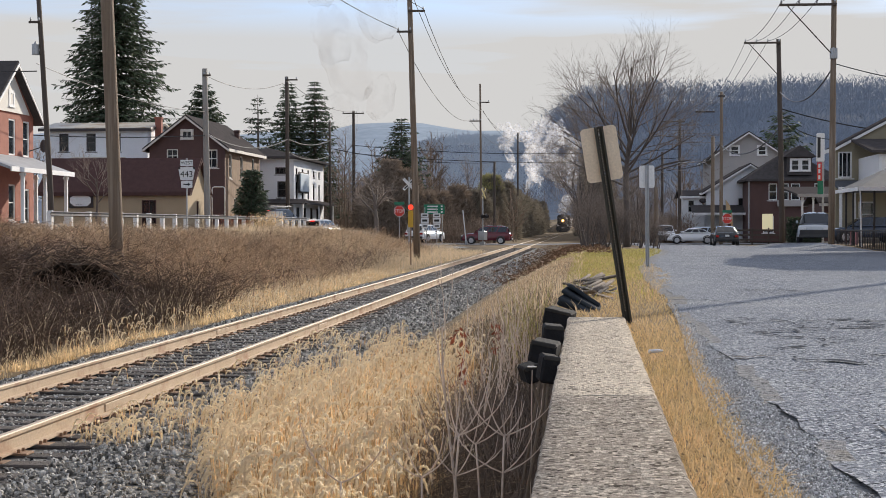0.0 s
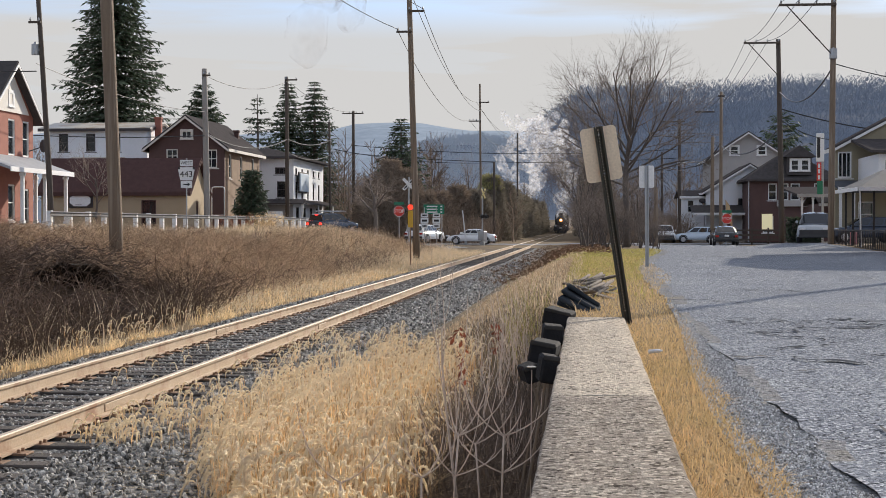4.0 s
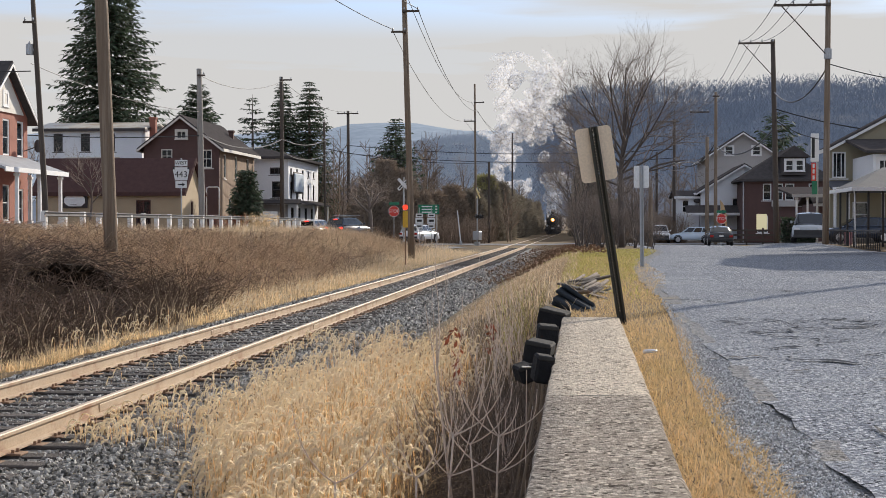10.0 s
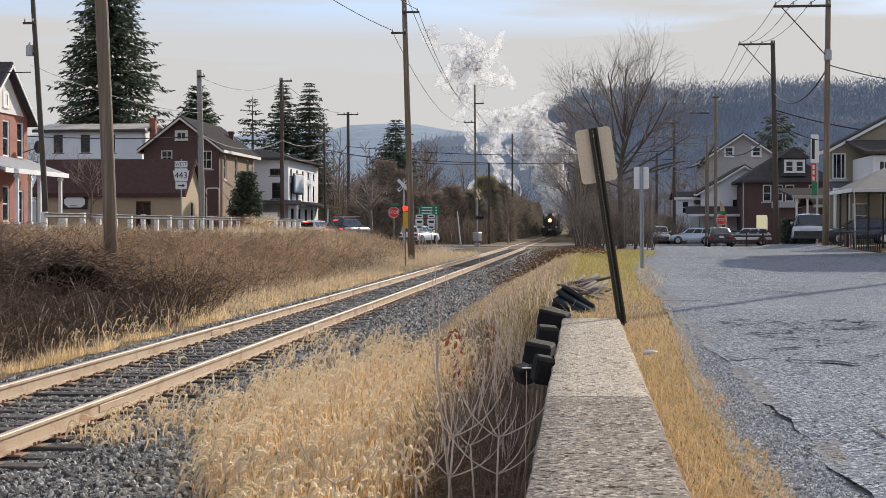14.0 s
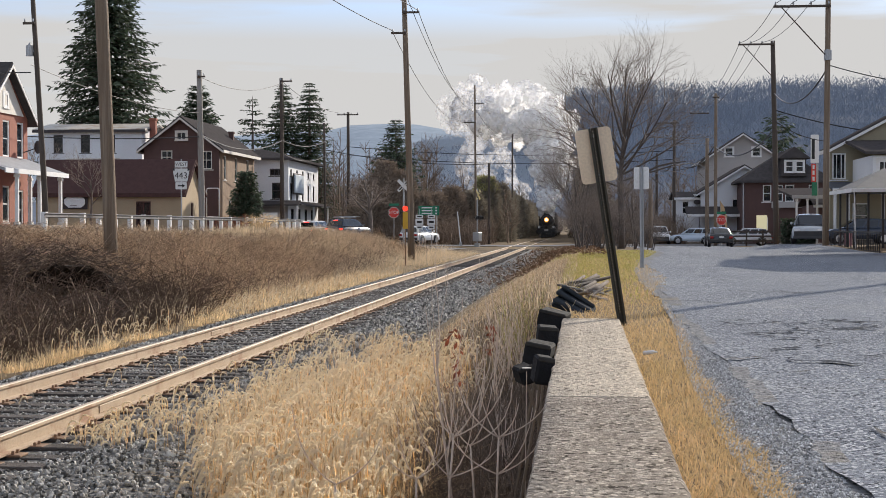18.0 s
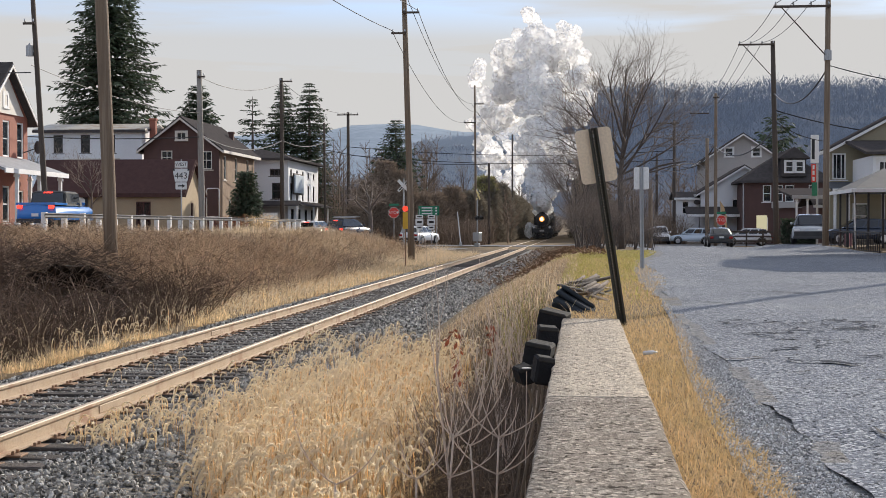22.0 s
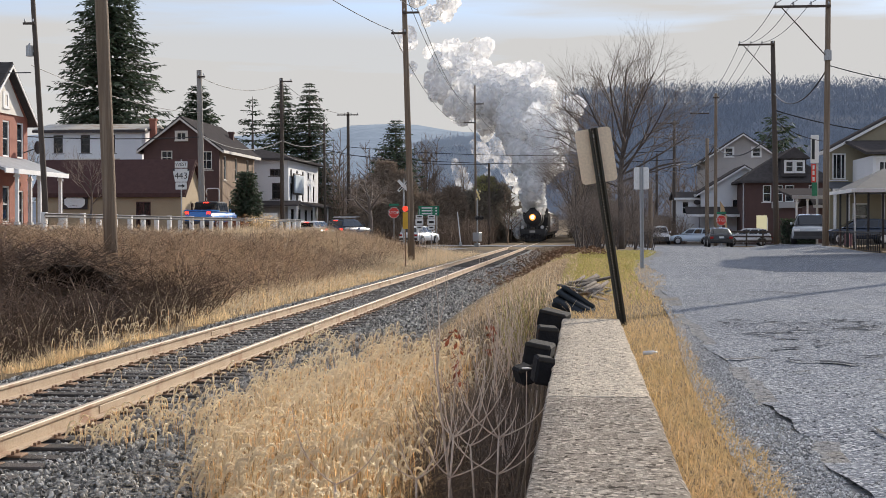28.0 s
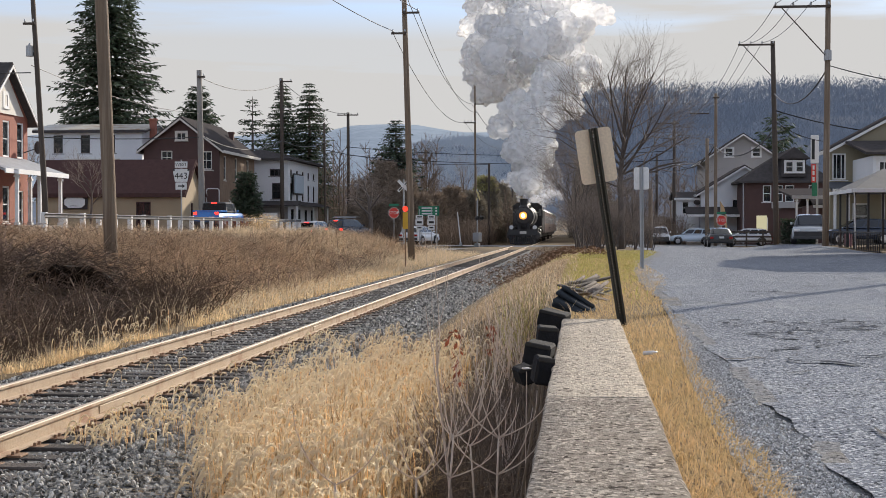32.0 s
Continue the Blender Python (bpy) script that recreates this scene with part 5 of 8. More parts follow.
for z in (2.6, 3.05, 3.45):
    part("text_bar", MB().box(-0.05, 0.1, -0.086, -0.081, z, z + 0.3), M_SIGNWHITE, vs)
ps = thing("yard_sign", "small pink yard sign on a wire stake", "sign", pose(12.6, 71.5, -0.36))
part("plate", MB().box(-0.2, 0.2, -0.01, 0.01, 0.25, 0.85, 0.004), surf("pink sign", (0.75, 0.3, 0.32), (0.7, 0.5, 0.5), 6, 0.6), ps)
part("stake", MB().tube([(0, 0.02, 0), (0, 0.02, 0.6)], 0.01, 5), M_GALV, ps)

# guardrail along the upper road
gr = thing("guardrail", "white-posted steel guardrail along the upper road", "guardrail")
beam = [(0, 0), (0.06, 0.05), (0.0, 0.1), (0.0, 0.2), (0.06, 0.26), (0, 0.31), (-0.01, 0.31), (0.05, 0.26), (-0.01, 0.2), (-0.01, 0.1), (0.05, 0.05), (-0.01, 0.0)]
bm_ = MB().prism([(-21.58 + a, 1.17 + b * 0.65) for a, b in beam], "y", 57.6, 112)
part("beam", bm_, surf("dull galvanised beam", (0.24, 0.24, 0.245), (0.17, 0.165, 0.16), 3, 0.85, spec=0.2), gr)
post_me = MB().box(-0.1, 0.1, -0.12, 0.12, -0.6, 0.98, 0.01).mesh("post", M_WHITE)
block_me = MB().box(-0.1, 0.0, -0.09, 0.09, 0.5, 0.85, 0.01).mesh("spacer", M_POLE)
for i in range(25):
    pg = part("post", post_me, None, gr, m=pose(-21.7 + 0.02 * (i % 3), 57.9 + 2.25 * i, 0.42 - 0.03 * (i % 2)))
    part("spacer", block_me, None, pg)
pf = thing("pipe_frame", "white bent-pipe frame beside the brick house", "frame", pose(-28.5, 112, 0.4))
part("pipe", MB().tube([(-0.5, 0, -0.1), (-0.5, 0, 3.2), (-0.46, 0, 3.33), (-0.35, 0, 3.38), (0.35, 0, 3.38), (0.46, 0, 3.33), (0.5, 0, 3.2), (0.5, 0, -0.1)], 0.045, 8), M_WHITE, pf, smooth=True)
part("crossbar", MB().tube([(-0.5, 0, 1.2), (0.5, 0, 1.2)], 0.025, 6), M_WHITE, pf)
wf = thing("white_fence", "short white board fence beside the conifer", "fence", pose(-25.7, 113, 0.4))
for i in range(7):
    part("board", MB().box(0.3 * i, 0.3 * i + 0.27, 0, 0.03, 0, 1.5, 0.008), M_WHITE, wf)
df = thing("board_fence", "dark rail fence beyond the cross street", "fence", pose(12.6, 128, -0.9))
for z in (0.4, 0.8, 1.2):
    part("rail", MB().box(0, 4.2, 0, 0.05, z, z + 0.16, 0.01), M_POLEDARK, df)
for i in range(4):
    part("post", MB().box(1.38 * i, 1.38 * i + 0.13, 0.05, 0.17, 0, 1.5, 0.01), M_POLEDARK, df)
dp_ = thing("clothesline_post", "dark T-shaped timber post beside the fence", "post", pose(16.3, 126, -0.9))
part("post", MB().box(-0.12, 0.12, -0.1, 0.1, 0, 3.4, 0.02), M_POLEDARK, dp_)
part("arm", MB().box(-0.35, 0.35, -0.08, 0.08, 3.1, 3.25, 0.02), M_POLEDARK, dp_)


# ---- vehicles ----
M_TYRE = M_RUBBER
M_RIM = surf("alloy rim", (0.5, 0.5, 0.52), (0.4, 0.4, 0.42), 8, 0.35, metal=0.8)
M_CARGLASS = surf("tinted car glass", (0.02, 0.023, 0.026), None, 2, 0.05, spec=0.8)
M_LENS = surf("clear lamp lens", (0.7, 0.7, 0.7), (0.6, 0.6, 0.62), 8, 0.1)
M_TAIL = surf("red tail lamp", (0.42, 0.02, 0.018), None, 8, 0.2)
M_TAILON = glow("lit red tail lamp", (1.0, 0.035, 0.02), 3.0)
M_PLASTIC = surf("grey bumper plastic", (0.05, 0.05, 0.052), None, 6, 0.6)


def paint(name, c):
    m = surf(name, c, tuple(v * 0.92 for v in c), 0.7, 0.22, 0.0, 60)
    m.node_tree.nodes["Principled BSDF"].inputs["Coat Weight"].default_value = 0.6
    return m


wheel_mb = MB().tube([(-0.11, 0, 0), (-0.08, 0, 0), (0.08, 0, 0), (0.11, 0, 0)], [0.3, 0.34, 0.34, 0.3], 22)
rim_mb = MB().tube([(0.0, 0, 0), (0.116, 0, 0), (0.12, 0, 0), (0.122, 0, 0)], [0.05, 0.23, 0.21, 0.06], 18)
for a in range(5):
    an = a * 2 * math.pi / 5
    rim_mb.box(-0.022, 0.022, 0.0, 0.2, -0.01, 0.01, m=pose(0.122, 0, 0) @ Matrix.Rotation(an, 4, "X") @ pose(0, 0, 0, 0, 90, 0))
WHEEL = (wheel_mb.mesh("tyre", M_TYRE, True), rim_mb.mesh("rim", M_RIM))

# side profiles: (y along the car with the nose at +y, height), lower shell and cabin
CARS = {
    "sedan": dict(L=4.6, W=1.78, wb=2.7, body=[(-2.3, 0.42), (-2.28, 0.78), (-2.2, 0.95), (-1.5, 1.0), (0.75, 0.97), (1.6, 0.86), (2.15, 0.7), (2.3, 0.5), (2.28, 0.3), (-2.25, 0.3)],
                  cab=[(-1.75, 0.98), (-0.95, 1.38), (-0.3, 1.45), (0.3, 1.4), (1.15, 0.95)]),
    "suv": dict(L=4.7, W=1.88, wb=2.75, body=[(-2.35, 0.5), (-2.33, 0.9), (-2.28, 1.08), (-1.0, 1.1), (0.9, 1.08), (1.8, 1.0), (2.25, 0.82), (2.36, 0.55), (2.33, 0.34), (-2.3, 0.34)],
                cab=[(-2.22, 1.08), (-2.0, 1.6), (-1.5, 1.72), (-0.2, 1.74), (0.35, 1.68), (1.2, 1.06)]),
    "hatch": dict(L=4.4, W=1.8, wb=2.6, body=[(-2.2, 0.48), (-2.18, 0.85), (-2.1, 1.0), (-1.0, 1.02), (0.8, 1.0), (1.65, 0.9), (2.1, 0.74), (2.2, 0.5), (2.18, 0.32), (-2.15, 0.32)],
                  cab=[(-2.1, 0.98), (-1.7, 1.45), (-1.1, 1.55), (-0.2, 1.57), (0.3, 1.52), (1.1, 0.98)]),
    "pickup": dict(L=5.5, W=1.9, wb=3.4, body=[(-2.75, 0.62), (-2.75, 1.18), (-1.1, 1.2), (0.95, 1.22), (2.3, 1.2), (2.7, 1.0), (2.75, 0.7), (2.7, 0.5), (-2.7, 0.5)],
                   cab=[(-1.15, 1.18), (-1.06, 1.84), (-0.9, 1.9), (0.55, 1.9), (0.8, 1.84), (1.2, 1.2)]),
}


def shell(mb, poly, half, tuck, zmax, slot=0):
    """Extrudes a side profile across the car, pulled in towards the top."""
    zs = [p[1] for p in poly]
    z0, z1 = min(zs), max(zs)
    n = len(poly)

    def hw(z, k):
        t = (z - z0) / max(0.01, z1 - z0)
        return (half - tuck * t) * k
    cy = (max(p[0] for p in poly) + min(p[0] for p in poly)) / 2
    us = (-1.0, -0.985, -0.9, -0.6, 0.0, 0.6, 0.9, 0.985, 1.0)
    vs, fs = [], []
    for u in us:
        e = 0.05 * u ** 4 + (0.02 if abs(u) == 1 else 0)
        for y, z in poly:
            vs.append((hw(z, u), cy + (y - cy) * (1 - e), z - (0.045 * u * u + (0.03 if abs(u) > 0.98 else 0)) * (z > z1 - 0.12)))
    fs = [tuple(range(n)), tuple(range(len(us) * n - 1, (len(us) - 1) * n - 1, -1))]
    for j in range(len(us) - 1):
        fs += [(j * n + i, (j + 1) * n + i, (j + 1) * n + (i + 1) % n, j * n + (i + 1) % n) for i in range(n)]
    return mb.add(vs, fs, slot)


def car(kind, label, colour, m, name="car", tail_on=False, rack=False, top=None, group=""):
    c = CARS[kind]
    root = thing(name, label, {"pickup": "pickup truck", "suv": "SUV"}.get(kind, "car"), m, group)
    pm = colour
    hw = c["W"] / 2
    part("body", shell(MB(), c["body"], hw, 0.05, 1.0), pm, root, smooth=True)
    tuck = 0.08 if kind == "pickup" else 0.17
    cab = part("cabin", shell(MB(), c["cab"], hw - 0.07, tuck, 1.0), top or pm, root)
    cb = c["cab"]
    z0, z1 = cb[0][1], max(p[1] for p in cb)
    # side glass on both flanks, front and rear screens
    for k in (-1, 1):
        gm = MB()
        ys0, ys1 = cb[1][0], cb[-2][0]
        segs = 3 if kind != "pickup" else 2
        lo0, lo1 = cb[0][0] + 0.3, cb[-1][0] - 0.3
        for i in range(segs):
            a0, a1 = i / segs + 0.015, (i + 1) / segs - 0.02

            def pt(t, low):
                y = (lo0 + (lo1 - lo0) * t) if low else (ys0 + (ys1 - ys0) * t)
                z = z0 + 0.07 if low else z1 - 0.13
                tt = (z - z0) / (z1 - z0)
                return (k * ((hw - 0.07 - tuck * tt) + 0.006), y, z)
            gm.quad(pt(a0, True), pt(a1, True), pt(a1, False), pt(a0, False))
        part("side_window", gm, M_CARGLASS, cab)
    for (ya, za), (yb, zb), nm, s in ((cb[-1], cb[-2], "windscreen", 1), (cb[0], cb[1], "rear_window", -1)):
        d = Vector((0, yb - ya, zb - za))
        nrm = Vector((0, abs(d.z), abs(d.y))).normalized() if s > 0 else Vector((0, -abs(d.z), abs(d.y))).normalized()
        q = []
        for t, kk in ((0.1, -1), (0.1, 1), (0.9, 1), (0.9, -1)):
            y, z = ya + (yb - ya) * t, za + (zb - za) * t
            w = hw - 0.07 - tuck * (z - z0) / (z1 - z0) - 0.1
            q.append((kk * w, y + nrm.y * 0.008, z + nrm.z * 0.008))
        part(nm, MB().quad(*q), M_CARGLASS, cab)
    Lh = c["L"] / 2
    zb_ = c["body"][1][1]
    for k in (-1, 1):
        part("tail_lamp", MB().box(k * (hw - 0.2) - 0.12, k * (hw - 0.2) + 0.12, -Lh - 0.03, -Lh + 0.1, zb_ - 0.16, zb_ + 0.0, 0.02), M_TAILON if tail_on else M_TAIL, root)
        part("headlight", MB().box(k * (hw - 0.3) - 0.17, k * (hw - 0.3) + 0.17, Lh - 0.25, Lh - 0.0, 0.72, 0.86, 0.03), M_LENS, root)
        part("mirror", MB().box(k * (hw + 0.06) - 0.07, k * (hw + 0.06) + 0.07, cb[-1][0] - 0.35, cb[-1][0] - 0.22, z0 + 0.03, z0 + 0.18, 0.03), pm, root)
    part("bumper", MB().box(-hw + 0.06, hw - 0.06, -Lh - 0.06, -Lh + 0.05, 0.36, 0.56, 0.03), M_PLASTIC, root)
    part("bumper", MB().box(-hw + 0.1, hw - 0.1, Lh - 0.1, Lh + 0.03, 0.3, 0.48, 0.03), M_PLASTIC, root)
    part("grille", MB().box(-0.8, 0.8, Lh - 0.22, Lh + 0.012, 0.42, 0.74, 0.03), M_BLACK, root)
    part("number_plate", MB().box(-0.16, 0.16, -Lh - 0.045, -Lh - 0.025, 0.66, 0.8), M_SIGNWHITE, root, "white number plate with a plain bar")
    if tail_on:
        part("brake_lamp", MB().box(-0.2, 0.2, cb[1][0] - 0.06, cb[1][0] + 0.02, cb[1][1] - 0.07, cb[1][1] - 0.01), M_TAILON, cab, "lit third brake lamp")
    if rack:
        rk = MB()
        for k in (-0.55, 0.55):
            rk.tube([(k, -1.6, z1 + 0.1), (k, 0.3, z1 + 0.1)], 0.025, 6)
            rk.tube([(k, -1.6, z1 - 0.05), (k, -1.6, z1 + 0.1)], 0.02, 6).tube([(k, 0.3, z1 - 0.05), (k, 0.3, z1 + 0.1)], 0.02, 6)
        rk.box(-0.2, 0.35, -2.0, 1.3, z1 + 0.13, z1 + 0.2, 0.02)
        part("roof_rack", rk, M_GALV, root, "roof rack carrying a pale board")
    if kind == "pickup":
        part("cargo_bed", MB().box(-hw + 0.12, hw - 0.12, -2.68, -1.15, 1.195, 1.205), M_BLACK, root, "dark cargo bed floor")
        for a in ((-hw + 0.02, -hw + 0.12, -2.74, -1.08), (hw - 0.12, hw - 0.02, -2.74, -1.08), (-hw + 0.12, hw - 0.12, -2.74, -2.68)):
            part("bed_side", MB().box(a[0], a[1], a[2], a[3], 1.19, 1.3, 0.01), pm, root)
    for yy in (-c["wb"] / 2, c["wb"] / 2):
        for k in (-1, 1):
            w = new("wheel", WHEEL[0])
            w.parent, w.matrix_basis = root, pose(k * (hw - 0.065), yy, 0.34)
            part("rim", WHEEL[1], None, w, m=pose(0, 0, 0, 0, 0, 0 if k > 0 else 180))
            am = MB()
            am.tube([(k * (hw - 0.02), yy + 0.385 * math.cos(a), 0.36 + 0.385 * math.sin(a)) for a in [math.pi * i / 10 for i in range(11)]], 0.04, 6)
            part("wheel_arch", am, M_PLASTIC, root)
    return root


P_WHITE, P_BLUE = paint("white car paint", (0.86, 0.87, 0.88)), paint("bright blue car paint", (0.03, 0.2, 0.62))
P_RED, P_DARK, P_SILVER, P_PALEBLUE = paint("dark red car paint", (0.14, 0.015, 0.025)), paint("black car paint", (0.022, 0.024, 0.028)), paint("silver car paint", (0.42, 0.45, 0.48)), paint("pale blue car paint", (0.6, 0.7, 0.8))
P_SLATE = paint("dark slate car paint", (0.05, 0.06, 0.08))
P_NAVY = paint("navy car paint", (0.03, 0.045, 0.075))


def on(x, y, turn, lift=0.045):
    return pose(x, y, ground_z(x, y) + lift, 0, 0, turn)


# turn 0: nose away from the camera; 90: nose to the left
red_suv = car("suv", "dark red SUV driving over the level crossing", P_RED, on(-9, 137.5, 90))
white_sedan = car("sedan", "white sedan driving along the cross street", P_WHITE, on(9, 135.5, 90))
dark_suv = car("suv", "dark SUV with a roof rack and lit tail lamps", P_NAVY, on(-24, 122, -45), tail_on=True, rack=True)
blue_truck = car("pickup", "bright blue pickup truck with black hardtop and lit tail lamps", P_BLUE, on(-25, 67, 0), tail_on=True, top=M_BLACK)
crossover = car("hatch", "white crossover waiting behind the black car", P_WHITE, on(18, 132, 90))
car("suv", "silver and white SUV waiting with lit tail lamps", P_SILVER, on(-23.6, 130, -16, 0.1), top=P_WHITE, tail_on=True)
car("hatch", "white car waiting near the green sign", P_WHITE, on(-13.75, 124.5, -20, 0.3))
car("sedan", "black sedan stopped at the stop sign, seen from behind", P_DARK, on(10.12, 111, 0))
car("hatch", "pale blue-white wagon parked across the street end", P_PALEBLUE, on(10.4, 142.6, 90))
car("suv", "silver SUV with a dark roof parked on the driveway", P_SILVER, on(13.0, 86, 170, 0.04), top=P_SLATE)
car("suv", "white SUV parked by the shrubs", P_WHITE, on(7.4, 143, 180))
car("hatch", "small dark car behind the porch", P_NAVY, on(16.5, 90, 90, 0.02))


# ---- steam train ----
M_LOCO = surf("sooty black locomotive paint", (0.022, 0.022, 0.024), (0.04, 0.038, 0.036), 2, 0.42, 0.1, 40)
M_SMOKEBOX = surf("graphite smokebox", (0.075, 0.07, 0.068), (0.05, 0.047, 0.046), 3, 0.5, 0.1, 40)
# Sun glare along the coaches is put into this paler maroon.
M_COACH = surf("maroon coach paint paled for glare", (0.42, 0.32, 0.28), (0.36, 0.27, 0.235), 1, 0.3, 0.05, 40)
M_COACHROOF = surf("dark coach roof", (0.06, 0.058, 0.056), None, 2, 0.6)
M_HEAD = glow("lit headlight", (1.0, 0.66, 0.3), 14)
# The headlight's bloom is added as a glowing amber disc.
M_HALO = glow("amber headlight bloom", (1.0, 0.36, 0.07), 1.15)
M_STEEL = surf("worn bright steel", (0.5, 0.49, 0.47), (0.4, 0.39, 0.37), 6, 0.35, metal=0.85)


loco = thing("steam_locomotive", "black steam locomotive with a lit headlight", "locomotive")
bz = 2.75
part("boiler", MB().tube([(0, 3.2, bz), (0, 11.5, bz + 0.1)], [0.98, 1.08], 26), M_LOCO, loco, smooth=True)
sb = part("smokebox", MB().tube([(0, 0.55, bz), (0, 3.2, bz)], [1.0, 1.0], 26), M_SMOKEBOX, loco, smooth=False)
part("smokebox_door", MB().tube([(0, 0.25, bz), (0, 0.4, bz), (0, 0.55, bz)], [0.62, 0.78, 0.85], 24), M_SMOKEBOX, sb)
for i in range(12):
    a = i * math.pi / 6
    part("door_clamp", MB().box(-0.05, 0.05, -0.12, 0.0, -0.06, 0.06, 0.01, m=pose(0.9 * math.cos(a), 0.56, bz + 0.9 * math.sin(a))), M_LOCO, sb)
hl = part("headlight", MB().tube([(0, 0.3, bz + 0.1), (0, -0.28, bz + 0.1)], [0.4, 0.48], 24), M_LOCO, loco, "round headlight on the smokebox door")
part("bloom_disc", MB().tube([(0, -0.285, bz + 0.1), (0, -0.3, bz + 0.1)], [0.37, 0.37], 24), M_HALO, hl)
part("bulb", MB().ball((0, -0.3, bz + 0.1), 0.19, 6, 12, scale=(1, 0.3, 1)), M_HEAD, hl)
part("stack", MB().tube([(0, 1.3, bz + 0.9), (0, 1.3, bz + 1.15), (0, 1.3, bz + 1.6), (0, 1.3, bz + 1.72)], [0.5, 0.36, 0.38, 0.44], 20), M_LOCO, loco)
part("steam_dome", MB().tube([(0, 6.2, bz + 0.8), (0, 6.2, bz + 1.3), (0, 6.2, bz + 1.5)], [0.55, 0.5, 0.2], 18), M_LOCO, loco, smooth=True)
part("sand_dome", MB().tube([(0, 4.2, bz + 0.8), (0, 4.2, bz + 1.2), (0, 4.2, bz + 1.38)], [0.48, 0.44, 0.18], 18), M_LOCO, loco, smooth=True)
part("bell", MB().tube([(0, 2.6, bz + 1.02), (0, 2.6, bz + 1.2), (0, 2.6, bz + 1.4)], [0.22, 0.18, 0.05], 14), surf("brass", (0.6, 0.42, 0.14), (0.5, 0.34, 0.1), 6, 0.3, metal=0.9), loco)
part("cab", MB().box(-1.5, 1.5, 11.0, 13.2, 1.5, 3.9, 0.05).prism([(-1.62, 3.85), (1.62, 3.85), (1.1, 4.25), (-1.1, 4.25)], "y", 10.7, 13.6), M_LOCO, loco)
for sx in (-1, 1):
    part("cab_window", MB().box(sx * 1.505 - 0.005, sx * 1.505 + 0.005, 11.5, 12.6, 2.7, 3.5), M_CARGLASS, loco)
    part("front_window", MB().box(sx * 1.28 - 0.14, sx * 1.28 + 0.14, 10.985, 10.998, 2.9, 3.6), M_CARGLASS, loco)
    part("running_board", MB().box(min(sx * 0.9, sx * 1.5), max(sx * 0.9, sx * 1.5), 0.3, 11.0, 1.72, 1.8, 0.01), M_LOCO, loco)
    part("handrail", MB().tube([(sx * 1.06, 0.5, bz + 0.45), (sx * 1.12, 11.0, bz + 0.5)], 0.022, 6), M_STEEL, loco)
    cy_ = part("cylinder", MB().tube([(sx * 1.22, 0.7, 0.95), (sx * 1.22, 2.3, 0.95)], 0.42, 18).tube([(sx * 1.2, 0.75, 1.5), (sx * 1.2, 2.2, 1.5)], 0.26, 14), M_LOCO, loco)
    part("cylinder_head", MB().tube([(sx * 1.22, 0.62, 0.95), (sx * 1.22, 0.7, 0.95)], [0.3, 0.38], 18), M_SMOKEBOX, cy_)
    part("marker_lamp", MB().tube([(sx * 1.12, -0.42, 1.72), (sx * 1.12, -0.3, 1.72)], 0.2, 16).tube([(sx * 1.12, -0.3, 1.72), (sx * 1.12, -0.1, 1.72)], 0.12, 12), M_LENS, loco, "white round marker lamp")
    part("air_tank", MB().tube([(sx * 1.25, 5.5, 1.35), (sx * 1.25, 9.5, 1.35)], 0.26, 14), M_LOCO, loco)
    part("step", MB().box(sx * 1.15 - 0.2, sx * 1.15 + 0.2, -0.5, -0.2, 0.35, 0.4).box(sx * 1.32 - 0.02, sx * 1.32 + 0.02, -0.5, -0.2, 0.35, 1.3), M_LOCO, loco)
part("pilot_beam", MB().box(-1.42, 1.42, -0.55, -0.1, 0.95, 1.5, 0.03), M_LOCO, loco)
part("pilot_deck", MB().box(-1.4, 1.4, -0.1, 0.7, 1.44, 1.52, 0.01), M_LOCO, loco)
pl = MB()
for i in range(15):
    x = -1.26 + i * 0.18
    pl.tube([(x, -0.5, 0.98), (x * 0.93, -0.95 + 0.32 * abs(x) * 0.8, 0.2)], 0.045, 6)
pl.tube([(-1.2, -0.55, 0.18), (0, -0.97, 0.18), (1.2, -0.55, 0.18)], 0.06, 6)
part("pilot", pl, M_LOCO, loco, "slatted black pilot")
part("coupler", MB().box(-0.14, 0.14, -1.1, -0.5, 0.72, 1.02, 0.04), M_LOCO, loco)
part("number_board", MB().box(-0.32, 0.32, -0.57, -0.553, 1.1, 1.35, 0.004), M_STEEL, loco, "plain pale number board")
part("frame", MB().box(-0.75, 0.75, 0.2, 12.8, 0.75, 1.5), M_LOCO, loco)
part("air_pump", MB().tube([(-0.45, 0.3, 1.55), (-0.45, 0.3, 2.0)], 0.2, 12).tube([(0.45, 0.3, 1.55), (0.45, 0.3, 2.0)], 0.2, 12), M_LOCO, loco)


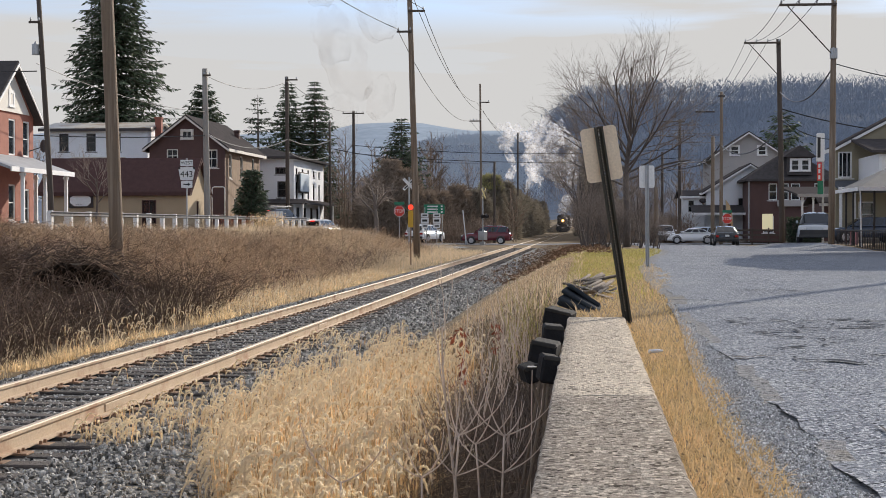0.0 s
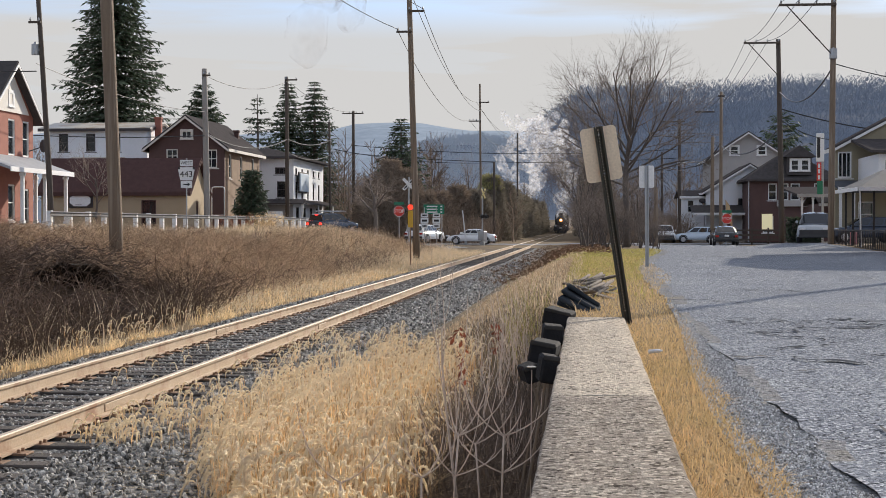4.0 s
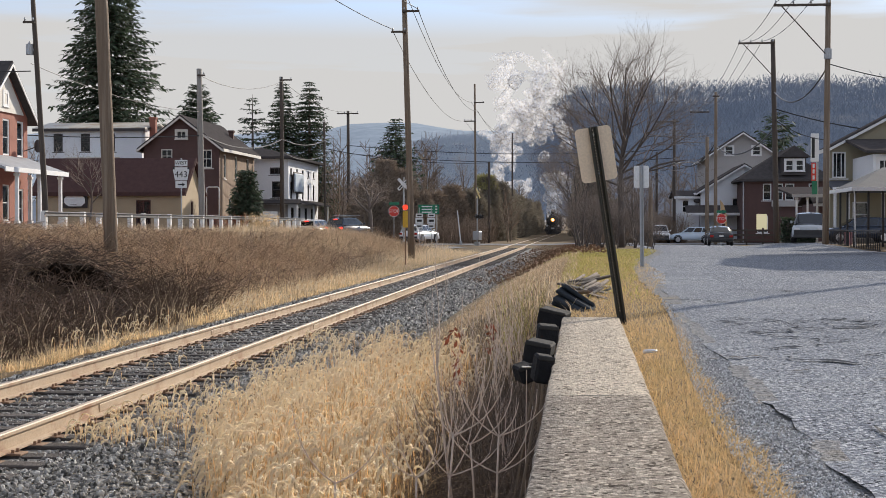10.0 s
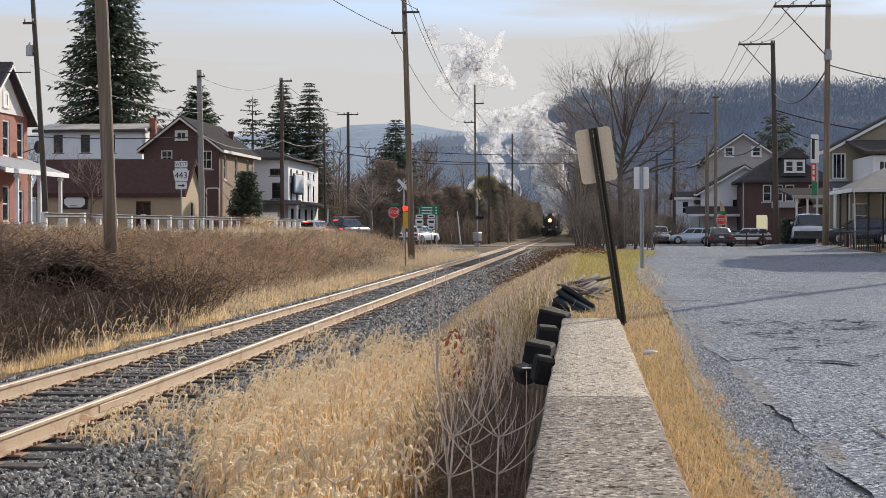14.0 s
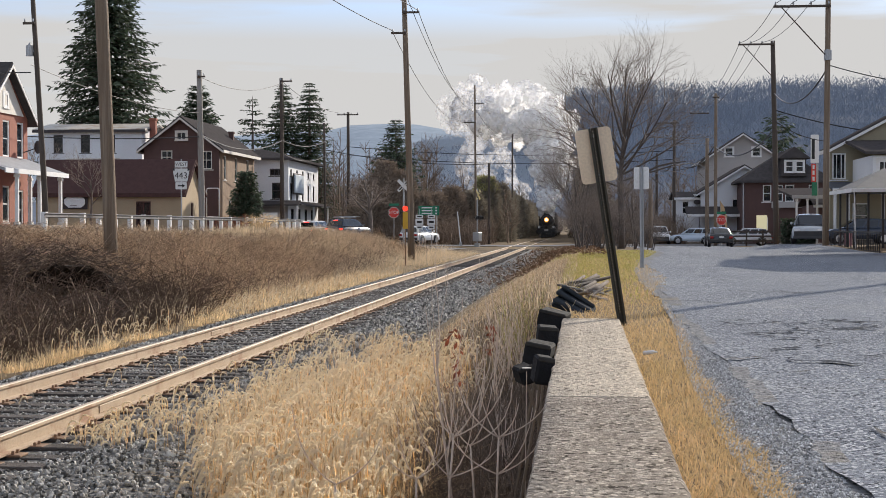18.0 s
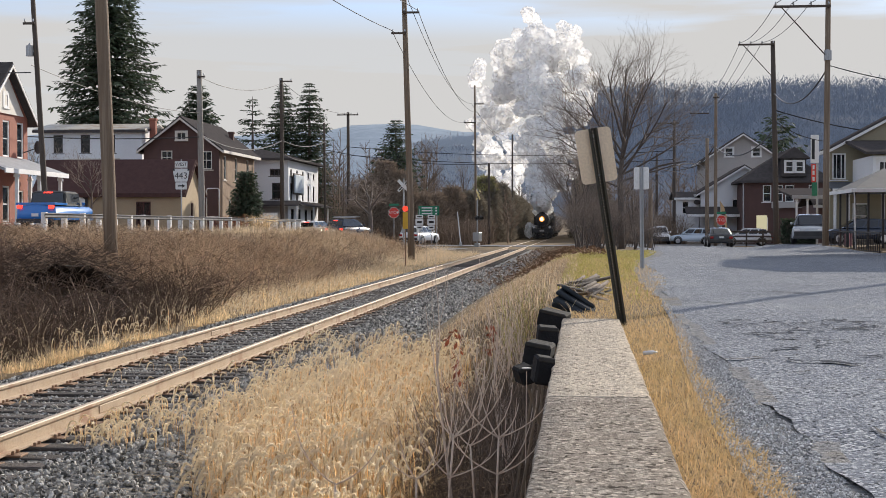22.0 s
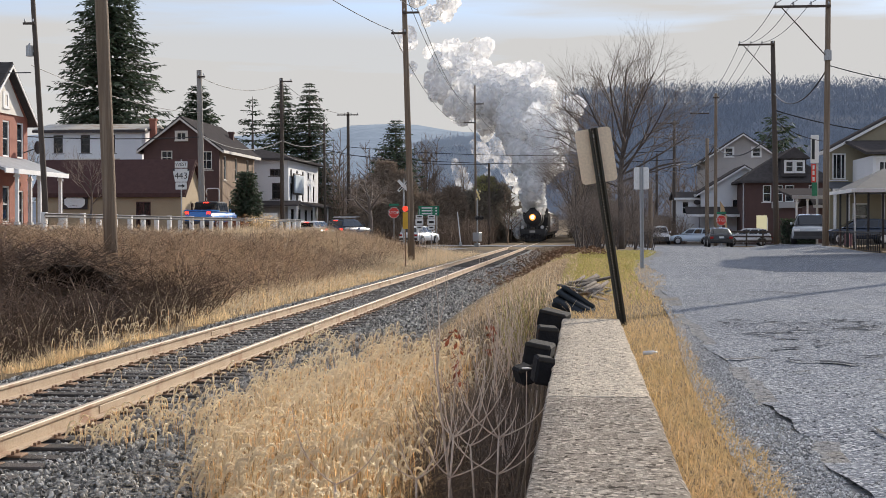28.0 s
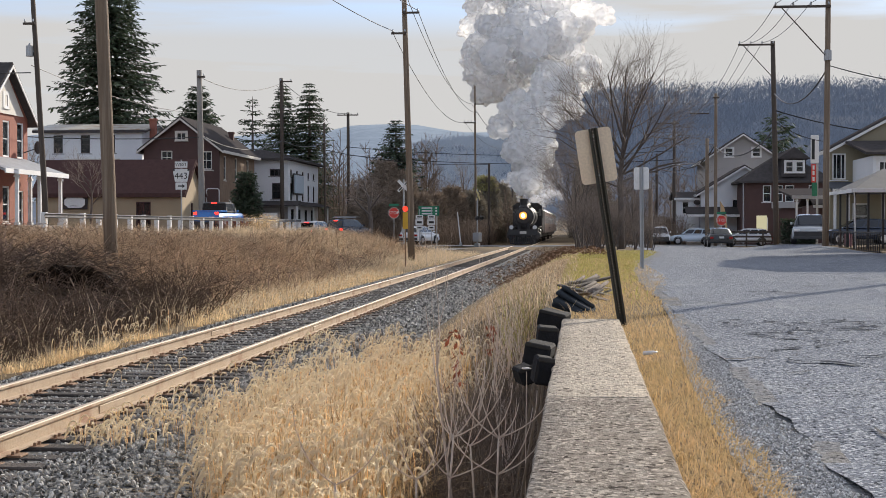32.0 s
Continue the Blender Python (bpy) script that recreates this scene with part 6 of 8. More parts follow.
def wheelset(parent_ob, y, r, spokes, mat):
    mb = MB()
    for sx in (-0.75, 0.75):
        mb.tube([(sx - 0.065, 0, 0), (sx + 0.065, 0, 0)], r * 0.16, 14)
        for k in range(28):
            a0, a1 = 2 * math.pi * k / 28, 2 * math.pi * (k + 1) / 28
            q = []
            for a in (a0, a1):
                for rr in (r * 0.86, r):
                    for xx in (sx - 0.065, sx + 0.065):
                        q.append((xx, rr * math.cos(a), rr * math.sin(a)))
            mb.add(q, [(0, 2, 6, 4), (1, 5, 7, 3), (2, 3, 7, 6), (0, 4, 5, 1)])
        for k in range(spokes):
            a = 2 * math.pi * k / spokes
            mb.tube([(sx, 0, 0), (sx, r * 0.9 * math.cos(a), r * 0.9 * math.sin(a))], 0.035, 5, caps=False)
    mb.tube([(-0.75, 0, 0), (0.75, 0, 0)], 0.08, 8)
    return part("wheelset", mb, mat, parent_ob, m=pose(0, y, r))


loco_wheels = [(wheelset(loco, y, 0.8, 14, M_LOCO), y, 0.8) for y in (4.0, 5.8, 7.6, 9.4)]
loco_wheels.append((wheelset(loco, 0.1, 0.42, 8, M_LOCO), 0.1, 0.42))
for sx in (-1, 1):
    part("side_rod", MB().box(sx * 0.98 - 0.04, sx * 0.98 + 0.04, 3.9, 9.5, 0.55, 0.68, 0.02), M_STEEL, loco)
    part("main_rod", MB().box(sx * 1.1 - 0.04, sx * 1.1 + 0.04, 2.3, 7.6, 0.62, 0.78, 0.02), M_STEEL, loco)

tender = thing("tender", "black coal tender behind the locomotive", "tender")
part("tank", MB().box(-1.5, 1.5, 14.2, 22.5, 1.2, 3.6, 0.08), M_LOCO, tender)
part("coal_bunker", MB().box(-1.3, 1.3, 14.6, 19, 3.5, 4.0, 0.1), M_LOCO, tender)
part("underframe", MB().box(-1.2, 1.2, 14.2, 22.5, 0.7, 1.2), M_LOCO, tender)
for y in (15.5, 17.2, 19.6, 21.3):
    wheelset(tender, y, 0.42, 6, M_LOCO)


def coach(i, y0):
    c = thing("passenger_coach", "maroon passenger coach with pale windows and dark roof", "railway coach", None, "coaches of the train")
    mb = MB().box(-1.5, 1.5, y0, y0 + 23, 1.1, 3.5, 0.04)
    part("body", mb, M_COACH, c)
    pr = [(-1.55, 3.45), (-1.3, 3.75), (-0.8, 3.98), (0, 4.08), (0.8, 3.98), (1.3, 3.75), (1.55, 3.45)]
    part("roof", MB().prism(pr, "y", y0 - 0.2, y0 + 23.2), M_COACHROOF, c)
    part("underframe", MB().box(-1.2, 1.2, y0 + 0.3, y0 + 22.7, 0.7, 1.1), M_LOCO, c)
    for k in range(11):
        for sx in (-1, 1):
            part("window", MB().box(sx * 1.505 - 0.006, sx * 1.505 + 0.006, y0 + 1.6 + k * 1.9, y0 + 2.8 + k * 1.9, 2.2, 3.05, 0.003), M_LENS, c)
    part("vestibule_door", MB().box(-0.4, 0.4, y0 - 0.02, y0 + 0.0, 1.2, 3.2), M_COACHROOF, c)
    for y in (2.0, 4.2, 18.8, 21.0):
        wheelset(c, y0 + y, 0.42, 6, M_LOCO)
    return c


coaches = [coach(i, 23.6 + 24.2 * i) for i in range(3)]


# ---- trees ----
M_RIDGEBARK = surf("pale ridge trunks", (0.38, 0.38, 0.41), (0.25, 0.26, 0.3), 0.1, 0.9, spread=0.4, island=True)
# Haze is put into these two wood colours, paler on the far knoll.
M_HILLWOOD = surf("bare hillside wood tinted blue for haze", (0.25, 0.29, 0.355), (0.2, 0.235, 0.295), 0.02, 0.95, spread=0.15, island=True, spec=0.0)
M_FARWOOD = surf("far wood paled blue for haze", (0.46, 0.51, 0.57), (0.4, 0.45, 0.51), 0.02, 0.95, spread=0.06, island=True, spec=0.0)
M_THICKET = surf("brown thicket wood", (0.2, 0.152, 0.118), (0.27, 0.205, 0.155), 0.3, 0.9, spread=0.4, island=True, spec=0.1)


def seg(mb, p, q, r0, r1, sides=3):
    """One thin tapered stick between two points."""
    d = q - p
    if d.length < 1e-5:
        return
    d = d.normalized()
    a = d.orthogonal().normalized()
    b = d.cross(a)
    vs = []
    for c, r in ((p, r0), (q, r1)):
        for k in range(sides):
            an = 2 * math.pi * k / sides
            w = c + (a * math.cos(an) + b * math.sin(an)) * r
            vs.append((w.x, w.y, w.z))
    mb.add(vs, [(k, (k + 1) % sides, (k + 1) % sides + sides, k + sides) for k in range(sides)])


def grow(mbs, p, d, L, r, depth, rnd, kids, angle, up, segs=3, droop=0.0):
    """A limb that bends upwards and carries smaller ones. mbs: meshes by depth, the last one for all finer limbs."""
    mb = mbs[min(len(mbs) - 1, depth)]
    step = L / segs
    pts, rad = [p.copy()], [r]
    dd = d.copy()
    for i in range(segs):
        dd = (dd + Vector((rnd.uniform(-1, 1), rnd.uniform(-1, 1), rnd.uniform(-0.6, 0.6))) * 0.16 + Vector((0, 0, up - droop * i))).normalized()
        pts.append(pts[-1] + dd * step)
        rad.append(r * (1 - 0.62 * (i + 1) / segs))
    if depth < 2:
        mb.tube(pts, rad, 8 if depth == 0 else 5, caps=False)
    else:
        for i in range(segs):
            seg(mb, pts[i], pts[i + 1], rad[i], rad[i + 1], 3)
    if depth >= len(kids):
        return
    n = kids[depth]
    for k in range(n):
        t = (0.3 if depth else 0.45) + (0.7 if depth else 0.55) * (k + rnd.random()) / n
        i = min(segs - 1, int(t * segs))
        f = t * segs - i
        q = pts[i].lerp(pts[i + 1], f)
        base = (pts[i + 1] - pts[i]).normalized()
        side = base.orthogonal().normalized()
        side.rotate(Matrix.Rotation(rnd.uniform(0, 6.283), 3, base))
        an = radians(angle * rnd.uniform(0.6, 1.25))
        nd = (base * math.cos(an) + side * math.sin(an)).normalized()
        grow(mbs, q, nd, L * rnd.uniform(0.5, 0.78) * (1.1 - 0.35 * t), rad[i] * rnd.uniform(0.5, 0.68), depth + 1, rnd, kids, angle, up, max(2, segs - (depth > 1)), droop)


def bare_tree(label, x, y, h, r, seed, kids=(6, 5, 5, 4), angle=38, up=0.08, stems=1, spread=0.0, name="tree", mats=None):
    t = thing(name, label, "tree" if name == "tree" else "shrub", pose(x, y, ground_z(x, y) - 0.15))
    rnd = random.Random(seed)
    a, b = MB(), MB()
    for s in range(stems):
        dx = Vector((rnd.uniform(-spread, spread), rnd.uniform(-spread, spread), 1)).normalized()
        grow([a, a, b], Vector((rnd.uniform(-0.2, 0.2) * (stems > 1), rnd.uniform(-0.2, 0.2) * (stems > 1), 0)), dx, h * rnd.uniform(0.5, 0.58), r, 0, rnd, kids, angle, up, 4)
    bark, twig = mats or (M_BARK, M_TWIG)
    part("trunk", a, bark, t, smooth=True)
    part("crown", b, twig, t, "bare leafless twigs")
    return t


M_LIMB = surf("dark grey limb bark", (0.1, 0.085, 0.075), (0.15, 0.125, 0.11), 5, 0.9, 0.5, 45)
M_FINETWIG = surf("fine dark twigs", (0.18, 0.145, 0.122), (0.26, 0.21, 0.175), 1.5, 0.85, spread=0.35, island=True)
fan = thing("tree", "tall leafless tree with a wide spreading crown", "tree", pose(2.35, 90, ground_z(2.35, 90) - 0.2))
fa, fb = MB(), MB()
fr = random.Random(17)
fa.tube([(0, 0, 0), (0.05, 0, 2), (-0.05, 0, 4.2), (0.06, 0, 5.6), (0.2, 0, 7.0), (0.35, 0, 8.6), (0.45, 0, 10.0)], [0.24, 0.2, 0.18, 0.14, 0.1, 0.065, 0.03], 10)
for ax, az, L, z0 in ((-74, 20, 4.6, 3.9), (-64, 200, 5.4, 4.4), (-56, 40, 5.9, 4.9), (-46, 150, 6.3, 5.2), (-36, 280, 6.2, 5.6), (-26, 60, 5.8, 6.0), (-15, 320, 5.2, 6.6), (-4, 100, 4.6, 7.2), (8, 180, 4.6, 7.2), (19, 20, 5.0, 6.6), (30, 250, 5.3, 6.0), (41, 90, 5.4, 5.5), (52, 300, 5.2, 5.1), (62, 200, 4.6, 4.7), (73, 40, 3.8, 4.3), (-40, 90, 4.6, 4.6), (36, 270, 4.2, 4.7), (-20, 90, 4.2, 5.4), (14, 270, 4.2, 5.6)):
    d = Vector((math.sin(radians(ax)), 0.6 * math.sin(radians(az)), math.cos(radians(ax)))).normalized()
    grow([fa, fa, fb], Vector((0.03 + 0.05 * max(0, z0 - 4.5), 0, z0)), d, L * (1.02 if ax > 25 else 0.86), 0.075, 1, fr, (0, 8, 5, 4), 42, 0.04, 5)
fa.tube([(0.0, 0, 3.3), (0.55, 0, 3.75), (1.0, 0, 4.3), (1.4, 0, 4.8), (2.2, 0, 5.2), (3.0, 0, 5.38), (3.9, 0, 5.5)], [0.1, 0.085, 0.08, 0.075, 0.065, 0.055, 0.03], 7)
part("trunk", fa, M_LIMB, fan, smooth=True)
part("crown", fb, M_FINETWIG, fan, "bare leafless twigs")
bare_tree("slender leafless tree beside the track", 0.1, 94, 9.4, 0.075, 8, (8, 7, 5, 4), 38, 0.1, 2, 0.32, mats=(M_LIMB, M_FINETWIG))
bare_tree("leafless tree with twigs over the line", -0.4, 99, 9.2, 0.07, 21, (8, 7, 5, 4), 42, 0.08, 2, 0.4, mats=(M_LIMB, M_FINETWIG))
bare_tree("leafless sapling clump at the lane's edge", 3.0, 84, 5.6, 0.05, 13, (7, 6, 5, 3), 36, 0.1, 3, 0.3, mats=(M_LIMB, M_FINETWIG))
for i, (x, y, h) in enumerate(((0.9, 80, 3.6), (-0.6, 86, 4.6), (2.6, 96, 4.4), (4.4, 104, 4.2), (1.2, 108, 5.4), (-0.9, 112, 5.2), (0.2, 118, 5.6), (4.6, 118, 4.6), (2.6, 122, 5), (3.4, 76, 2.2), (-0.6, 104, 6.0),
                               (0.3, 91, 4.6), (1.2, 98, 5.0), (-0.5, 107, 5.4), (2.2, 112, 5.0), (-0.8, 120, 5.4), (1.0, 126, 5.6), (3.8, 110, 4.6))):
    bare_tree("tangled brown leafless shrub", x + 0.8 * (x < 1), y, h * 0.9, 0.034, 40 + i, (7, 6, 6, 3), 46, 0.05, 5, 0.5, "shrub", mats=(M_LIMB, M_FINETWIG))
bare_tree("leafless tree behind the white house", -33.0, 175, 13, 0.2, 61, (6, 5, 4, 3), 36, 0.1)
bare_tree("dark gnarled tree near the crossing", -18.6, 128, 8.0, 0.28, 62, (6, 5, 5, 3), 52, 0.05)
bare_tree("leafless tree behind the brick house", -42, 108, 9.5, 0.15, 63, (6, 5, 4, 3), 38, 0.1)
bare_tree("leafless tree behind the crossing", -16.3, 190, 14, 0.2, 64, (6, 5, 4, 3), 36, 0.1)
bare_tree("leafless tree beside the upper houses", -33.8, 99, 7.0, 0.12, 65, (6, 5, 4, 3), 40, 0.08)


def conifer(label, x, y, h, w, seed, whorls=30, per=9, sprays=12, gap=0.0, low=0.06, size=0.55, droop=0.25, full=0.65):
    """A trunk with whorls of drooping boughs, each carrying short needle sprays."""
    t = thing("conifer", label, "tree", pose(x, y, ground_z(x, y) - 0.1))
    rnd = random.Random(seed)
    tr, cr = MB(), MB()
    tr.tube([(0, 0, 0), (0.05, 0, h * 0.5), (0, 0, h * 0.985)], [w * 0.035 + 0.08, w * 0.02 + 0.05, 0.02], 8)
    for k in range(whorls):
        u = low + (0.985 - low) * (k + rnd.uniform(0, 0.6)) / whorls
        z = h * u
        R = w / 2 * (1 - u) ** full * rnd.uniform(0.82, 1.1) + 0.15
        for j in range(per):
            if rnd.random() < gap:
                continue
            a = 2 * math.pi * (j + rnd.random()) / per
            L = R * rnd.uniform(0.7, 1.12)
            o = Vector((math.cos(a), math.sin(a), 0))
            side = Vector((-math.sin(a), math.cos(a), 0))
            prev = Vector((0, 0, z))
            n = max(3, int(sprays * L / (w / 2) + 2))
            for s in range(1, n + 1):
                f = s / n
                q = Vector((0, 0, z)) + o * L * f + Vector((0, 0, L * (0.12 * f - droop * 2.2 * f * f + 0.22 * f ** 4)))
                if s % 3 == 0 or s == n:
                    seg(tr, prev, q, 0.025, 0.015)
                    prev = q
                for sg in (-1, 1):
                    ln = size * rnd.uniform(0.6, 1.3) * (0.5 + 0.5 * min(1, L / 2))
                    dirv = (o * rnd.uniform(0.3, 1.0) + side * sg * rnd.uniform(0.2, 0.9) + Vector((0, 0, rnd.uniform(-0.75, 0.12)))).normalized()
                    wv = dirv.cross(Vector((rnd.uniform(-1, 1), rnd.uniform(-1, 1), 1))).normalized() * ln * 0.17
                    m = q + dirv * ln * 0.45
                    e = q + dirv * ln
                    cr.add([tuple(q), tuple(m + wv), tuple(e), tuple(m - wv)], [(0, 1, 2, 3)])
    part("trunk", tr, M_BARK, t)
    part("crown", cr, M_NEEDLE, t, "dark green drooping needle boughs")
    return t


conifer("huge dark green spruce with drooping boughs", -46.2, 141, 26.0, 14.6, 1, 60, 15, 28, 0.12, 0.15, 0.62, 0.2, 0.5)
conifer("bushy dark green pine behind the brick house", -39.8, 150, 15.4, 9.0, 2, 30, 11, 18, 0.1, 0.4, 0.65, 0.05)
conifer("thin sparse grey-green spruce", -35.8, 158, 15.0, 6.5, 3, 26, 6, 11, 0.35, 0.2, 0.6, 0.1)
conifer("dark pointed spruce beside the pole", -33.8, 165, 17.0, 8.2, 4, 50, 11, 18, 0.1, 0.1, 0.5, 0.16)
conifer("dark pointed spruce behind the white house", -31.2, 167, 17.6, 9.0, 5, 52, 11, 18, 0.12, 0.1, 0.5, 0.16)
conifer("spruce standing behind the crossing", -19.4, 153, 13.3, 8.4, 6, 34, 9, 16, 0.2, 0.4, 0.5, 0.14)
conifer("dense round-topped dark green cedar", -26.0, 112.5, 4.9, 2.7, 7, 34, 13, 10, 0.0, 0.02, 0.45, 0.02, 0.5)
conifer("dark green pine behind the roofs", 22.6, 175, 15.4, 10.5, 8, 20, 8, 10, 0.25, 0.35, 0.9, 0.0)
conifer("rounded green cedar beyond the crossing", -13.5, 205, 8.2, 6.5, 9, 20, 10, 9, 0.0, 0.05, 0.7, 0.05)
# a clipped dark hedge by the driveway
hedge = MB()
hr = random.Random(3)
for i in range(2600):
    c = Vector((hr.uniform(12.3, 14.4), hr.uniform(92.8, 93.4), hr.uniform(-0.3, 1.25)))
    if hr.random() < 0.5:
        c.y = 92.8
    d = Vector((hr.uniform(-1, 1), hr.uniform(-1, 0.4), hr.uniform(-0.5, 1))).normalized() * 0.16
    s = d.cross(Vector((0, 0.3, 1))).normalized() * 0.05
    hedge.add([tuple(c), tuple(c + d * 0.5 + s), tuple(c + d), tuple(c + d * 0.5 - s)], [(0, 1, 2, 3)])
hd = thing("hedge", "dark clipped evergreen hedge beside the driveway", "hedge")
part("foliage", hedge, M_NEEDLE, hd)
part("core", MB().box(12.4, 14.3, 92.9, 93.4, -0.5, 1.15, 0.1), M_BARK, hd)


def quick_tree(mb, x, y, z, h, rnd, limbs=16, lean=0.0, twigs=3, r=0.09, wide=0.35):
    """A light bare tree for woods that stay far off."""
    p = Vector((x, y, z))
    d = Vector((rnd.uniform(-0.08, 0.08) + lean, rnd.uniform(-0.08, 0.08), 1))
    top = p + d * h
    mid = p + d * h * 0.5 + Vector((rnd.uniform(-0.2, 0.2), 0, 0))
    seg(mb, p, mid, r, r * 0.7)
    seg(mb, mid, top, r * 0.7, 0.02)
    for i in range(limbs):
        t = rnd.uniform(0.25, 0.97)
        q = p.lerp(mid, t * 2) if t < 0.5 else mid.lerp(top, t * 2 - 1)
        a = rnd.uniform(0, 6.283)
        L = h * wide * rnd.uniform(0.5, 1.1) * (1.15 - t)
        e = q + Vector((math.cos(a) * 0.75, math.sin(a) * 0.75, 0.75)) * L
        seg(mb, q, e, r * 0.38, 0.012 + r * 0.06)
        for k in range(twigs):
            f = rnd.uniform(0.3, 1)
            q2 = q.lerp(e, f)
            b = a + rnd.uniform(-1.2, 1.2)
            e2 = q2 + Vector((math.cos(b) * 0.6, math.sin(b) * 0.6, rnd.uniform(0.3, 1.1))) * L * 0.45
            seg(mb, q2, e2, r * 0.16, r * 0.06)


rw = random.Random(77)
woods = MB()
for i in range(150):
    y = rw.uniform(152, 250)
    a = rw.uniform(-0.195, -0.045)
    h = rw.uniform(4.5, 8.5) * (0.75 + 0.35 * (a < -0.11))
    quick_tree(woods, a * y, y, ground_z(a * y, y) - 0.2, h, rw, 20, 0, 4, 0.07, 0.42)
for i in range(70):
    y = rw.uniform(160, 270)
    a = rw.uniform(0.0, 0.1)
    quick_tree(woods, a * y, y, ground_z(a * y, y) - 0.2, rw.uniform(6.0, 12.0), rw, 18, 0, 4, 0.08, 0.4)
for i in range(26):
    y = rw.uniform(150, 190)
    a = rw.uniform(-0.19, -0.1)
    quick_tree(woods, a * y, y, ground_z(a * y, y) - 0.2, rw.uniform(9, 13), rw, 22, 0, 4, 0.1, 0.4)
for i in range(40):
    y = rw.uniform(150, 260)
    x = rw.choice((rw.uniform(-80, -46), rw.uniform(26, 60)))
    quick_tree(woods, x, y, ground_z(x, y) - 0.2, rw.uniform(8, 12), rw, 16, 0, 3, 0.1, 0.4)
deep = MB()
for i in range(330):
    y = rw.uniform(215, 400)
    a = rw.uniform(-0.17, -0.015)
    if abs(a * y - TRACK_X) < 5:
        continue
    quick_tree(deep, a * y, y, ground_z(a * y, y) - 0.2, rw.uniform(5, 10.5), rw, 18, 0, 4, 0.1, 0.42)
tagged(part("deep_woods", deep, surf("grey brown far wood", (0.2, 0.165, 0.14), (0.27, 0.225, 0.19), 0.2, 0.95, spread=0.35, island=True, spec=0.1)), "dense grey-brown leafless woods farther along the line", "woods", kind="stuff")
tagged(part("woods", woods, M_THICKET), "brown leafless thicket and trees beyond the crossing", "woods", kind="stuff")
low_brush = MB()
for i in range(14000):
    y = rw.uniform(142, 215)
    a = rw.choice((rw.uniform(-0.19, -0.05), rw.uniform(-0.19, -0.05), rw.uniform(0.0, 0.07)))
    x = a * y
    if -9.5 < x < -3 or (142 < y < 180 and -28 < x < -22):
        continue
    p = Vector((x, y, ground_z(x, y)))
    e = p + Vector((rw.uniform(-0.8, 0.8), rw.uniform(-0.5, 0.5), rw.uniform(1.0, 3.0)))
    seg(low_brush, p, e, 0.03, 0.012)
    for k in range(2):
        q = p.lerp(e, rw.uniform(0.3, 0.9))
        seg(low_brush, q, q + Vector((rw.uniform(-0.7, 0.7), rw.uniform(-0.4, 0.4), rw.uniform(0.2, 0.9))), 0.016, 0.008)
tagged(part("underbrush", low_brush, M_THICKET), "low tangled brown underbrush behind the crossing", "brush", kind="stuff")
M_DARKBRUSH = surf("dark olive brown brush", (0.2, 0.178, 0.142), (0.26, 0.228, 0.18), 0.3, 0.92, spread=0.3, translucent=0.25, island=True, spec=0.1)
M_BROWNBRUSH = surf("brown tangled brush", (0.26, 0.208, 0.162), (0.33, 0.262, 0.205), 0.3, 0.92, spread=0.28, island=True, spec=0.1, translucent=0.2)
M_OLIVEBRUSH = surf("yellow green leafy brush", (0.34, 0.32, 0.15), (0.28, 0.26, 0.13), 0.3, 0.9, spread=0.35, island=True, spec=0.1, translucent=0.3)


def tangle(mb, x, y, wide, deep_, h, n, rnd, thick=0.06, peak=0.5, floor_=0.0):
    """A bush heaped out of crossing twigs, opaque in its middle and loose at its rim."""
    z0 = ground_z(x, y) - 0.1
    for i in range(int(n * 1.7)):
        a, r = rnd.uniform(0, 6.283), math.sqrt(rnd.random())
        f = floor_ + (1 - floor_) * rnd.random()
        w = max(0.12, 1 - f ** (1 / peak)) ** 0.5 * (1 + 0.18 * math.sin(3 * a + x) * math.cos(5 * f + y))
        q = Vector((x + wide * r * w * math.cos(a), y + deep_ * r * w * math.sin(a), z0 + h * f))
        d = Vector((rnd.gauss(0, 0.55) + 0.5 * math.cos(a) * r, rnd.gauss(0, 0.4), rnd.gauss(0.35, 0.55)))
        d = d.normalized() * rnd.uniform(0.25, 0.85)
        s_ = Vector((d.z, 0.15, -d.x)).normalized() * thick * rnd.uniform(0.45, 1.0)
        mb.add([tuple(q), tuple(q + d * 0.45 + s_), tuple(q + d), tuple(q + d * 0.45 - s_)], [(0, 1, 2, 3)])
    for i in range(int(wide * 5)):
        p = Vector((x + rnd.uniform(-0.6, 0.6) * wide, y + rnd.uniform(-0.5, 0.5) * deep_, z0))
        seg(mb, p, p + Vector((rnd.uniform(-0.5, 0.5), 0, h * rnd.uniform(0.6, 0.95))), 0.045, 0.015)


rt = random.Random(19)
for x, y, wide, h, n in ((-21.0, 145.5, 1.7, 6.2, 2600), (-19.6, 146.5, 2.1, 8.2, 4200), (-17.9, 147.0, 1.8, 7.2, 3000), (-22.6, 150, 1.6, 5.6, 2000), (-16.2, 148.5, 1.6, 5.0, 2000)):
    ob = MB()
    tangle(ob, x, y, wide, 1.4, h, n, rt, 0.07)
    tagged(part("thicket", ob, M_BROWNBRUSH), "dense brown leafless thicket heaped beside the side road", "thicket", kind="stuff", group="thickets beyond the crossing")
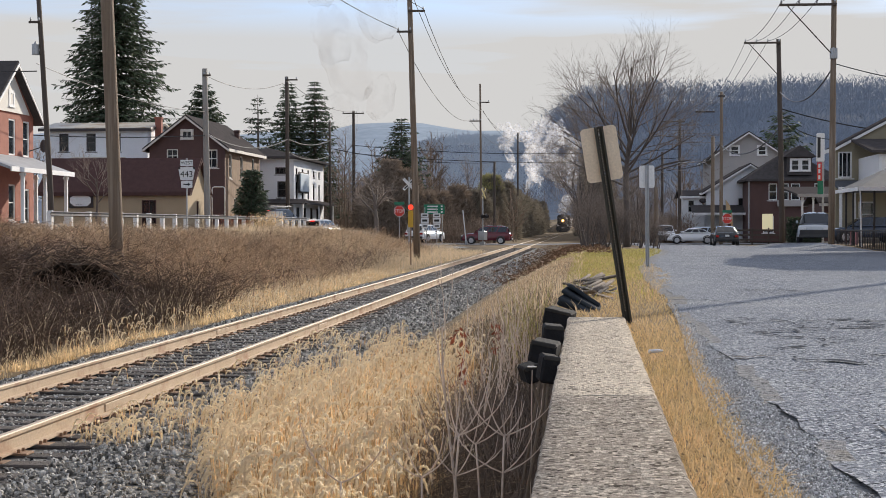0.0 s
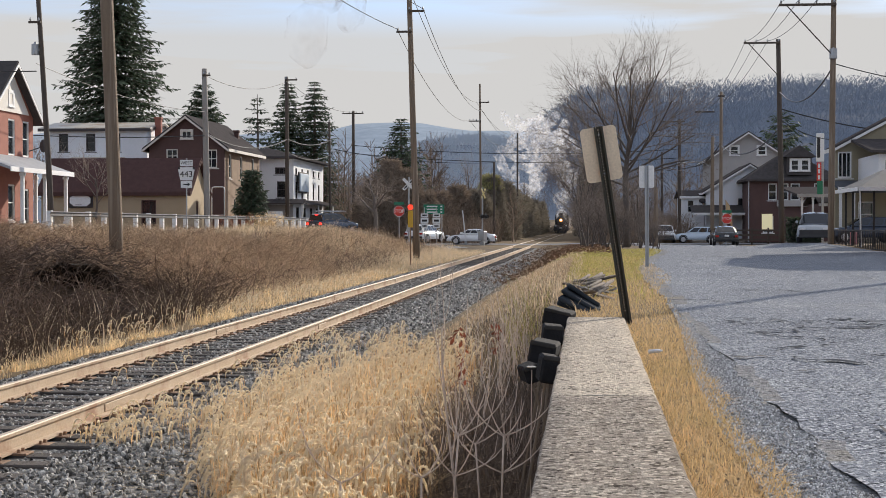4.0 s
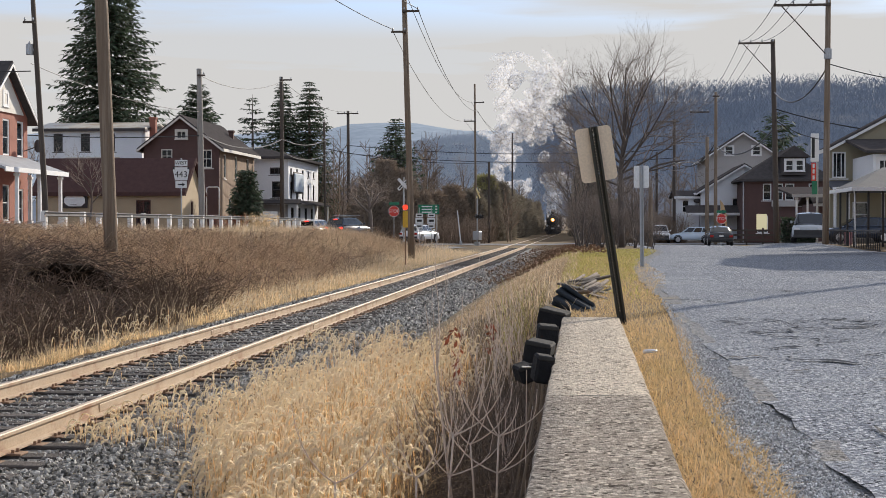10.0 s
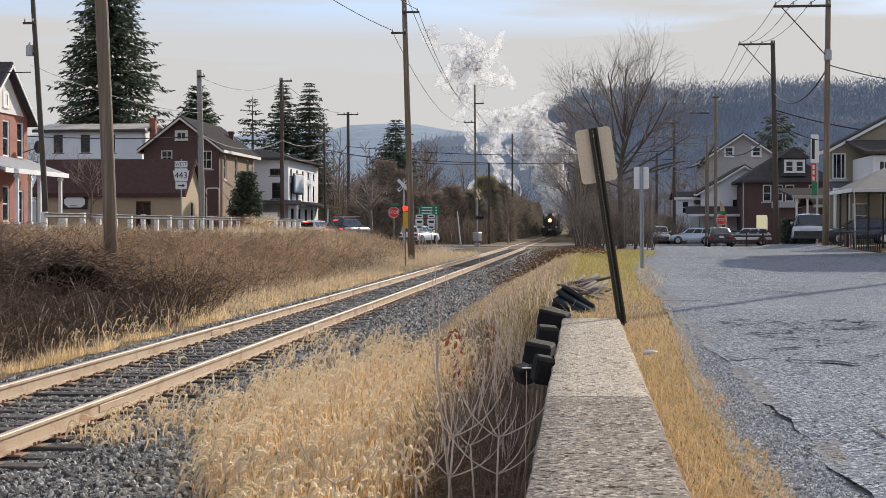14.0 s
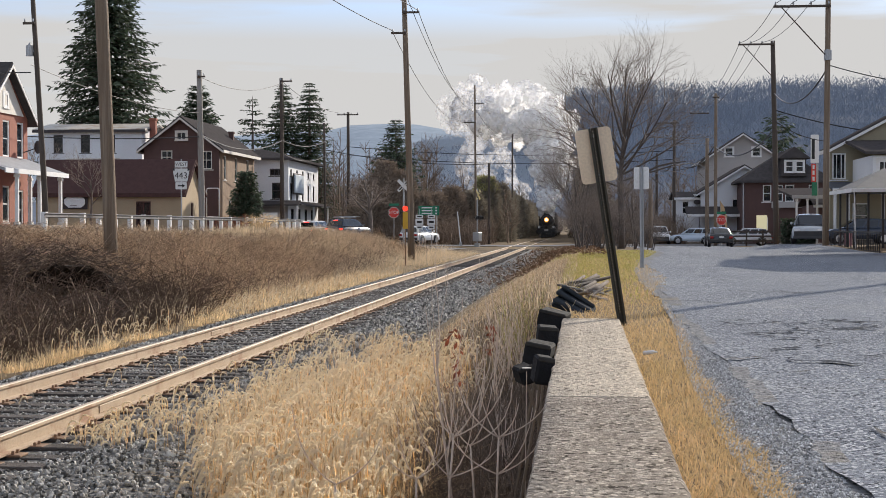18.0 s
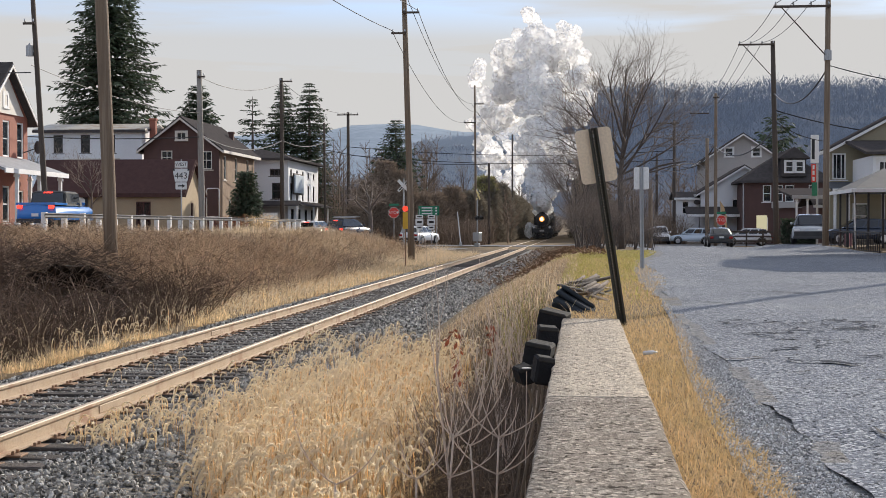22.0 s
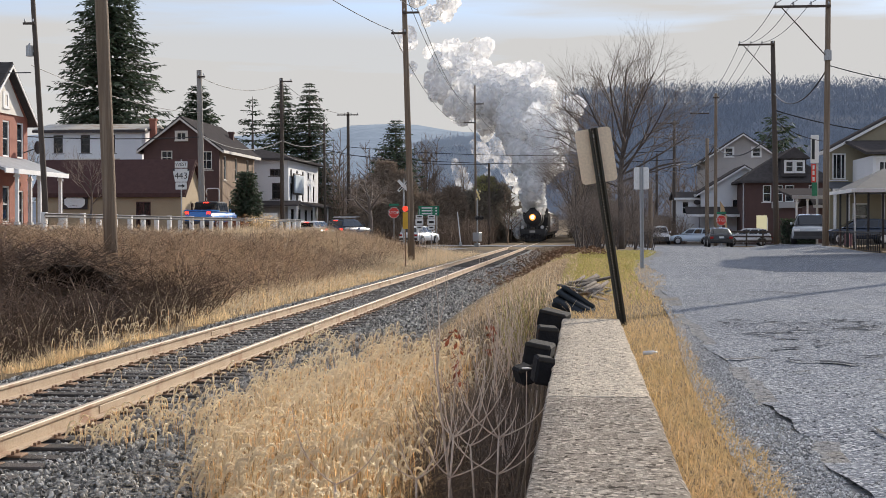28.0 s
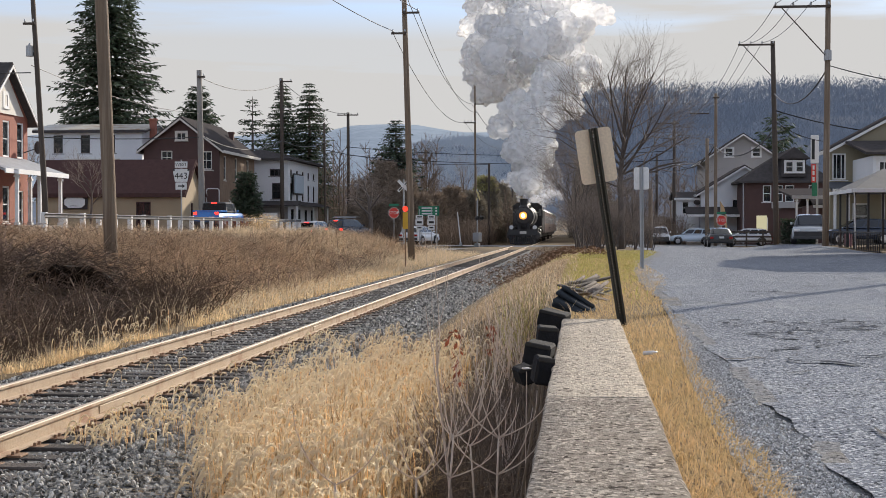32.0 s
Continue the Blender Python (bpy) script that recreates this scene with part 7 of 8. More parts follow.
for x, y, wide, h, n, olive in ((-15.6, 156, 2.3, 5.2, 2600, 0), (-14.0, 159, 2.3, 6.0, 2800, 0), (-12.0, 161, 2.2, 5.5, 2800, 0), (-10.9, 170, 2.1, 7.2, 2800, 1), (-9.9, 178, 1.9, 6.9, 2800, 0)):
    ob = MB()
    tangle(ob, x, y, wide, 2.2, h, n, rt, 0.075)
    bush = part("thicket", ob, M_BROWNBRUSH if x < -13 else M_DARKBRUSH)
    tagged(bush, "dark tangled thicket with a yellow-green leafy top" if olive else "dark tangled brown thicket beyond the crossing", "thicket", kind="stuff", group="thickets beyond the crossing")
    if olive:
        top = MB()
        tangle(top, x - 0.2, y, wide * 1.05, 2.0, h * 1.03, 900, rt, 0.09, floor_=0.8)
        part("leafy_top", top, M_OLIVEBRUSH, bush)
lineside = MB()
for i in range(18):
    y = 186 + 9 * i
    tangle(lineside, -10.4 - rt.uniform(0, 1.2), y, 1.9, 4.5, rt.uniform(5.4, 7.0), 1500, rt, 0.1)
for i in range(26):
    y = 168 + 6.5 * i
    k = smooth(168, 250, y)
    tangle(lineside, rt.uniform(-0.4, 2.4) + 1.2 * (1 - k), y, 2.0, 3.0, rt.uniform(4, 7) + 6.5 * k, 1900, rt, 0.11, 0.8)
tagged(part("lineside_brush", lineside, M_DARKBRUSH), "dense dark brush and scrub lining the railway", "brush", kind="stuff")
hillwood, knoll, ridge = MB(), MB(), MB()
for i in range(5600):
    y = 430 + 490 * rw.random() ** 0.6
    a = rw.uniform(-0.115, 0.24)
    x = a * y
    h = rw.uniform(7, 14) * (0.3 + 0.2 * smooth(-0.115, -0.07, a) + 0.5 * smooth(-0.05, -0.01, a))
    p = Vector((x, y, ground_z(x, y) - 0.5))
    for k in range(13):
        q = p + Vector((rw.gauss(0, 0.16) * h, rw.gauss(0, 0.1) * h, h * rw.uniform(0.35, 1.0)))
        d = Vector((rw.uniform(-0.7, 0.7), rw.uniform(-0.3, 0.3), rw.uniform(0.4, 1.0))) * rw.uniform(1.2, 3.4)
        w = Vector((d.z, 0, -d.x)) * rw.uniform(0.025, 0.07)
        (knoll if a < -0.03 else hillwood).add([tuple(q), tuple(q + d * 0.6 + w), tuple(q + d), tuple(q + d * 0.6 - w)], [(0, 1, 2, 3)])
    if i % 3 == 0:
        seg(knoll if a < -0.03 else hillwood, p, p + Vector((rw.uniform(-0.6, 0.6), 0, h * 0.8)), 0.13, 0.05)
for i in range(2300):
    y = rw.uniform(915, 1010)
    a = -0.11 + 0.35 * rw.random()
    x = a * y
    quick_tree(ridge, x, y, ground_z(x, y) - 1.0, rw.uniform(6.5, 12.5), rw, 6, 0, 2, rw.uniform(0.12, 0.24), 0.26)
tagged(part("knoll_woods", knoll, M_FARWOOD), "knoll woods beyond the line, tinted pale blue for haze", "woods", kind="stuff")
tagged(part("hillside_woods", hillwood, M_HILLWOOD), "leafless hillside woods tinted bluish for haze", "woods", kind="stuff")
tagged(part("ridge_trees", ridge, M_RIDGEBARK), "pale leafless trees standing along the ridge", "woods", kind="stuff")

# ---- grass, brush, weeds ----
M_STRAW = surf("golden dry grass", (0.72, 0.53, 0.3), (0.86, 0.68, 0.43), 1.5, 0.8, spread=0.45, island=True, translucent=0.6, world=True, spec=0.15)
M_FOX = surf("fluffy foxtail heads", (0.97, 0.86, 0.68), (0.93, 0.78, 0.56), 2, 0.9, spread=0.12, island=True, spec=0.2, translucent=0.6, world=True)
M_LAWN = surf("dormant straw lawn", (0.78, 0.56, 0.31), (0.62, 0.46, 0.22), 0.9, 0.85, spec=0.15, spread=0.3, island=True, translucent=0.3, world=True)
M_GREENLAWN = surf("yellow green lawn", (0.46, 0.42, 0.11), (0.64, 0.52, 0.25), 0.6, 0.85, spec=0.1, spread=0.3, island=True, translucent=0.3, world=True)
M_BRUSH = surf("brown bank brush", (0.46, 0.345, 0.245), (0.76, 0.6, 0.43), 0.35, 0.9, spread=0.45, island=True, translucent=0.4, world=True)
M_PALEGRASS = surf("pale bleached grass", (0.8, 0.65, 0.45), (0.7, 0.54, 0.35), 0.5, 0.9, spread=0.3, island=True, translucent=0.3, world=True)
M_STEMGREY = surf("pale grey weed stems", (0.7, 0.58, 0.48), (0.48, 0.38, 0.31), 6, 0.75, spread=0.2, island=True)
M_REDLEAF = surf("red-brown dead leaves", (0.3, 0.09, 0.045), (0.2, 0.07, 0.04), 3, 0.8, spread=0.4, island=True, translucent=0.3)


def blade(mb, p, h, w, bend, ang, segs=2):
    """A grass blade that arches over by bend towards the bearing ang."""
    c, s = math.cos(ang), math.sin(ang)
    wx, wy = -s * w / 2, c * w / 2
    vs = []
    for i in range(segs + 1):
        t = i / segs
        k = bend * h * t * t
        z = h * t * (1 - 0.35 * bend * t)
        ww = 1 - 0.85 * t
        x, y = p[0] + c * k, p[1] + s * k
        vs += [(x - wx * ww, y - wy * ww, p[2] + z), (x + wx * ww, y + wy * ww, p[2] + z)]
    mb.add(vs, [(2 * i, 2 * i + 1, 2 * i + 3, 2 * i + 2) for i in range(segs)])


rg = random.Random(9)
tall, fox = MB(), MB()
for i in range(15500):
    y = 4.6 + 11 * rg.random() ** 0.8
    x = rg.uniform(-1.7 - 2.0 * clamp01((y - 8) / 7), -0.3)
    x += 0.3 * noise.noise((y * 0.8, 1.5, x))
    if x < -2.3 and rg.random() < 0.35:
        continue
    if rg.random() < smooth(-1.55, -1.0, x) * (1 - smooth(12, 15, y)):
        continue
    h = rg.uniform(0.4, 0.95) * (0.4 + 0.6 * smooth(-3.1, -2.0, x))
    h *= 1 - 0.45 * smooth(-1.5, -1.0, x) * smooth(9, 11.5, y)
    blade(tall, (x, y, -1.33), h, rg.uniform(0.006, 0.014), rg.uniform(0.3, 1.7), rg.uniform(0, 6.283), 3)


def foxtail(x, y, z, h, ang):
    """A thin stem that ends in a nodding bristly head."""
    c, s = math.cos(ang), math.sin(ang)
    base = Vector((x, y, z))
    top = base + Vector((c * 0.12 * h, s * 0.12 * h, h))
    seg(tall, base, top, 0.003, 0.002)
    L = rg.uniform(0.13, 0.2)
    prev = top
    for i in range(1, 6):
        t = i / 5
        q = top + Vector((c * L * 0.8 * (t - 0.25 * t * t), s * L * 0.8 * (t - 0.25 * t * t), L * (0.75 * t - 1.25 * t * t)))
        ax = (q - prev).normalized()
        seg(fox, prev, q, 0.008 if i > 1 else 0.003, 0.008 if i < 5 else 0.002)
        for k in range(24):
            d = (Vector((rg.uniform(-1, 1), rg.uniform(-1, 1), rg.uniform(-1, 1))).normalized() + ax * 0.3).normalized() * rg.uniform(0.01, 0.019)
            w = d.cross(Vector((0.3, 1.0, 0.4))).normalized() * 0.0028
            m = prev.lerp(q, rg.random())
            fox.add([tuple(m - w), tuple(m + w), tuple(m + d)], [(0, 1, 2)])
        prev = q


for i in range(6400):
    y = 4.8 + 15 * rg.random() ** 1.3
    x = rg.uniform(-1.75 - 2.15 * clamp01((y - 8) / 7), -0.9)
    if rg.random() < smooth(-1.6, -0.9, x) or noise.noise((x * 1.1, y * 0.8, 9.0)) < -0.28 - 0.3 * smooth(-2.6, -1.8, x):
        continue
    x -= abs(rg.gauss(0, 0.12)) if x < -1.9 else 0
    foxtail(x, y, -1.33, rg.uniform(0.25, 0.8) * (0.42 + 0.5 * smooth(-3.2, -2.2, x)), rg.gauss(3.5, 1.1))
for i in range(900):
    y = 12.5 + 13 * rg.random() ** 1.2
    x = TRACK_X + (rg.uniform(-0.5, 0.5) if rg.random() < 0.03 else rg.uniform(0.95, 2.7))
    if noise.noise((x * 1.3, y * 0.7, 4.0)) > -0.05:
        foxtail(x, y, -1.18, rg.uniform(0.04, 0.2) + 0.12 * smooth(-4.0, -3.2, x), rg.gauss(3.5, 1.2))
for i in range(700):
    y = 15 + 48 * rg.random() ** 1.2
    x = rg.uniform(-8.75, -7.75)
    if noise.noise((x * 0.8, y * 0.35, 21.0)) > -0.1:
        foxtail(x, y, ground_z(x, y), rg.uniform(0.12, 0.42), rg.gauss(3.5, 1.2))
tagged(part("tall_grass", tall, M_STRAW), "tall golden dry grass below the wall", "grass", kind="stuff")
tagged(part("foxtail_heads", fox, M_FOX), "nodding fluffy foxtail seed heads in the dry grass", "grass", kind="stuff")

verge = MB()
for i in range(44000):
    y = 14 + 92 * rg.random() ** 1.6
    x = rg.uniform(-2.7, -0.1) if y < 60 else rg.uniform(-2.9, 1.0)
    if rg.random() < 0.35:
        y, x = 16 + 100 * rg.random(), rg.uniform(-10.2, -7.6)
        if y < 34 and x < -7.9 and rg.random() < 0.85:
            continue
    elif rg.random() < 0.5:
        continue
    z = ground_z(x, y)
    h = rg.uniform(0.06, 0.26) * (1.6 if x < -8 else 0.9 if x > -1.2 and y < 24 else 0.5)
    blade(verge, (x, y, z - 0.02), h, rg.uniform(0.008, 0.02), rg.uniform(0.1, 1.0), rg.uniform(0, 6.283), 2)
tagged(part("verge_grass", verge, M_PALEGRASS), "bleached patchy grass along the track bed", "grass", kind="stuff")

slope = MB()
for i in range(16000):
    y = 13.5 + 34 * rg.random() ** 1.4
    x = rg.uniform(-2.6, -0.15)
    blade(slope, (x, y, ground_z(x, y) - 0.01), rg.uniform(0.04, 0.14), rg.uniform(0.008, 0.018), rg.uniform(0.8, 2.2), rg.uniform(0, 6.283), 2)
tagged(part("slope_grass", slope, surf("flattened tan grass", (0.6, 0.44, 0.28), (0.44, 0.31, 0.2), 1.2, 0.9, spread=0.35, island=True, translucent=0.4, world=True, spec=0.1)), "flattened tan grass on the slope past the wall", "grass", kind="stuff")
light_brush, dark_brush = MB(), MB()
bank_pale = MB()
for i in range(60000):
    y = 15 + 95 * rg.random() ** 1.25
    x = rg.uniform(-21.3, -9.4 + 0.9 * (1 - smooth(30, 40, y)))
    if abs(x / y) > 0.47:
        continue
    n = noise.noise((x * 0.35, y * 0.18, 8.0))
    near, along = abs((x + 13.0) * 0.94 + (y - 36) * 0.342), -(x + 13.0) * 0.342 + (y - 36) * 0.94
    if -13 < along < 1.0 and near < 1.35 + 0.1 * max(0, -along):
        if rg.random() < 0.93 - 0.03 * max(0, -along - 3):
            continue
    z = ground_z(x, y) - 0.03
    h = rg.uniform(0.25, 0.85) * (1 + 1.1 * n) * (1.25 if x > -16 else 0.82)
    a = rg.uniform(0, 6.283)
    pale = rg.random() < 0.08 + 0.3 * smooth(34, 50, y) + 0.4 * smooth(45, 80, y) + 0.35 * smooth(-16.5, -19, x) * smooth(45, 60, y) + (0.25 if x > -10.6 else 0)
    if pale:
        blade(bank_pale, (x, y, z), h * 0.8, rg.uniform(0.012, 0.025), rg.uniform(0.2, 1.1), a, 2)
        continue
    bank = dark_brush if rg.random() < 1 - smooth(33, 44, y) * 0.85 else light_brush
    p = Vector((x, y, z))
    lean = rg.uniform(0.2, 1.3)
    e = p + Vector((math.cos(a) * h * lean, math.sin(a) * h * lean, h * (1.1 - 0.35 * lean)))
    m = p.lerp(e, 0.5) + Vector((rg.uniform(-0.1, 0.1) * h, 0, 0.22 * h))
    seg(bank, p, m, 0.009, 0.006)
    seg(bank, m, e, 0.006, 0.003)
    for k in range(2):
        q = p.lerp(e, rg.uniform(0.35, 0.95))
        b = rg.uniform(0, 6.283)
        seg(bank, q, q + Vector((math.cos(b) * 0.42 * h, math.sin(b) * 0.42 * h, rg.uniform(-0.2, 0.3) * h)), 0.005, 0.002)
canes = MB()
for i in range(1100):
    y = 17 + 60 * rg.random() ** 1.5
    x = -9.6 - 8 * rg.random() ** 1.4
    if rg.random() < 0.3:
        x, y = rg.gauss(-14.0, 1.0), rg.gauss(37.6, 1.6)
    p = Vector((x, y, ground_z(x, y)))
    a = rg.uniform(0, 6.283)
    L = rg.uniform(0.5, 1.7)
    prev, hh = p, rg.uniform(0.35, 0.95)
    for k in range(1, 6):
        t = k / 5
        q = p + Vector((math.cos(a) * L * t, math.sin(a) * L * t * 0.6, hh * 4 * t * (1 - 0.78 * t) * 0.75))
        seg(canes, prev, q, 0.011 * (1.1 - 0.8 * (t - 0.2)), 0.011 * (1.1 - 0.8 * t))
        prev = q
tagged(part("bramble_canes", canes, surf("dark bramble canes", (0.15, 0.095, 0.07), (0.27, 0.18, 0.135), 0.6, 0.8, spread=0.4, island=True)), "arching dark red-brown bramble canes on the bank", "brambles", kind="stuff")
tagged(part("bank_brush", light_brush, M_BRUSH), "tangled brown brush and brambles on the embankment", "brush", kind="stuff")
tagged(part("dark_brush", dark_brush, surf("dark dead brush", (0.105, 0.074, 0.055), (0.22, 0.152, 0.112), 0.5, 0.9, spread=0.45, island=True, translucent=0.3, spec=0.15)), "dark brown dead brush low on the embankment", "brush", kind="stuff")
tagged(part("bank_grass", bank_pale, M_PALEGRASS), "pale dry grass tufts on the embankment", "grass", kind="stuff")

# leafy shrubs on the bank's edge
for lab, x, y, w, mat in (("rust-red leafy shrub at the guardrail's end", -22.3, 92.5, 1.7, M_REDLEAF), ("golden dry leafy shrub on the bank's edge", -20.9, 93.0, 1.7, M_STRAW)):
    sb = thing("shrub", lab, "shrub", pose(x, y, ground_z(x, y)))
    st, lv = MB(), MB()
    for i in range(75):
        e = Vector((rg.gauss(0, 0.45) * w, rg.gauss(0, 0.45) * w, rg.uniform(0.5, 1.15)))
        seg(st, Vector((e.x * 0.3, e.y * 0.3, 0)), e, 0.012, 0.004)
        for k in range(24):
            q = Vector((e.x * 0.3, e.y * 0.3, 0)).lerp(e, rg.uniform(0.35, 1.05)) + Vector((rg.gauss(0, 0.08), rg.gauss(0, 0.08), rg.gauss(0, 0.05)))
            d = Vector((rg.uniform(-1, 1), rg.uniform(-1, 1), rg.uniform(-1, 0.6))).normalized() * rg.uniform(0.06, 0.12)
            sd = d.cross(Vector((0.2, 0.4, 1))).normalized() * 0.03
            lv.add([tuple(q), tuple(q + d * 0.5 + sd), tuple(q + d), tuple(q + d * 0.5 - sd)], [(0, 1, 2, 3)])
    part("stem", st, M_BARK, sb)
    part("foliage", lv, mat, sb)
foot = MB()
for i in range(14000):
    y = 14 + 75 * rg.random() ** 1.5
    x = -7.75 - (0.22 + 1.9 * smooth(26, 44, y)) * rg.random() ** 1.3 + 0.25 * noise.noise((y * 0.5, 0, 6))
    if noise.noise((x * 0.9, y * 0.45, 12.0)) + 0.5 * noise.noise((x * 2.5, y * 1.4, 2.0)) < -0.08:
        continue
    blade(foot, (x, y, ground_z(x, y) - 0.02 + (0.12 if x > -8.0 else 0)), rg.uniform(0.1, 0.42) * (0.5 + 0.6 * smooth(-7.8, -9, x)) * (1 + 0.7 * noise.noise((x, y * 0.4, 5.0))), rg.uniform(0.008, 0.016), rg.uniform(0.2, 1.2), rg.uniform(0, 6.283), 2)
tagged(part("trackside_straw", foot, M_STRAW), "strip of golden straw between track and bank", "grass", kind="stuff")
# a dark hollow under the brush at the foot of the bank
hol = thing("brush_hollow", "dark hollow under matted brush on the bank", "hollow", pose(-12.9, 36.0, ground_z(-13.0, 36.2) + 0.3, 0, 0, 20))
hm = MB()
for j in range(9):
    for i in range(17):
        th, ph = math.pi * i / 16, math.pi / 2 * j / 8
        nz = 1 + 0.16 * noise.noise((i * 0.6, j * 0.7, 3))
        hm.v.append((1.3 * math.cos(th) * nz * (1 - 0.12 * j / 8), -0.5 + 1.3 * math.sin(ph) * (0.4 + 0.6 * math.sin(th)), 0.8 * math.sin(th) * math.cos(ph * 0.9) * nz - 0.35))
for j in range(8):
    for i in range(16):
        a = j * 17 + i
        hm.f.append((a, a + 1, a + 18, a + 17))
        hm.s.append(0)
# Added shell; the shade inside the brush gap is put into its colour.
part("earth_face", hm, surf("near-black gap shade", (0.03, 0.023, 0.018), (0.05, 0.038, 0.028), 2, 0.95, 0.5, 12), hol)
rim, lip = MB(), MB()
for i in range(380):
    th = rg.uniform(0.1, math.pi - 0.1)
    k = rg.uniform(1.0, 1.4)
    p = Vector((1.3 * math.cos(th) * k, rg.uniform(-0.75, 0.3), 0.8 * math.sin(th) * k - 0.3))
    a = rg.uniform(0, 6.283)
    L = rg.uniform(0.25, 0.7)
    m = p + Vector((math.cos(a) * L * 0.5, -0.15 * L, 0.18 * L))
    e = p + Vector((math.cos(a) * L, -0.45 * L, rg.uniform(-0.25, 0.35) * L))
    seg(rim, p, m, 0.009, 0.007)
    seg(rim, m, e, 0.007, 0.003)
for i in range(620):
    th = rg.uniform(-0.1, math.pi + 0.1)
    k = rg.uniform(0.98, 1.45)
    p = Vector((1.35 * math.cos(th) * k, rg.uniform(-0.9, -0.2), 0.8 * math.sin(th) * k - 0.3))
    a = rg.uniform(0, 6.283)
    L = rg.uniform(0.2, 0.6)
    seg(lip, p, p + Vector((math.cos(a) * L, -0.2 * L, math.sin(a) * L * 0.7)), 0.01, 0.004)
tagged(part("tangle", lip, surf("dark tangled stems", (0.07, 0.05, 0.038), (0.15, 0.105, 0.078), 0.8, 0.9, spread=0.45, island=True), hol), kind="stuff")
tagged(part("overhang", rim, M_BRUSH, hol), kind="stuff")
mat_ = MB()
for i in range(4200):
    v = rg.uniform(-13.0, -0.5)
    u = rg.uniform(-1.3, 1.3) * (1.0 - 0.12 * v)
    c, s_ = math.cos(radians(21)), math.sin(radians(21))
    x, y = -13.0 + u * c - v * s_, 36.2 + u * s_ + v * c
    if x > -8.9:
        continue
    p = Vector((x, y, ground_z(x, y) + rg.uniform(0.02, 0.16)))
    a = rg.gauss(2.4, 0.6)
    L = rg.uniform(0.3, 0.9)
    seg(mat_, p, p + Vector((math.cos(a) * L, math.sin(a) * L * 0.5, rg.uniform(-0.05, 0.14))), 0.008, 0.004)
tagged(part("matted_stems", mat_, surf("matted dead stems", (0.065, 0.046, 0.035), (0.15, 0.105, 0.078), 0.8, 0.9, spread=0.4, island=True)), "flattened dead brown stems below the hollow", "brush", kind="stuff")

lawn = MB()
for i in range(38000):
    y = 3.2 + 38 * rg.random() ** 1.9
    x = rg.uniform(0.3 if y < 13 else -0.15, 0.66 + 0.25 * smooth(6, 16, y) + 0.5 * smooth(18, 26, y) + 0.12 * noise.noise((y * 1.7, 3, 0)))
    blade(lawn, (x, y, ground_z(x, y) - 0.005), rg.uniform(0.025, 0.075), rg.uniform(0.004, 0.009), rg.uniform(0.3, 1.6), rg.uniform(0, 6.283), 2)
tagged(part("lawn_strip", lawn, M_LAWN), "dormant straw-coloured grass strip between wall and lane", "grass", kind="stuff")
green = MB()
for i in range(30000):
    y = 16 + 60 * rg.random() ** 1.3
    if rg.random() > smooth(15, 33, y) * (0.75 + 0.6 * noise.noise((y * 0.3, 2.0, 7.0))):
        continue
    x = rg.uniform(-0.35 - 1.5 * smooth(40, 60, y), lane_edge(y) - 0.2)
    blade(green, (x, y, ground_z(x, y) - 0.01), rg.uniform(0.04, 0.1), rg.uniform(0.012, 0.025), rg.uniform(0.2, 1.2), rg.uniform(0, 6.283), 2)
tagged(part("lawn", green, M_GREENLAWN), "yellow-green mown lawn sloping towards the track", "grass", kind="stuff")

# bare pale weeds close to the wall
def weed(label, x, y, h, seed, kids=(7, 4), angle=40, leaf=False):
    w = thing("weed", label, "weed", pose(x, y, -1.34))
    rnd = random.Random(seed)
    mb = MB()
    grow([mb, mb, mb], Vector((0, 0, 0)), Vector((rnd.uniform(-0.15, 0.15), rnd.uniform(-0.1, 0.1), 1)), h, 0.013, 1, rnd, (0,) + kids, angle, 0.3, 6)
    part("stem", mb, M_STEMGREY, w)
    if leaf:
        lf = MB()
        for i in range(30):
            c = Vector((rnd.uniform(-0.04, 0.04), rnd.uniform(-0.04, 0.04), h * rnd.uniform(0.72, 1.0)))
            d = Vector((rnd.uniform(-1, 1), rnd.uniform(-1, 1), rnd.uniform(-1.6, -0.2))).normalized() * rnd.uniform(0.04, 0.075)
            s = d.cross(Vector((0.2, 0.4, 1))).normalized() * 0.013
            lf.add([tuple(c), tuple(c + d * 0.5 + s), tuple(c + d), tuple(c + d * 0.5 - s)], [(0, 1, 2, 3)])
        part("foliage", lf, M_REDLEAF, w, "hanging red-brown dead leaves")
    return w


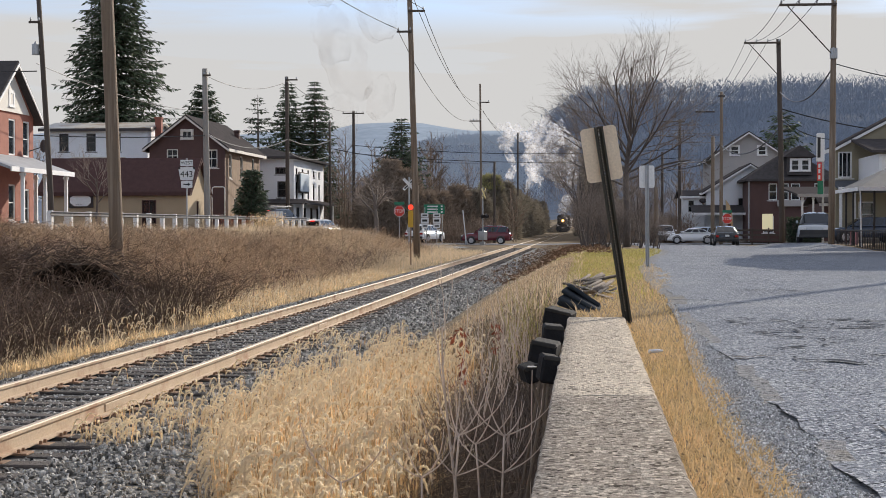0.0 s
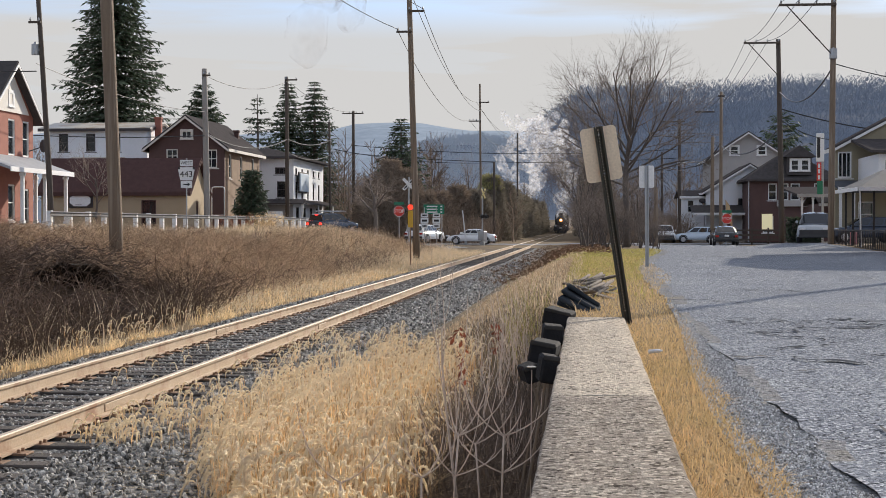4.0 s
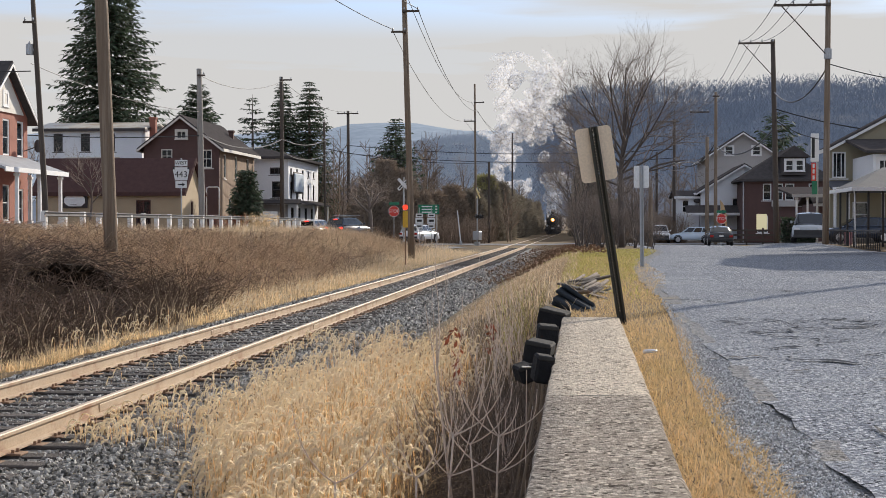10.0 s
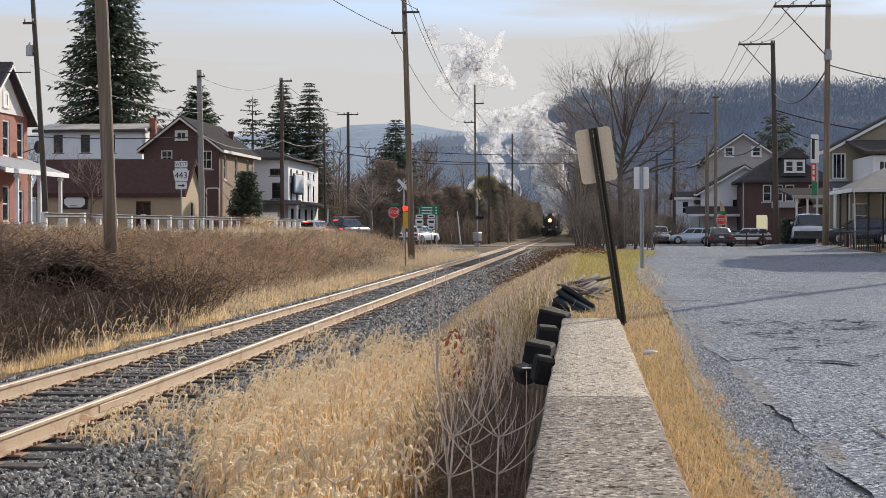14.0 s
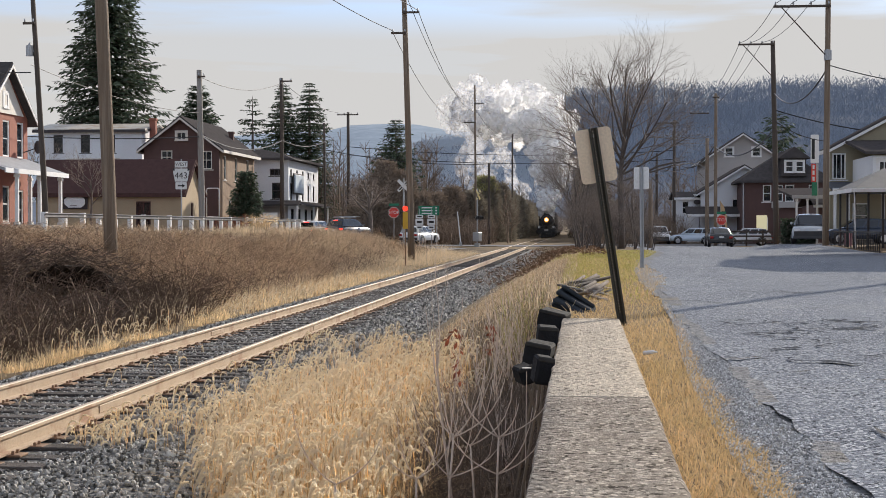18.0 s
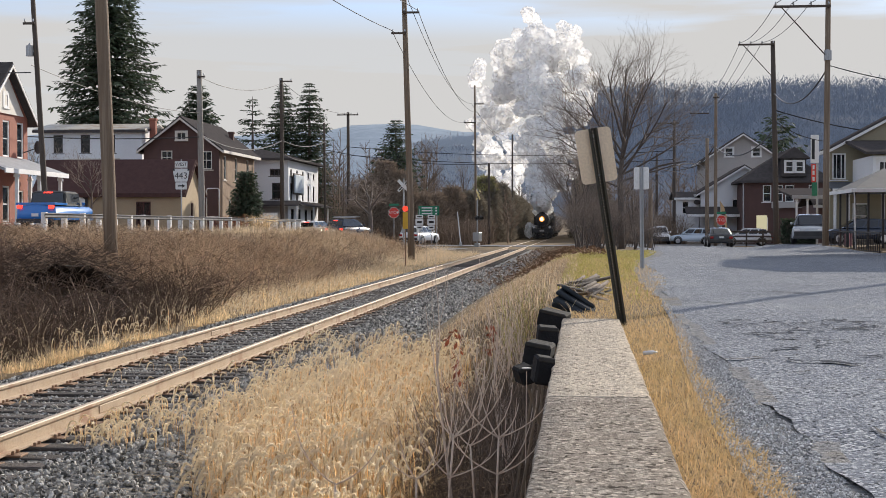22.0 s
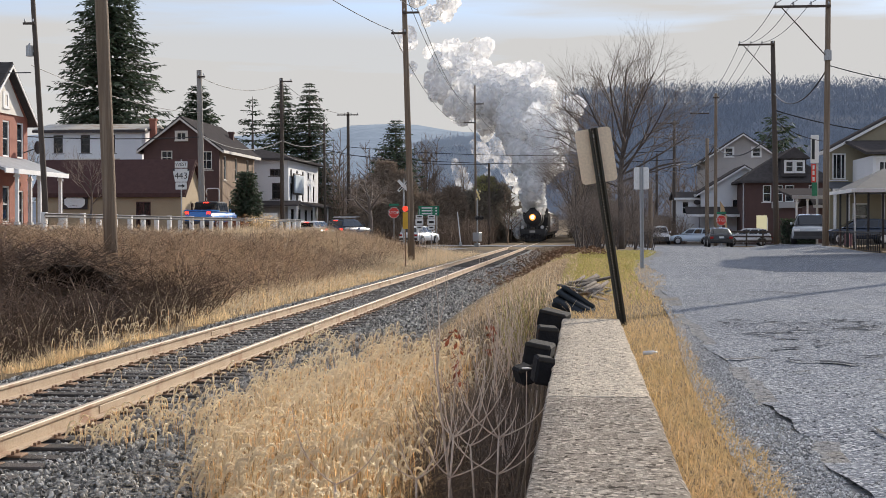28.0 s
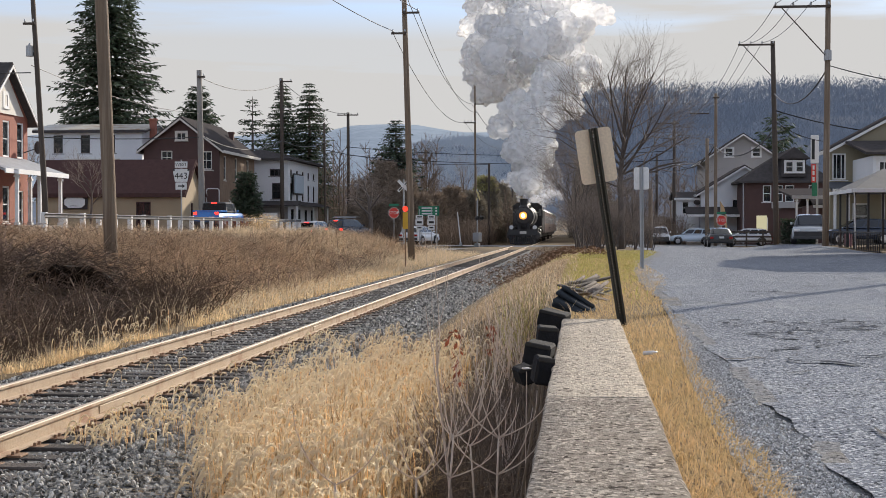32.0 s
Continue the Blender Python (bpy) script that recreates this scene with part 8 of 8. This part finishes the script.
def candelabra(label, x, y, h, seed, nodes=((0.62, 3), (0.82, 3), (1.0, 4)), r=0.0072):
    """A stout pale stem with whorls of arms that curve out and then up."""
    w = thing("weed", label, "weed", pose(x, y, -1.34))
    rnd = random.Random(seed)
    lean = rnd.uniform(-0.07, 0.07)
    part("stem", MB().tube([(lean * h * k * k, 0, h * k) for k in (0, 0.25, 0.5, 0.75, 1)], [r * (1.25 - 0.5 * k) for k in (0, 0.25, 0.5, 0.75, 1)], 7), M_STEMGREY, w, smooth=True)
    for k0, n in nodes:
        turn = rnd.uniform(-0.5, 0.5)
        for i in range(n):
            a = turn + math.pi * i + rnd.uniform(-0.5, 0.5)
            R, up = rnd.uniform(0.1, 0.32), rnd.uniform(0.22, 0.5) * (1.15 - 0.3 * k0)
            p0 = Vector((lean * h * k0 * k0, 0, h * k0 - 0.01))
            bow = rnd.uniform(1.15, 1.6)
            pts = [p0 + Vector((math.cos(a) * R * math.sin(t * bow), math.sin(a) * R * math.sin(t * bow) * 0.7, up * (0.45 * t + 0.55 * t * t))) for t in (0, 0.15, 0.3, 0.45, 0.6, 0.8, 1.0)]
            arm = part("arm", MB().tube(pts, [r * f for f in (0.66, 0.6, 0.55, 0.5, 0.44, 0.34, 0.2)], 6), M_STEMGREY, w, smooth=True)
            if rnd.random() < 0.6:
                q = pts[3]
                b = a + rnd.uniform(-1, 1)
                part("twig", MB().tube([q, q + Vector((math.cos(b) * 0.05, 0.03, 0.05)), q + Vector((math.cos(b) * 0.07, 0.04, 0.16))], [r * 0.3, r * 0.26, r * 0.15], 5), M_STEMGREY, arm)
    return w


for i, (x, y, h, nd) in enumerate(((-0.74, 8.0, 1.0, ((0.78, 3), (1.0, 4))), (-0.47, 8.0, 1.0, ((0.8, 3), (1.0, 4))), (-0.88, 7.8, 0.8, ((1.0, 4),)), (-0.62, 8.7, 0.85, ((1.0, 3),)), (-1.28, 7.6, 0.8, ((1.0, 2),)))):
    candelabra("pale grey candelabra-branched weed beside the wall", x, y, h, 500 + i, nd)
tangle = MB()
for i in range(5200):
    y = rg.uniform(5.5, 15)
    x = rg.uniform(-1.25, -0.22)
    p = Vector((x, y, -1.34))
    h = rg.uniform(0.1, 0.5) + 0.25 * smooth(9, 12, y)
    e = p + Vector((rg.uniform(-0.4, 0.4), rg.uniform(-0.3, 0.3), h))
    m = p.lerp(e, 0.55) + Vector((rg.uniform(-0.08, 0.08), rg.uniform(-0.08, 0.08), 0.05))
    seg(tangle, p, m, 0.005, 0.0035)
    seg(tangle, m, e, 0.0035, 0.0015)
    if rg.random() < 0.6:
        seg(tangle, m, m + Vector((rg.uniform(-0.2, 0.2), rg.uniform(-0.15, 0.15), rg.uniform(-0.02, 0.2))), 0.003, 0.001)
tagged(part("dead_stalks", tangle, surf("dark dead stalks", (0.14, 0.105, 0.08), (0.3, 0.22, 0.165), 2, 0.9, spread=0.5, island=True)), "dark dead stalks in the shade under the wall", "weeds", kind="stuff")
weed("tall dark weed stalk with hanging red-brown leaves", -0.82, 9.5, 1.5, 320, (4, 2), 25, True)
weed("tall dark weed stalk with hanging red-brown leaves", -0.9, 14.5, 1.2, 321, (4, 2), 25, True)
for i in range(12):
    weed("thin dry grey weed stalk", -0.25 - rg.random() * 1.0, 10.5 + rg.random() * 8, rg.uniform(0.6, 1.0), 340 + i, (7, 3), 30)
M_WITHY = surf("yellow green withies", (0.42, 0.36, 0.1), (0.3, 0.25, 0.09), 4, 0.8, spread=0.3, island=True)
wy = thing("shrub", "upright yellow-green withies at the wall's far end", "shrub", pose(-0.35, 17.5, -0.6))
wm = MB()
for i in range(110):
    p = Vector((rg.uniform(-0.55, 0.35), rg.uniform(-0.8, 2.5), rg.uniform(-0.2, 0.1)))
    seg(wm, p, p + Vector((rg.uniform(-0.25, 0.25), rg.uniform(-0.2, 0.2), rg.uniform(0.3, 0.75))), 0.006, 0.002)
part("withy", wm, M_WITHY, wy)
litter = MB()
for i in range(8500):
    y = rg.uniform(50, 128)
    x = (rg.uniform(-2.0, 1.0) if rg.random() < 0.4 else rg.uniform(-3.9, -1.2)) + 0.3 * noise.noise((y * 0.2, 0, 0))
    c = Vector((x, y, max(ground_z(x, y), RAIL_Z + bed_top(x - TRACK_X) if x < -2.6 else -9) + rg.uniform(0.0, 0.1)))
    d = Vector((rg.uniform(-1, 1), rg.uniform(-1, 1), rg.uniform(-0.2, 0.5))).normalized() * rg.uniform(0.06, 0.14)
    s = d.cross(Vector((0.2, 0.4, 1))).normalized() * 0.04
    litter.add([tuple(c), tuple(c + d * 0.5 + s), tuple(c + d), tuple(c + d * 0.5 - s)], [(0, 1, 2, 3)])
tagged(part("leaf_litter", litter, surf("brown fallen leaves", (0.38, 0.25, 0.17), (0.25, 0.165, 0.115), 3, 0.9, spread=0.4, island=True, spec=0.1)), "red-brown fallen leaves under the shrubs", "leaves", kind="stuff")

# black blocks dumped against the wall
M_TAR = surf("tar black plastic", (0.012, 0.012, 0.014), (0.022, 0.022, 0.024), 5, 0.85, 0.4, 30, spec=0.2)
M_PALERIM = surf("lighter plastic rim", (0.035, 0.034, 0.033), (0.06, 0.056, 0.052), 5, 0.9, spec=0.2)
for i, (x, y, z, w, d, h, rz, ry) in enumerate(((-0.228, 8.6, -0.035, 0.105, 0.16, 0.16, 12, 9), (-0.272, 9.4, -0.012, 0.17, 0.2, 0.155, -8, 10), (-0.245, 10.5, 0.025, 0.145, 0.2, 0.135, 6, 5),
                                               (-0.25, 13.3, -0.03, 0.25, 0.24, 0.15, -12, 12), (-0.35, 9.0, -0.1, 0.1, 0.16, 0.11, 20, -18))):
    b = thing("black_block", "black plastic block dumped against the concrete wall", "block", pose(x, y, z, 3, ry, rz), "black blocks by the wall")
    part("body", MB().box(-w / 2, w / 2, -d / 2, d / 2, -h / 2, h / 2, 0.014), M_TAR, b)
    # Slightly lighter strip along the top front edge.
    part("rim", MB().box(-w / 2 + 0.004, w / 2 - 0.004, -d / 2 - 0.006, -d / 2 + 0.012, h / 2 - 0.025, h / 2 + 0.004, 0.006), M_PALERIM, b)
    part("stake", MB().box(-0.008, 0.008, -0.008, 0.008, -1.4 - z + 0.02, -h / 2, 0.002), M_POLE, b)
db_ = thing("plastic_scrap", "crumpled white and grey plastic scrap by the wall", "litter", pose(-0.33, 8.85, -0.05, 0, 0, 35))
part("sheet", MB().box(-0.026, 0.022, -0.02, 0.02, -0.004, 0.004, 0.003), M_TRIM, db_)
part("stake", MB().tube([(0, 0, -0.02), (-0.03, -0.02, -1.3)], 0.003, 5), M_STEMGREY, db_)
M_SLATE = surf("dusty black plastic", (0.035, 0.042, 0.05), (0.06, 0.07, 0.08), 6, 0.9, 0.3, 40, spec=0.05)
bag = thing("panel_stack", "black plastic panels slumped past the wall's end", "panels", pose(-0.06, 15.2, -0.11))
for x, y, z, rx, ry, rz, w in ((-0.02, -0.1, 0.1, 8, 27, -12, 0.2), (0.0, 0.0, 0.15, 4, 30, -6, 0.21), (0.02, 0.12, 0.19, 0, 34, 4, 0.19), (-0.06, 0.05, 0.05, 0, 20, 0, 0.2)):
    part("panel", MB().box(-w, w, -0.16, 0.16, -0.022, 0.022, 0.014, m=pose(x, y, z, rx, ry, rz)), M_SLATE, bag)
rp = random.Random(4)
rubble = thing("debris_pile", "pile of broken boards and logs past the wall", "debris", pose(0.0, 18.5, -0.09))
for i in range(20):
    part("board", MB().box(-0.028, 0.028, -0.3, 0.3, -0.012, 0.012, 0.004, m=pose(rp.uniform(-0.12, 0.26), rp.uniform(-0.9, 4.2), rp.uniform(0.02, 0.1), rp.uniform(-12, 12), rp.uniform(-25, 25), rp.uniform(-45, 45))), rp.choice((M_POLE, M_POLEGREY, M_POLEDARK)), rubble)
for i in range(7):
    x, y, z, a = rp.uniform(-0.1, 0.22), rp.uniform(0.0, 4.0), rp.uniform(0.03, 0.08), rp.uniform(0.3, 1.3)
    part("log", MB().tube([(x - 0.35 * math.cos(a), y - 0.35 * math.sin(a), z), (x, y, z + 0.03), (x + 0.4 * math.cos(a), y + 0.4 * math.sin(a), z + 0.1)], [0.034, 0.03, 0.022], 8), rp.choice((M_BARK, M_POLEDARK)), rubble, smooth=True)
pb = thing("plastic_bottle", "flattened pale blue plastic bottle on the grass", "litter", pose(0.45, 9.8, -0.03, 0, 0, 40))
part("bottle", MB().tube([(-0.06, 0, 0), (-0.054, 0, 0), (0.03, 0, 0), (0.048, 0, 0), (0.06, 0, 0)], [0.009, 0.014, 0.013, 0.006, 0.006], 10), M_LENS, pb, smooth=True)


# ---- steam and smoke, in rigid billows that rise and drift ----
def vapour(name, colour, thin, thick, through_light=0.45, scale=1.1):
    m = bpy.data.materials.new(name)
    m.use_nodes = True
    n, l = m.node_tree.nodes, m.node_tree.links
    n.clear()
    out, tr, di, tl = (n.new("ShaderNode" + k) for k in ("OutputMaterial", "BsdfTransparent", "BsdfDiffuse", "BsdfTranslucent"))
    m1, m2, co, no, mr = (n.new("ShaderNode" + k) for k in ("MixShader", "MixShader", "TexCoord", "TexNoise", "MapRange"))
    di.inputs["Color"].default_value = tl.inputs["Color"].default_value = (*colour, 1)
    m1.inputs["Fac"].default_value = through_light
    no.inputs["Scale"].default_value, no.inputs["Detail"].default_value = scale, 4
    mr.inputs["From Min"].default_value, mr.inputs["From Max"].default_value = 0.38, 0.62
    mr.inputs["To Min"].default_value, mr.inputs["To Max"].default_value = thin, thick
    l.new(co.outputs["Object"], no.inputs["Vector"])
    l.new(no.outputs["Fac"], mr.inputs["Value"])
    l.new(di.outputs[0], m1.inputs[1])
    l.new(tl.outputs[0], m1.inputs[2])
    l.new(mr.outputs["Result"], m2.inputs["Fac"])
    l.new(tr.outputs[0], m2.inputs[1])
    l.new(m1.outputs[0], m2.inputs[2])
    l.new(m2.outputs[0], out.inputs["Surface"])
    return m


M_STEAM = vapour("white steam", (0.995, 0.995, 0.995), 0.5, 1.0, 0.84, 0.5)
M_OLDSTEAM = vapour("thinning steam", (0.97, 0.97, 0.985), 0.0, 0.45, 0.5, 0.9)
M_SMOKE = vapour("thin brown smoke", (0.45, 0.4, 0.37), -0.06, 0.1, 0.5, 0.7)


def billow(name, mat, seed, long=1.0, subdiv=5, lump=0.46):
    """A cauliflower lump of about one metre's radius, drawn out along y; its lobes are round."""
    bm = bmesh.new()
    bmesh.ops.create_icosphere(bm, subdivisions=subdiv, radius=1.0)
    for v in bm.verts:
        p = v.co.normalized()
        q = Vector((p.x, p.y * long, p.z))
        b = abs(noise.noise(q * 1.15 + Vector((seed, 0, 0)))) + 0.4 * abs(noise.noise(q * 2.4 + Vector((0, seed, 0)))) + 0.13 * abs(noise.noise(q * 5.3 + Vector((0, 0, seed))))
        n = Vector((p.x, p.y / long, p.z)).normalized()
        v.co = q * 0.82 + n * lump * (b - 0.12)
    me = bpy.data.meshes.new(name)
    bm.to_mesh(me)
    bm.free()
    me.materials.append(mat)
    me.polygons.foreach_set("use_smooth", [True] * len(me.polygons))
    return me


FRESH = [billow("steam_puff", M_STEAM, 3.7 * i + 1, (1.5, 1.8, 2.1, 2.4)[i % 4], lump=0.62) for i in range(8)]
OLD = [billow("steam_puff", M_OLDSTEAM, 5.1 * i + 2, (2.4, 2.9, 3.4, 3.9)[i % 4]) for i in range(8)]
SMOKE = [billow("smoke_puff", M_SMOKE, 2.3 * i + 4, 1.0, 3) for i in range(4)]
plume = thing("steam_plume", "white billowing steam plume above the locomotive", "steam")
cloud = thing("steam_cloud", "older drifting white steam thinning over the line", "steam")
leak = thing("cylinder_steam", "low white steam from the locomotive's cylinders", "steam")
haze = thing("smoke_haze", "thin brownish smoke drifting over the houses", "smoke")
puffs = []
rs = random.Random(2024)


def ball_point(rnd):
    while True:
        p = Vector((rnd.uniform(-1, 1), rnd.uniform(-1, 1), rnd.uniform(-1, 1)))
        if p.length < 1:
            return p


def beat(t):
    """How hard the engine works: puffs a second."""
    return 6.0 if t < 4 else 11.0 if t < 12 else 24.0 if t < 16 else 27.0


te = -9.0
while te < 31.95:
    te += 1.0 / beat(te) * rs.uniform(0.7, 1.3)
    thin = te < 12.4 or (te < 24 and rs.random() < 0.14)
    me = rs.choice(OLD if thin else FRESH)
    r = rs.uniform(0.85, 1.1)
    ob = part("steam_puff", me, None, cloud if thin else plume)
    ob.scale = (1.3 * r, 1.3 * r, 1.22 * r)
    puffs.append((ob, "thin" if thin else "stack", te, ball_point(rs), (rs.uniform(-80, 80), rs.uniform(-25, 25), rs.uniform(-85, 85)), rs.uniform(0.9, 1.08)))
te = 21.5
while te < 28.5:
    te += rs.uniform(0.09, 0.18)
    r = rs.uniform(0.45, 0.8)
    ob = part("steam_puff", rs.choice(FRESH), None, leak)
    ob.scale = (r, r, r)
    puffs.append((ob, "leak", te, ball_point(rs), (rs.uniform(-80, 80), rs.uniform(-80, 80), rs.uniform(-80, 80)), rs.uniform(0.8, 1.2)))
for i in range(6):
    ob = part("smoke_puff", rs.choice(SMOKE), None, haze)
    r = rs.uniform(4, 9)
    ob.scale = (r, r, r * 1.5)
    puffs.append((ob, "haze", 0, Vector((rs.gauss(0, 0.5), rs.uniform(-1, 1), i / 5 - 0.5)), (rs.uniform(-20, 20), rs.uniform(-20, 20), rs.uniform(0, 360)), rs.uniform(0.8, 1.2)))


# ---- what moves ----
TRAIN = ((0, 339), (3.5, 320), (6, 305.5), (9, 291), (11, 278), (13, 266), (14.5, 256.5), (17, 240), (19, 227), (21, 214), (23, 201), (25.5, 185), (28, 168), (30, 155), (32, 141.5))


def train_y(t):
    t = max(0.0, min(32.0, t))
    for (a, ya), (b, yb) in zip(TRAIN[:-1], TRAIN[1:]):
        if t <= b:
            return ya + (yb - ya) * (t - a) / (b - a)
    return TRAIN[-1][1]


def drive(ob, rows, lift=0.045):
    """Rows of t, x, y, turn on the ground."""
    walk(ob, [(t, on(x, y, turn, lift)) for t, x, y, turn in rows])


STACK_Z = RAIL_Z + bz + 2.5


def between(rows, t):
    """Straight interpolation in rows of (time, value)."""
    if t <= rows[0][0]:
        return rows[0][1]
    for (a, va), (b, vb) in zip(rows[:-1], rows[1:]):
        if t <= b:
            return va + (vb - va) * (t - a) / (b - a)
    return rows[-1][1]


def lift_of(te):
    """How high the exhaust of that stroke climbs."""
    return between(((5, 17), (6.5, 33), (8, 33), (9.5, 17), (13.5, 17), (15, 20), (17.0, 22), (18, 28), (20.0, 25), (21.5, 15), (26.4, 15.5), (27.3, 18.5), (28, 22), (29, 25), (32, 27)), te)


def breeze(t):
    """Wind aloft towards the houses, in metres a second."""
    return between(((0, 2.4), (8, 2.4), (10, 3.8), (16, 3.8), (17, 3.0), (18.6, 2.2), (20, 0.7), (22.6, 0.7), (24.0, 3.4), (27.6, 4.4), (28.8, 2.2), (29.6, 0.8), (32, 0.7)), t)


def puff_place(kind, te, age, off, vary):
    """Where a billow is at that age after leaving the engine."""
    age = max(0.0, age)
    y0 = train_y(te) if te >= 0 else 339 - te * 5.5
    if kind == "leak":
        g_ = 0.3 + 0.62 * age ** 0.8
        low = Vector((TRACK_X - 1.3 - 1.1 * age * vary + off.x * g_, y0 + 1.0 + off.y * g_, RAIL_Z + 1.0 + 1.5 * age * vary + off.z * g_ * 0.8))
        return low.lerp(puff_place("stack", te, age, off, vary), smooth(1.2, 3.2, age))
    # the exhaust shoots up and slows; the breeze aloft freshens for a while, then drops
    power = lift_of(te) * vary * (0.42 if kind == "thin" and te > 14 else 1.0)
    up = power * (1 - math.exp(-age / 2.0)) + 0.25 * age
    spread = 0.15 + (1.1 + 1.15 * math.sqrt(max(0.0, up))) * (1 - math.exp(-age * 3.0))
    out, n = 0.0, 16
    for i in range(n):
        a = age * (i + 0.5) / n
        out += breeze(te + a) * smooth(4.0, 14.0, power * (1 - math.exp(-a / 2.0))) * age / n
    back = 0.0
    if kind == "thin" or te < 17.3:
        # spent steam sinks back behind the woods
        k = smooth(6.5, 12.0, age)
        up, out, back = up * (1 - k) - 11.0 * k, min(out, 24.0) * (1 - 0.75 * k), 70 * k
        spread = min(spread, 8.0)
    else:
        # spent steam lifts away
        up += (6.5 if te < 21.5 else 9.0) * max(0.0, age - (5.2 if te < 21.5 else 5.6)) ** 2
    # the column leans a little off the line before the breeze takes it
    return Vector((TRACK_X - out + 0.13 * max(0.0, min(up, 18.0)) + off.x * spread, y0 + 1.3 + back + off.y * spread, STACK_Z + up + off.z * spread * 0.8))


def puff_rows(kind, te, off, turn, vary):
    """Billows lie in the cars until their stroke comes, then rise, tumble open and drift."""
    rows = []

    def put(t, p):
        k = smooth(0.1, 3.5, t - te) if kind != "haze" else 1.0
        rows.append((t, pose(p.x, p.y, p.z, turn[0] * k, turn[1] * k, turn[2] * k)))
    if kind == "haze":
        for t in (0, 8, 16, 24, 32):
            put(t, Vector((-66 + off.x * 9 - 2.0 * t, 400 + off.y * 12, 48 + off.z * 40 + 6.0 * t)))
        return rows
    wait = Vector((off.x * 0.05, 22 + abs(off.y) * 14 + 3, 2.35))
    if te > 0.05:
        for t, y in TRAIN:
            if t < te - 0.55:
                put(t, Vector((TRACK_X, y, RAIL_Z)) + wait)
        t = max(0.0, te - 0.4)
        if not rows:
            put(0.0, Vector((TRACK_X, train_y(0), RAIL_Z)) + wait)
        elif t > rows[-1][0] + 0.05:
            put(t, Vector((TRACK_X, train_y(t), RAIL_Z)) + wait)
    else:
        put(0.0, puff_place(kind, te, -te, off, vary))
    for age in (0, 0.3, 0.7, 1.3, 2.1, 3.2, 4.6, 6.5, 9, 12, 16, 21, 27, 34, 41):
        t = te + age
        if rows[-1][0] + 0.06 < t < 31.9:
            put(t, puff_place(kind, te, age, off, vary))
    put(32.0, puff_place(kind, te, 32.0 - te, off, vary))
    return rows


def motions():
    for ob, kind, te, off, turn, vary in puffs:
        walk(ob, puff_rows(kind, te, off, turn, vary))
    for ob in [loco, tender] + coaches:
        walk(ob, [(t, pose(TRACK_X, y, RAIL_Z)) for t, y in TRAIN])
    for w, y, r in loco_wheels:
        rows = []
        t = 0.0
        while t <= 32.001:
            gone = 339 - train_y(t)
            rows.append((t, pose(0, y, r) @ Matrix.Rotation(gone / r, 4, "X")))
            t += 0.1 if r < 0.5 else 0.2
        walk(w, rows)
    drive(red_suv, [(0, -9.4, 137.5, 90), (0.5, -11.6, 137.5, 90), (1.0, -13.2, 137.0, 92), (1.5, -15.2, 136.5, 95), (2.0, -18.2, 136.3, 95), (2.7, -22, 136.8, 80), (3.5, -24.4, 141, 40), (5.5, -25.2, 152, 5), (9, -25.4, 170, 0), (32, -25.4, 175, 0)])
    drive(white_sedan, [(0, 9.4, 135.3, 90), (1.0, 3.2, 135.3, 90), (2.0, -2.6, 135.3, 90), (2.9, -6.3, 135.3, 90), (3.5, -8.7, 135.3, 90), (5.5, -17.0, 136.0, 90), (6.2, -20.5, 136.5, 80), (7.2, -23.6, 141, 40), (9, -24.8, 149, 5), (12, -25.2, 163, 0), (32, -25.2, 167, 0)])
    drive(dark_suv, [(0, -25.3, 120.0, -20), (1.8, -25.3, 120.0, -20), (2.4, -24.7, 121.3, -24), (3.0, -23.8, 122.6, -30), (3.5, -22.7, 123.8, -34), (5.5, -20.2, 125.6, -28), (7, -20.1, 126, -24), (32, -20.1, 126, -24)])
    drive(blue_truck, lift=0.2, rows=[(0, -25, 20, 0), (18, -25, 22, 0), (19.5, -25, 40, 0), (21.0, -25, 58.4, 0), (21.5, -25, 64.6, 0), (22, -25, 68.3, 0), (22.5, -25, 70.8, 0), (23, -25, 73.8, 0), (23.5, -25, 77.7, 0), (24, -25, 81.8, 0), (25, -25, 88, -2), (26.2, -25, 93.2, -4), (27.5, -24.9, 96.6, -5), (30, -24.8, 98.5, -5), (32, -24.8, 99.2, -5)])
    drive(crossover, [(0, 34, 131, 90), (9.5, 28, 131, 90), (11, 18.8, 131, 90), (11.5, 16.6, 131, 90), (12, 15.7, 131, 90), (12.5, 15.0, 131, 90), (13, 14.5, 131, 90), (14, 14.3, 131, 90), (32, 14.3, 131, 90)])


motions()
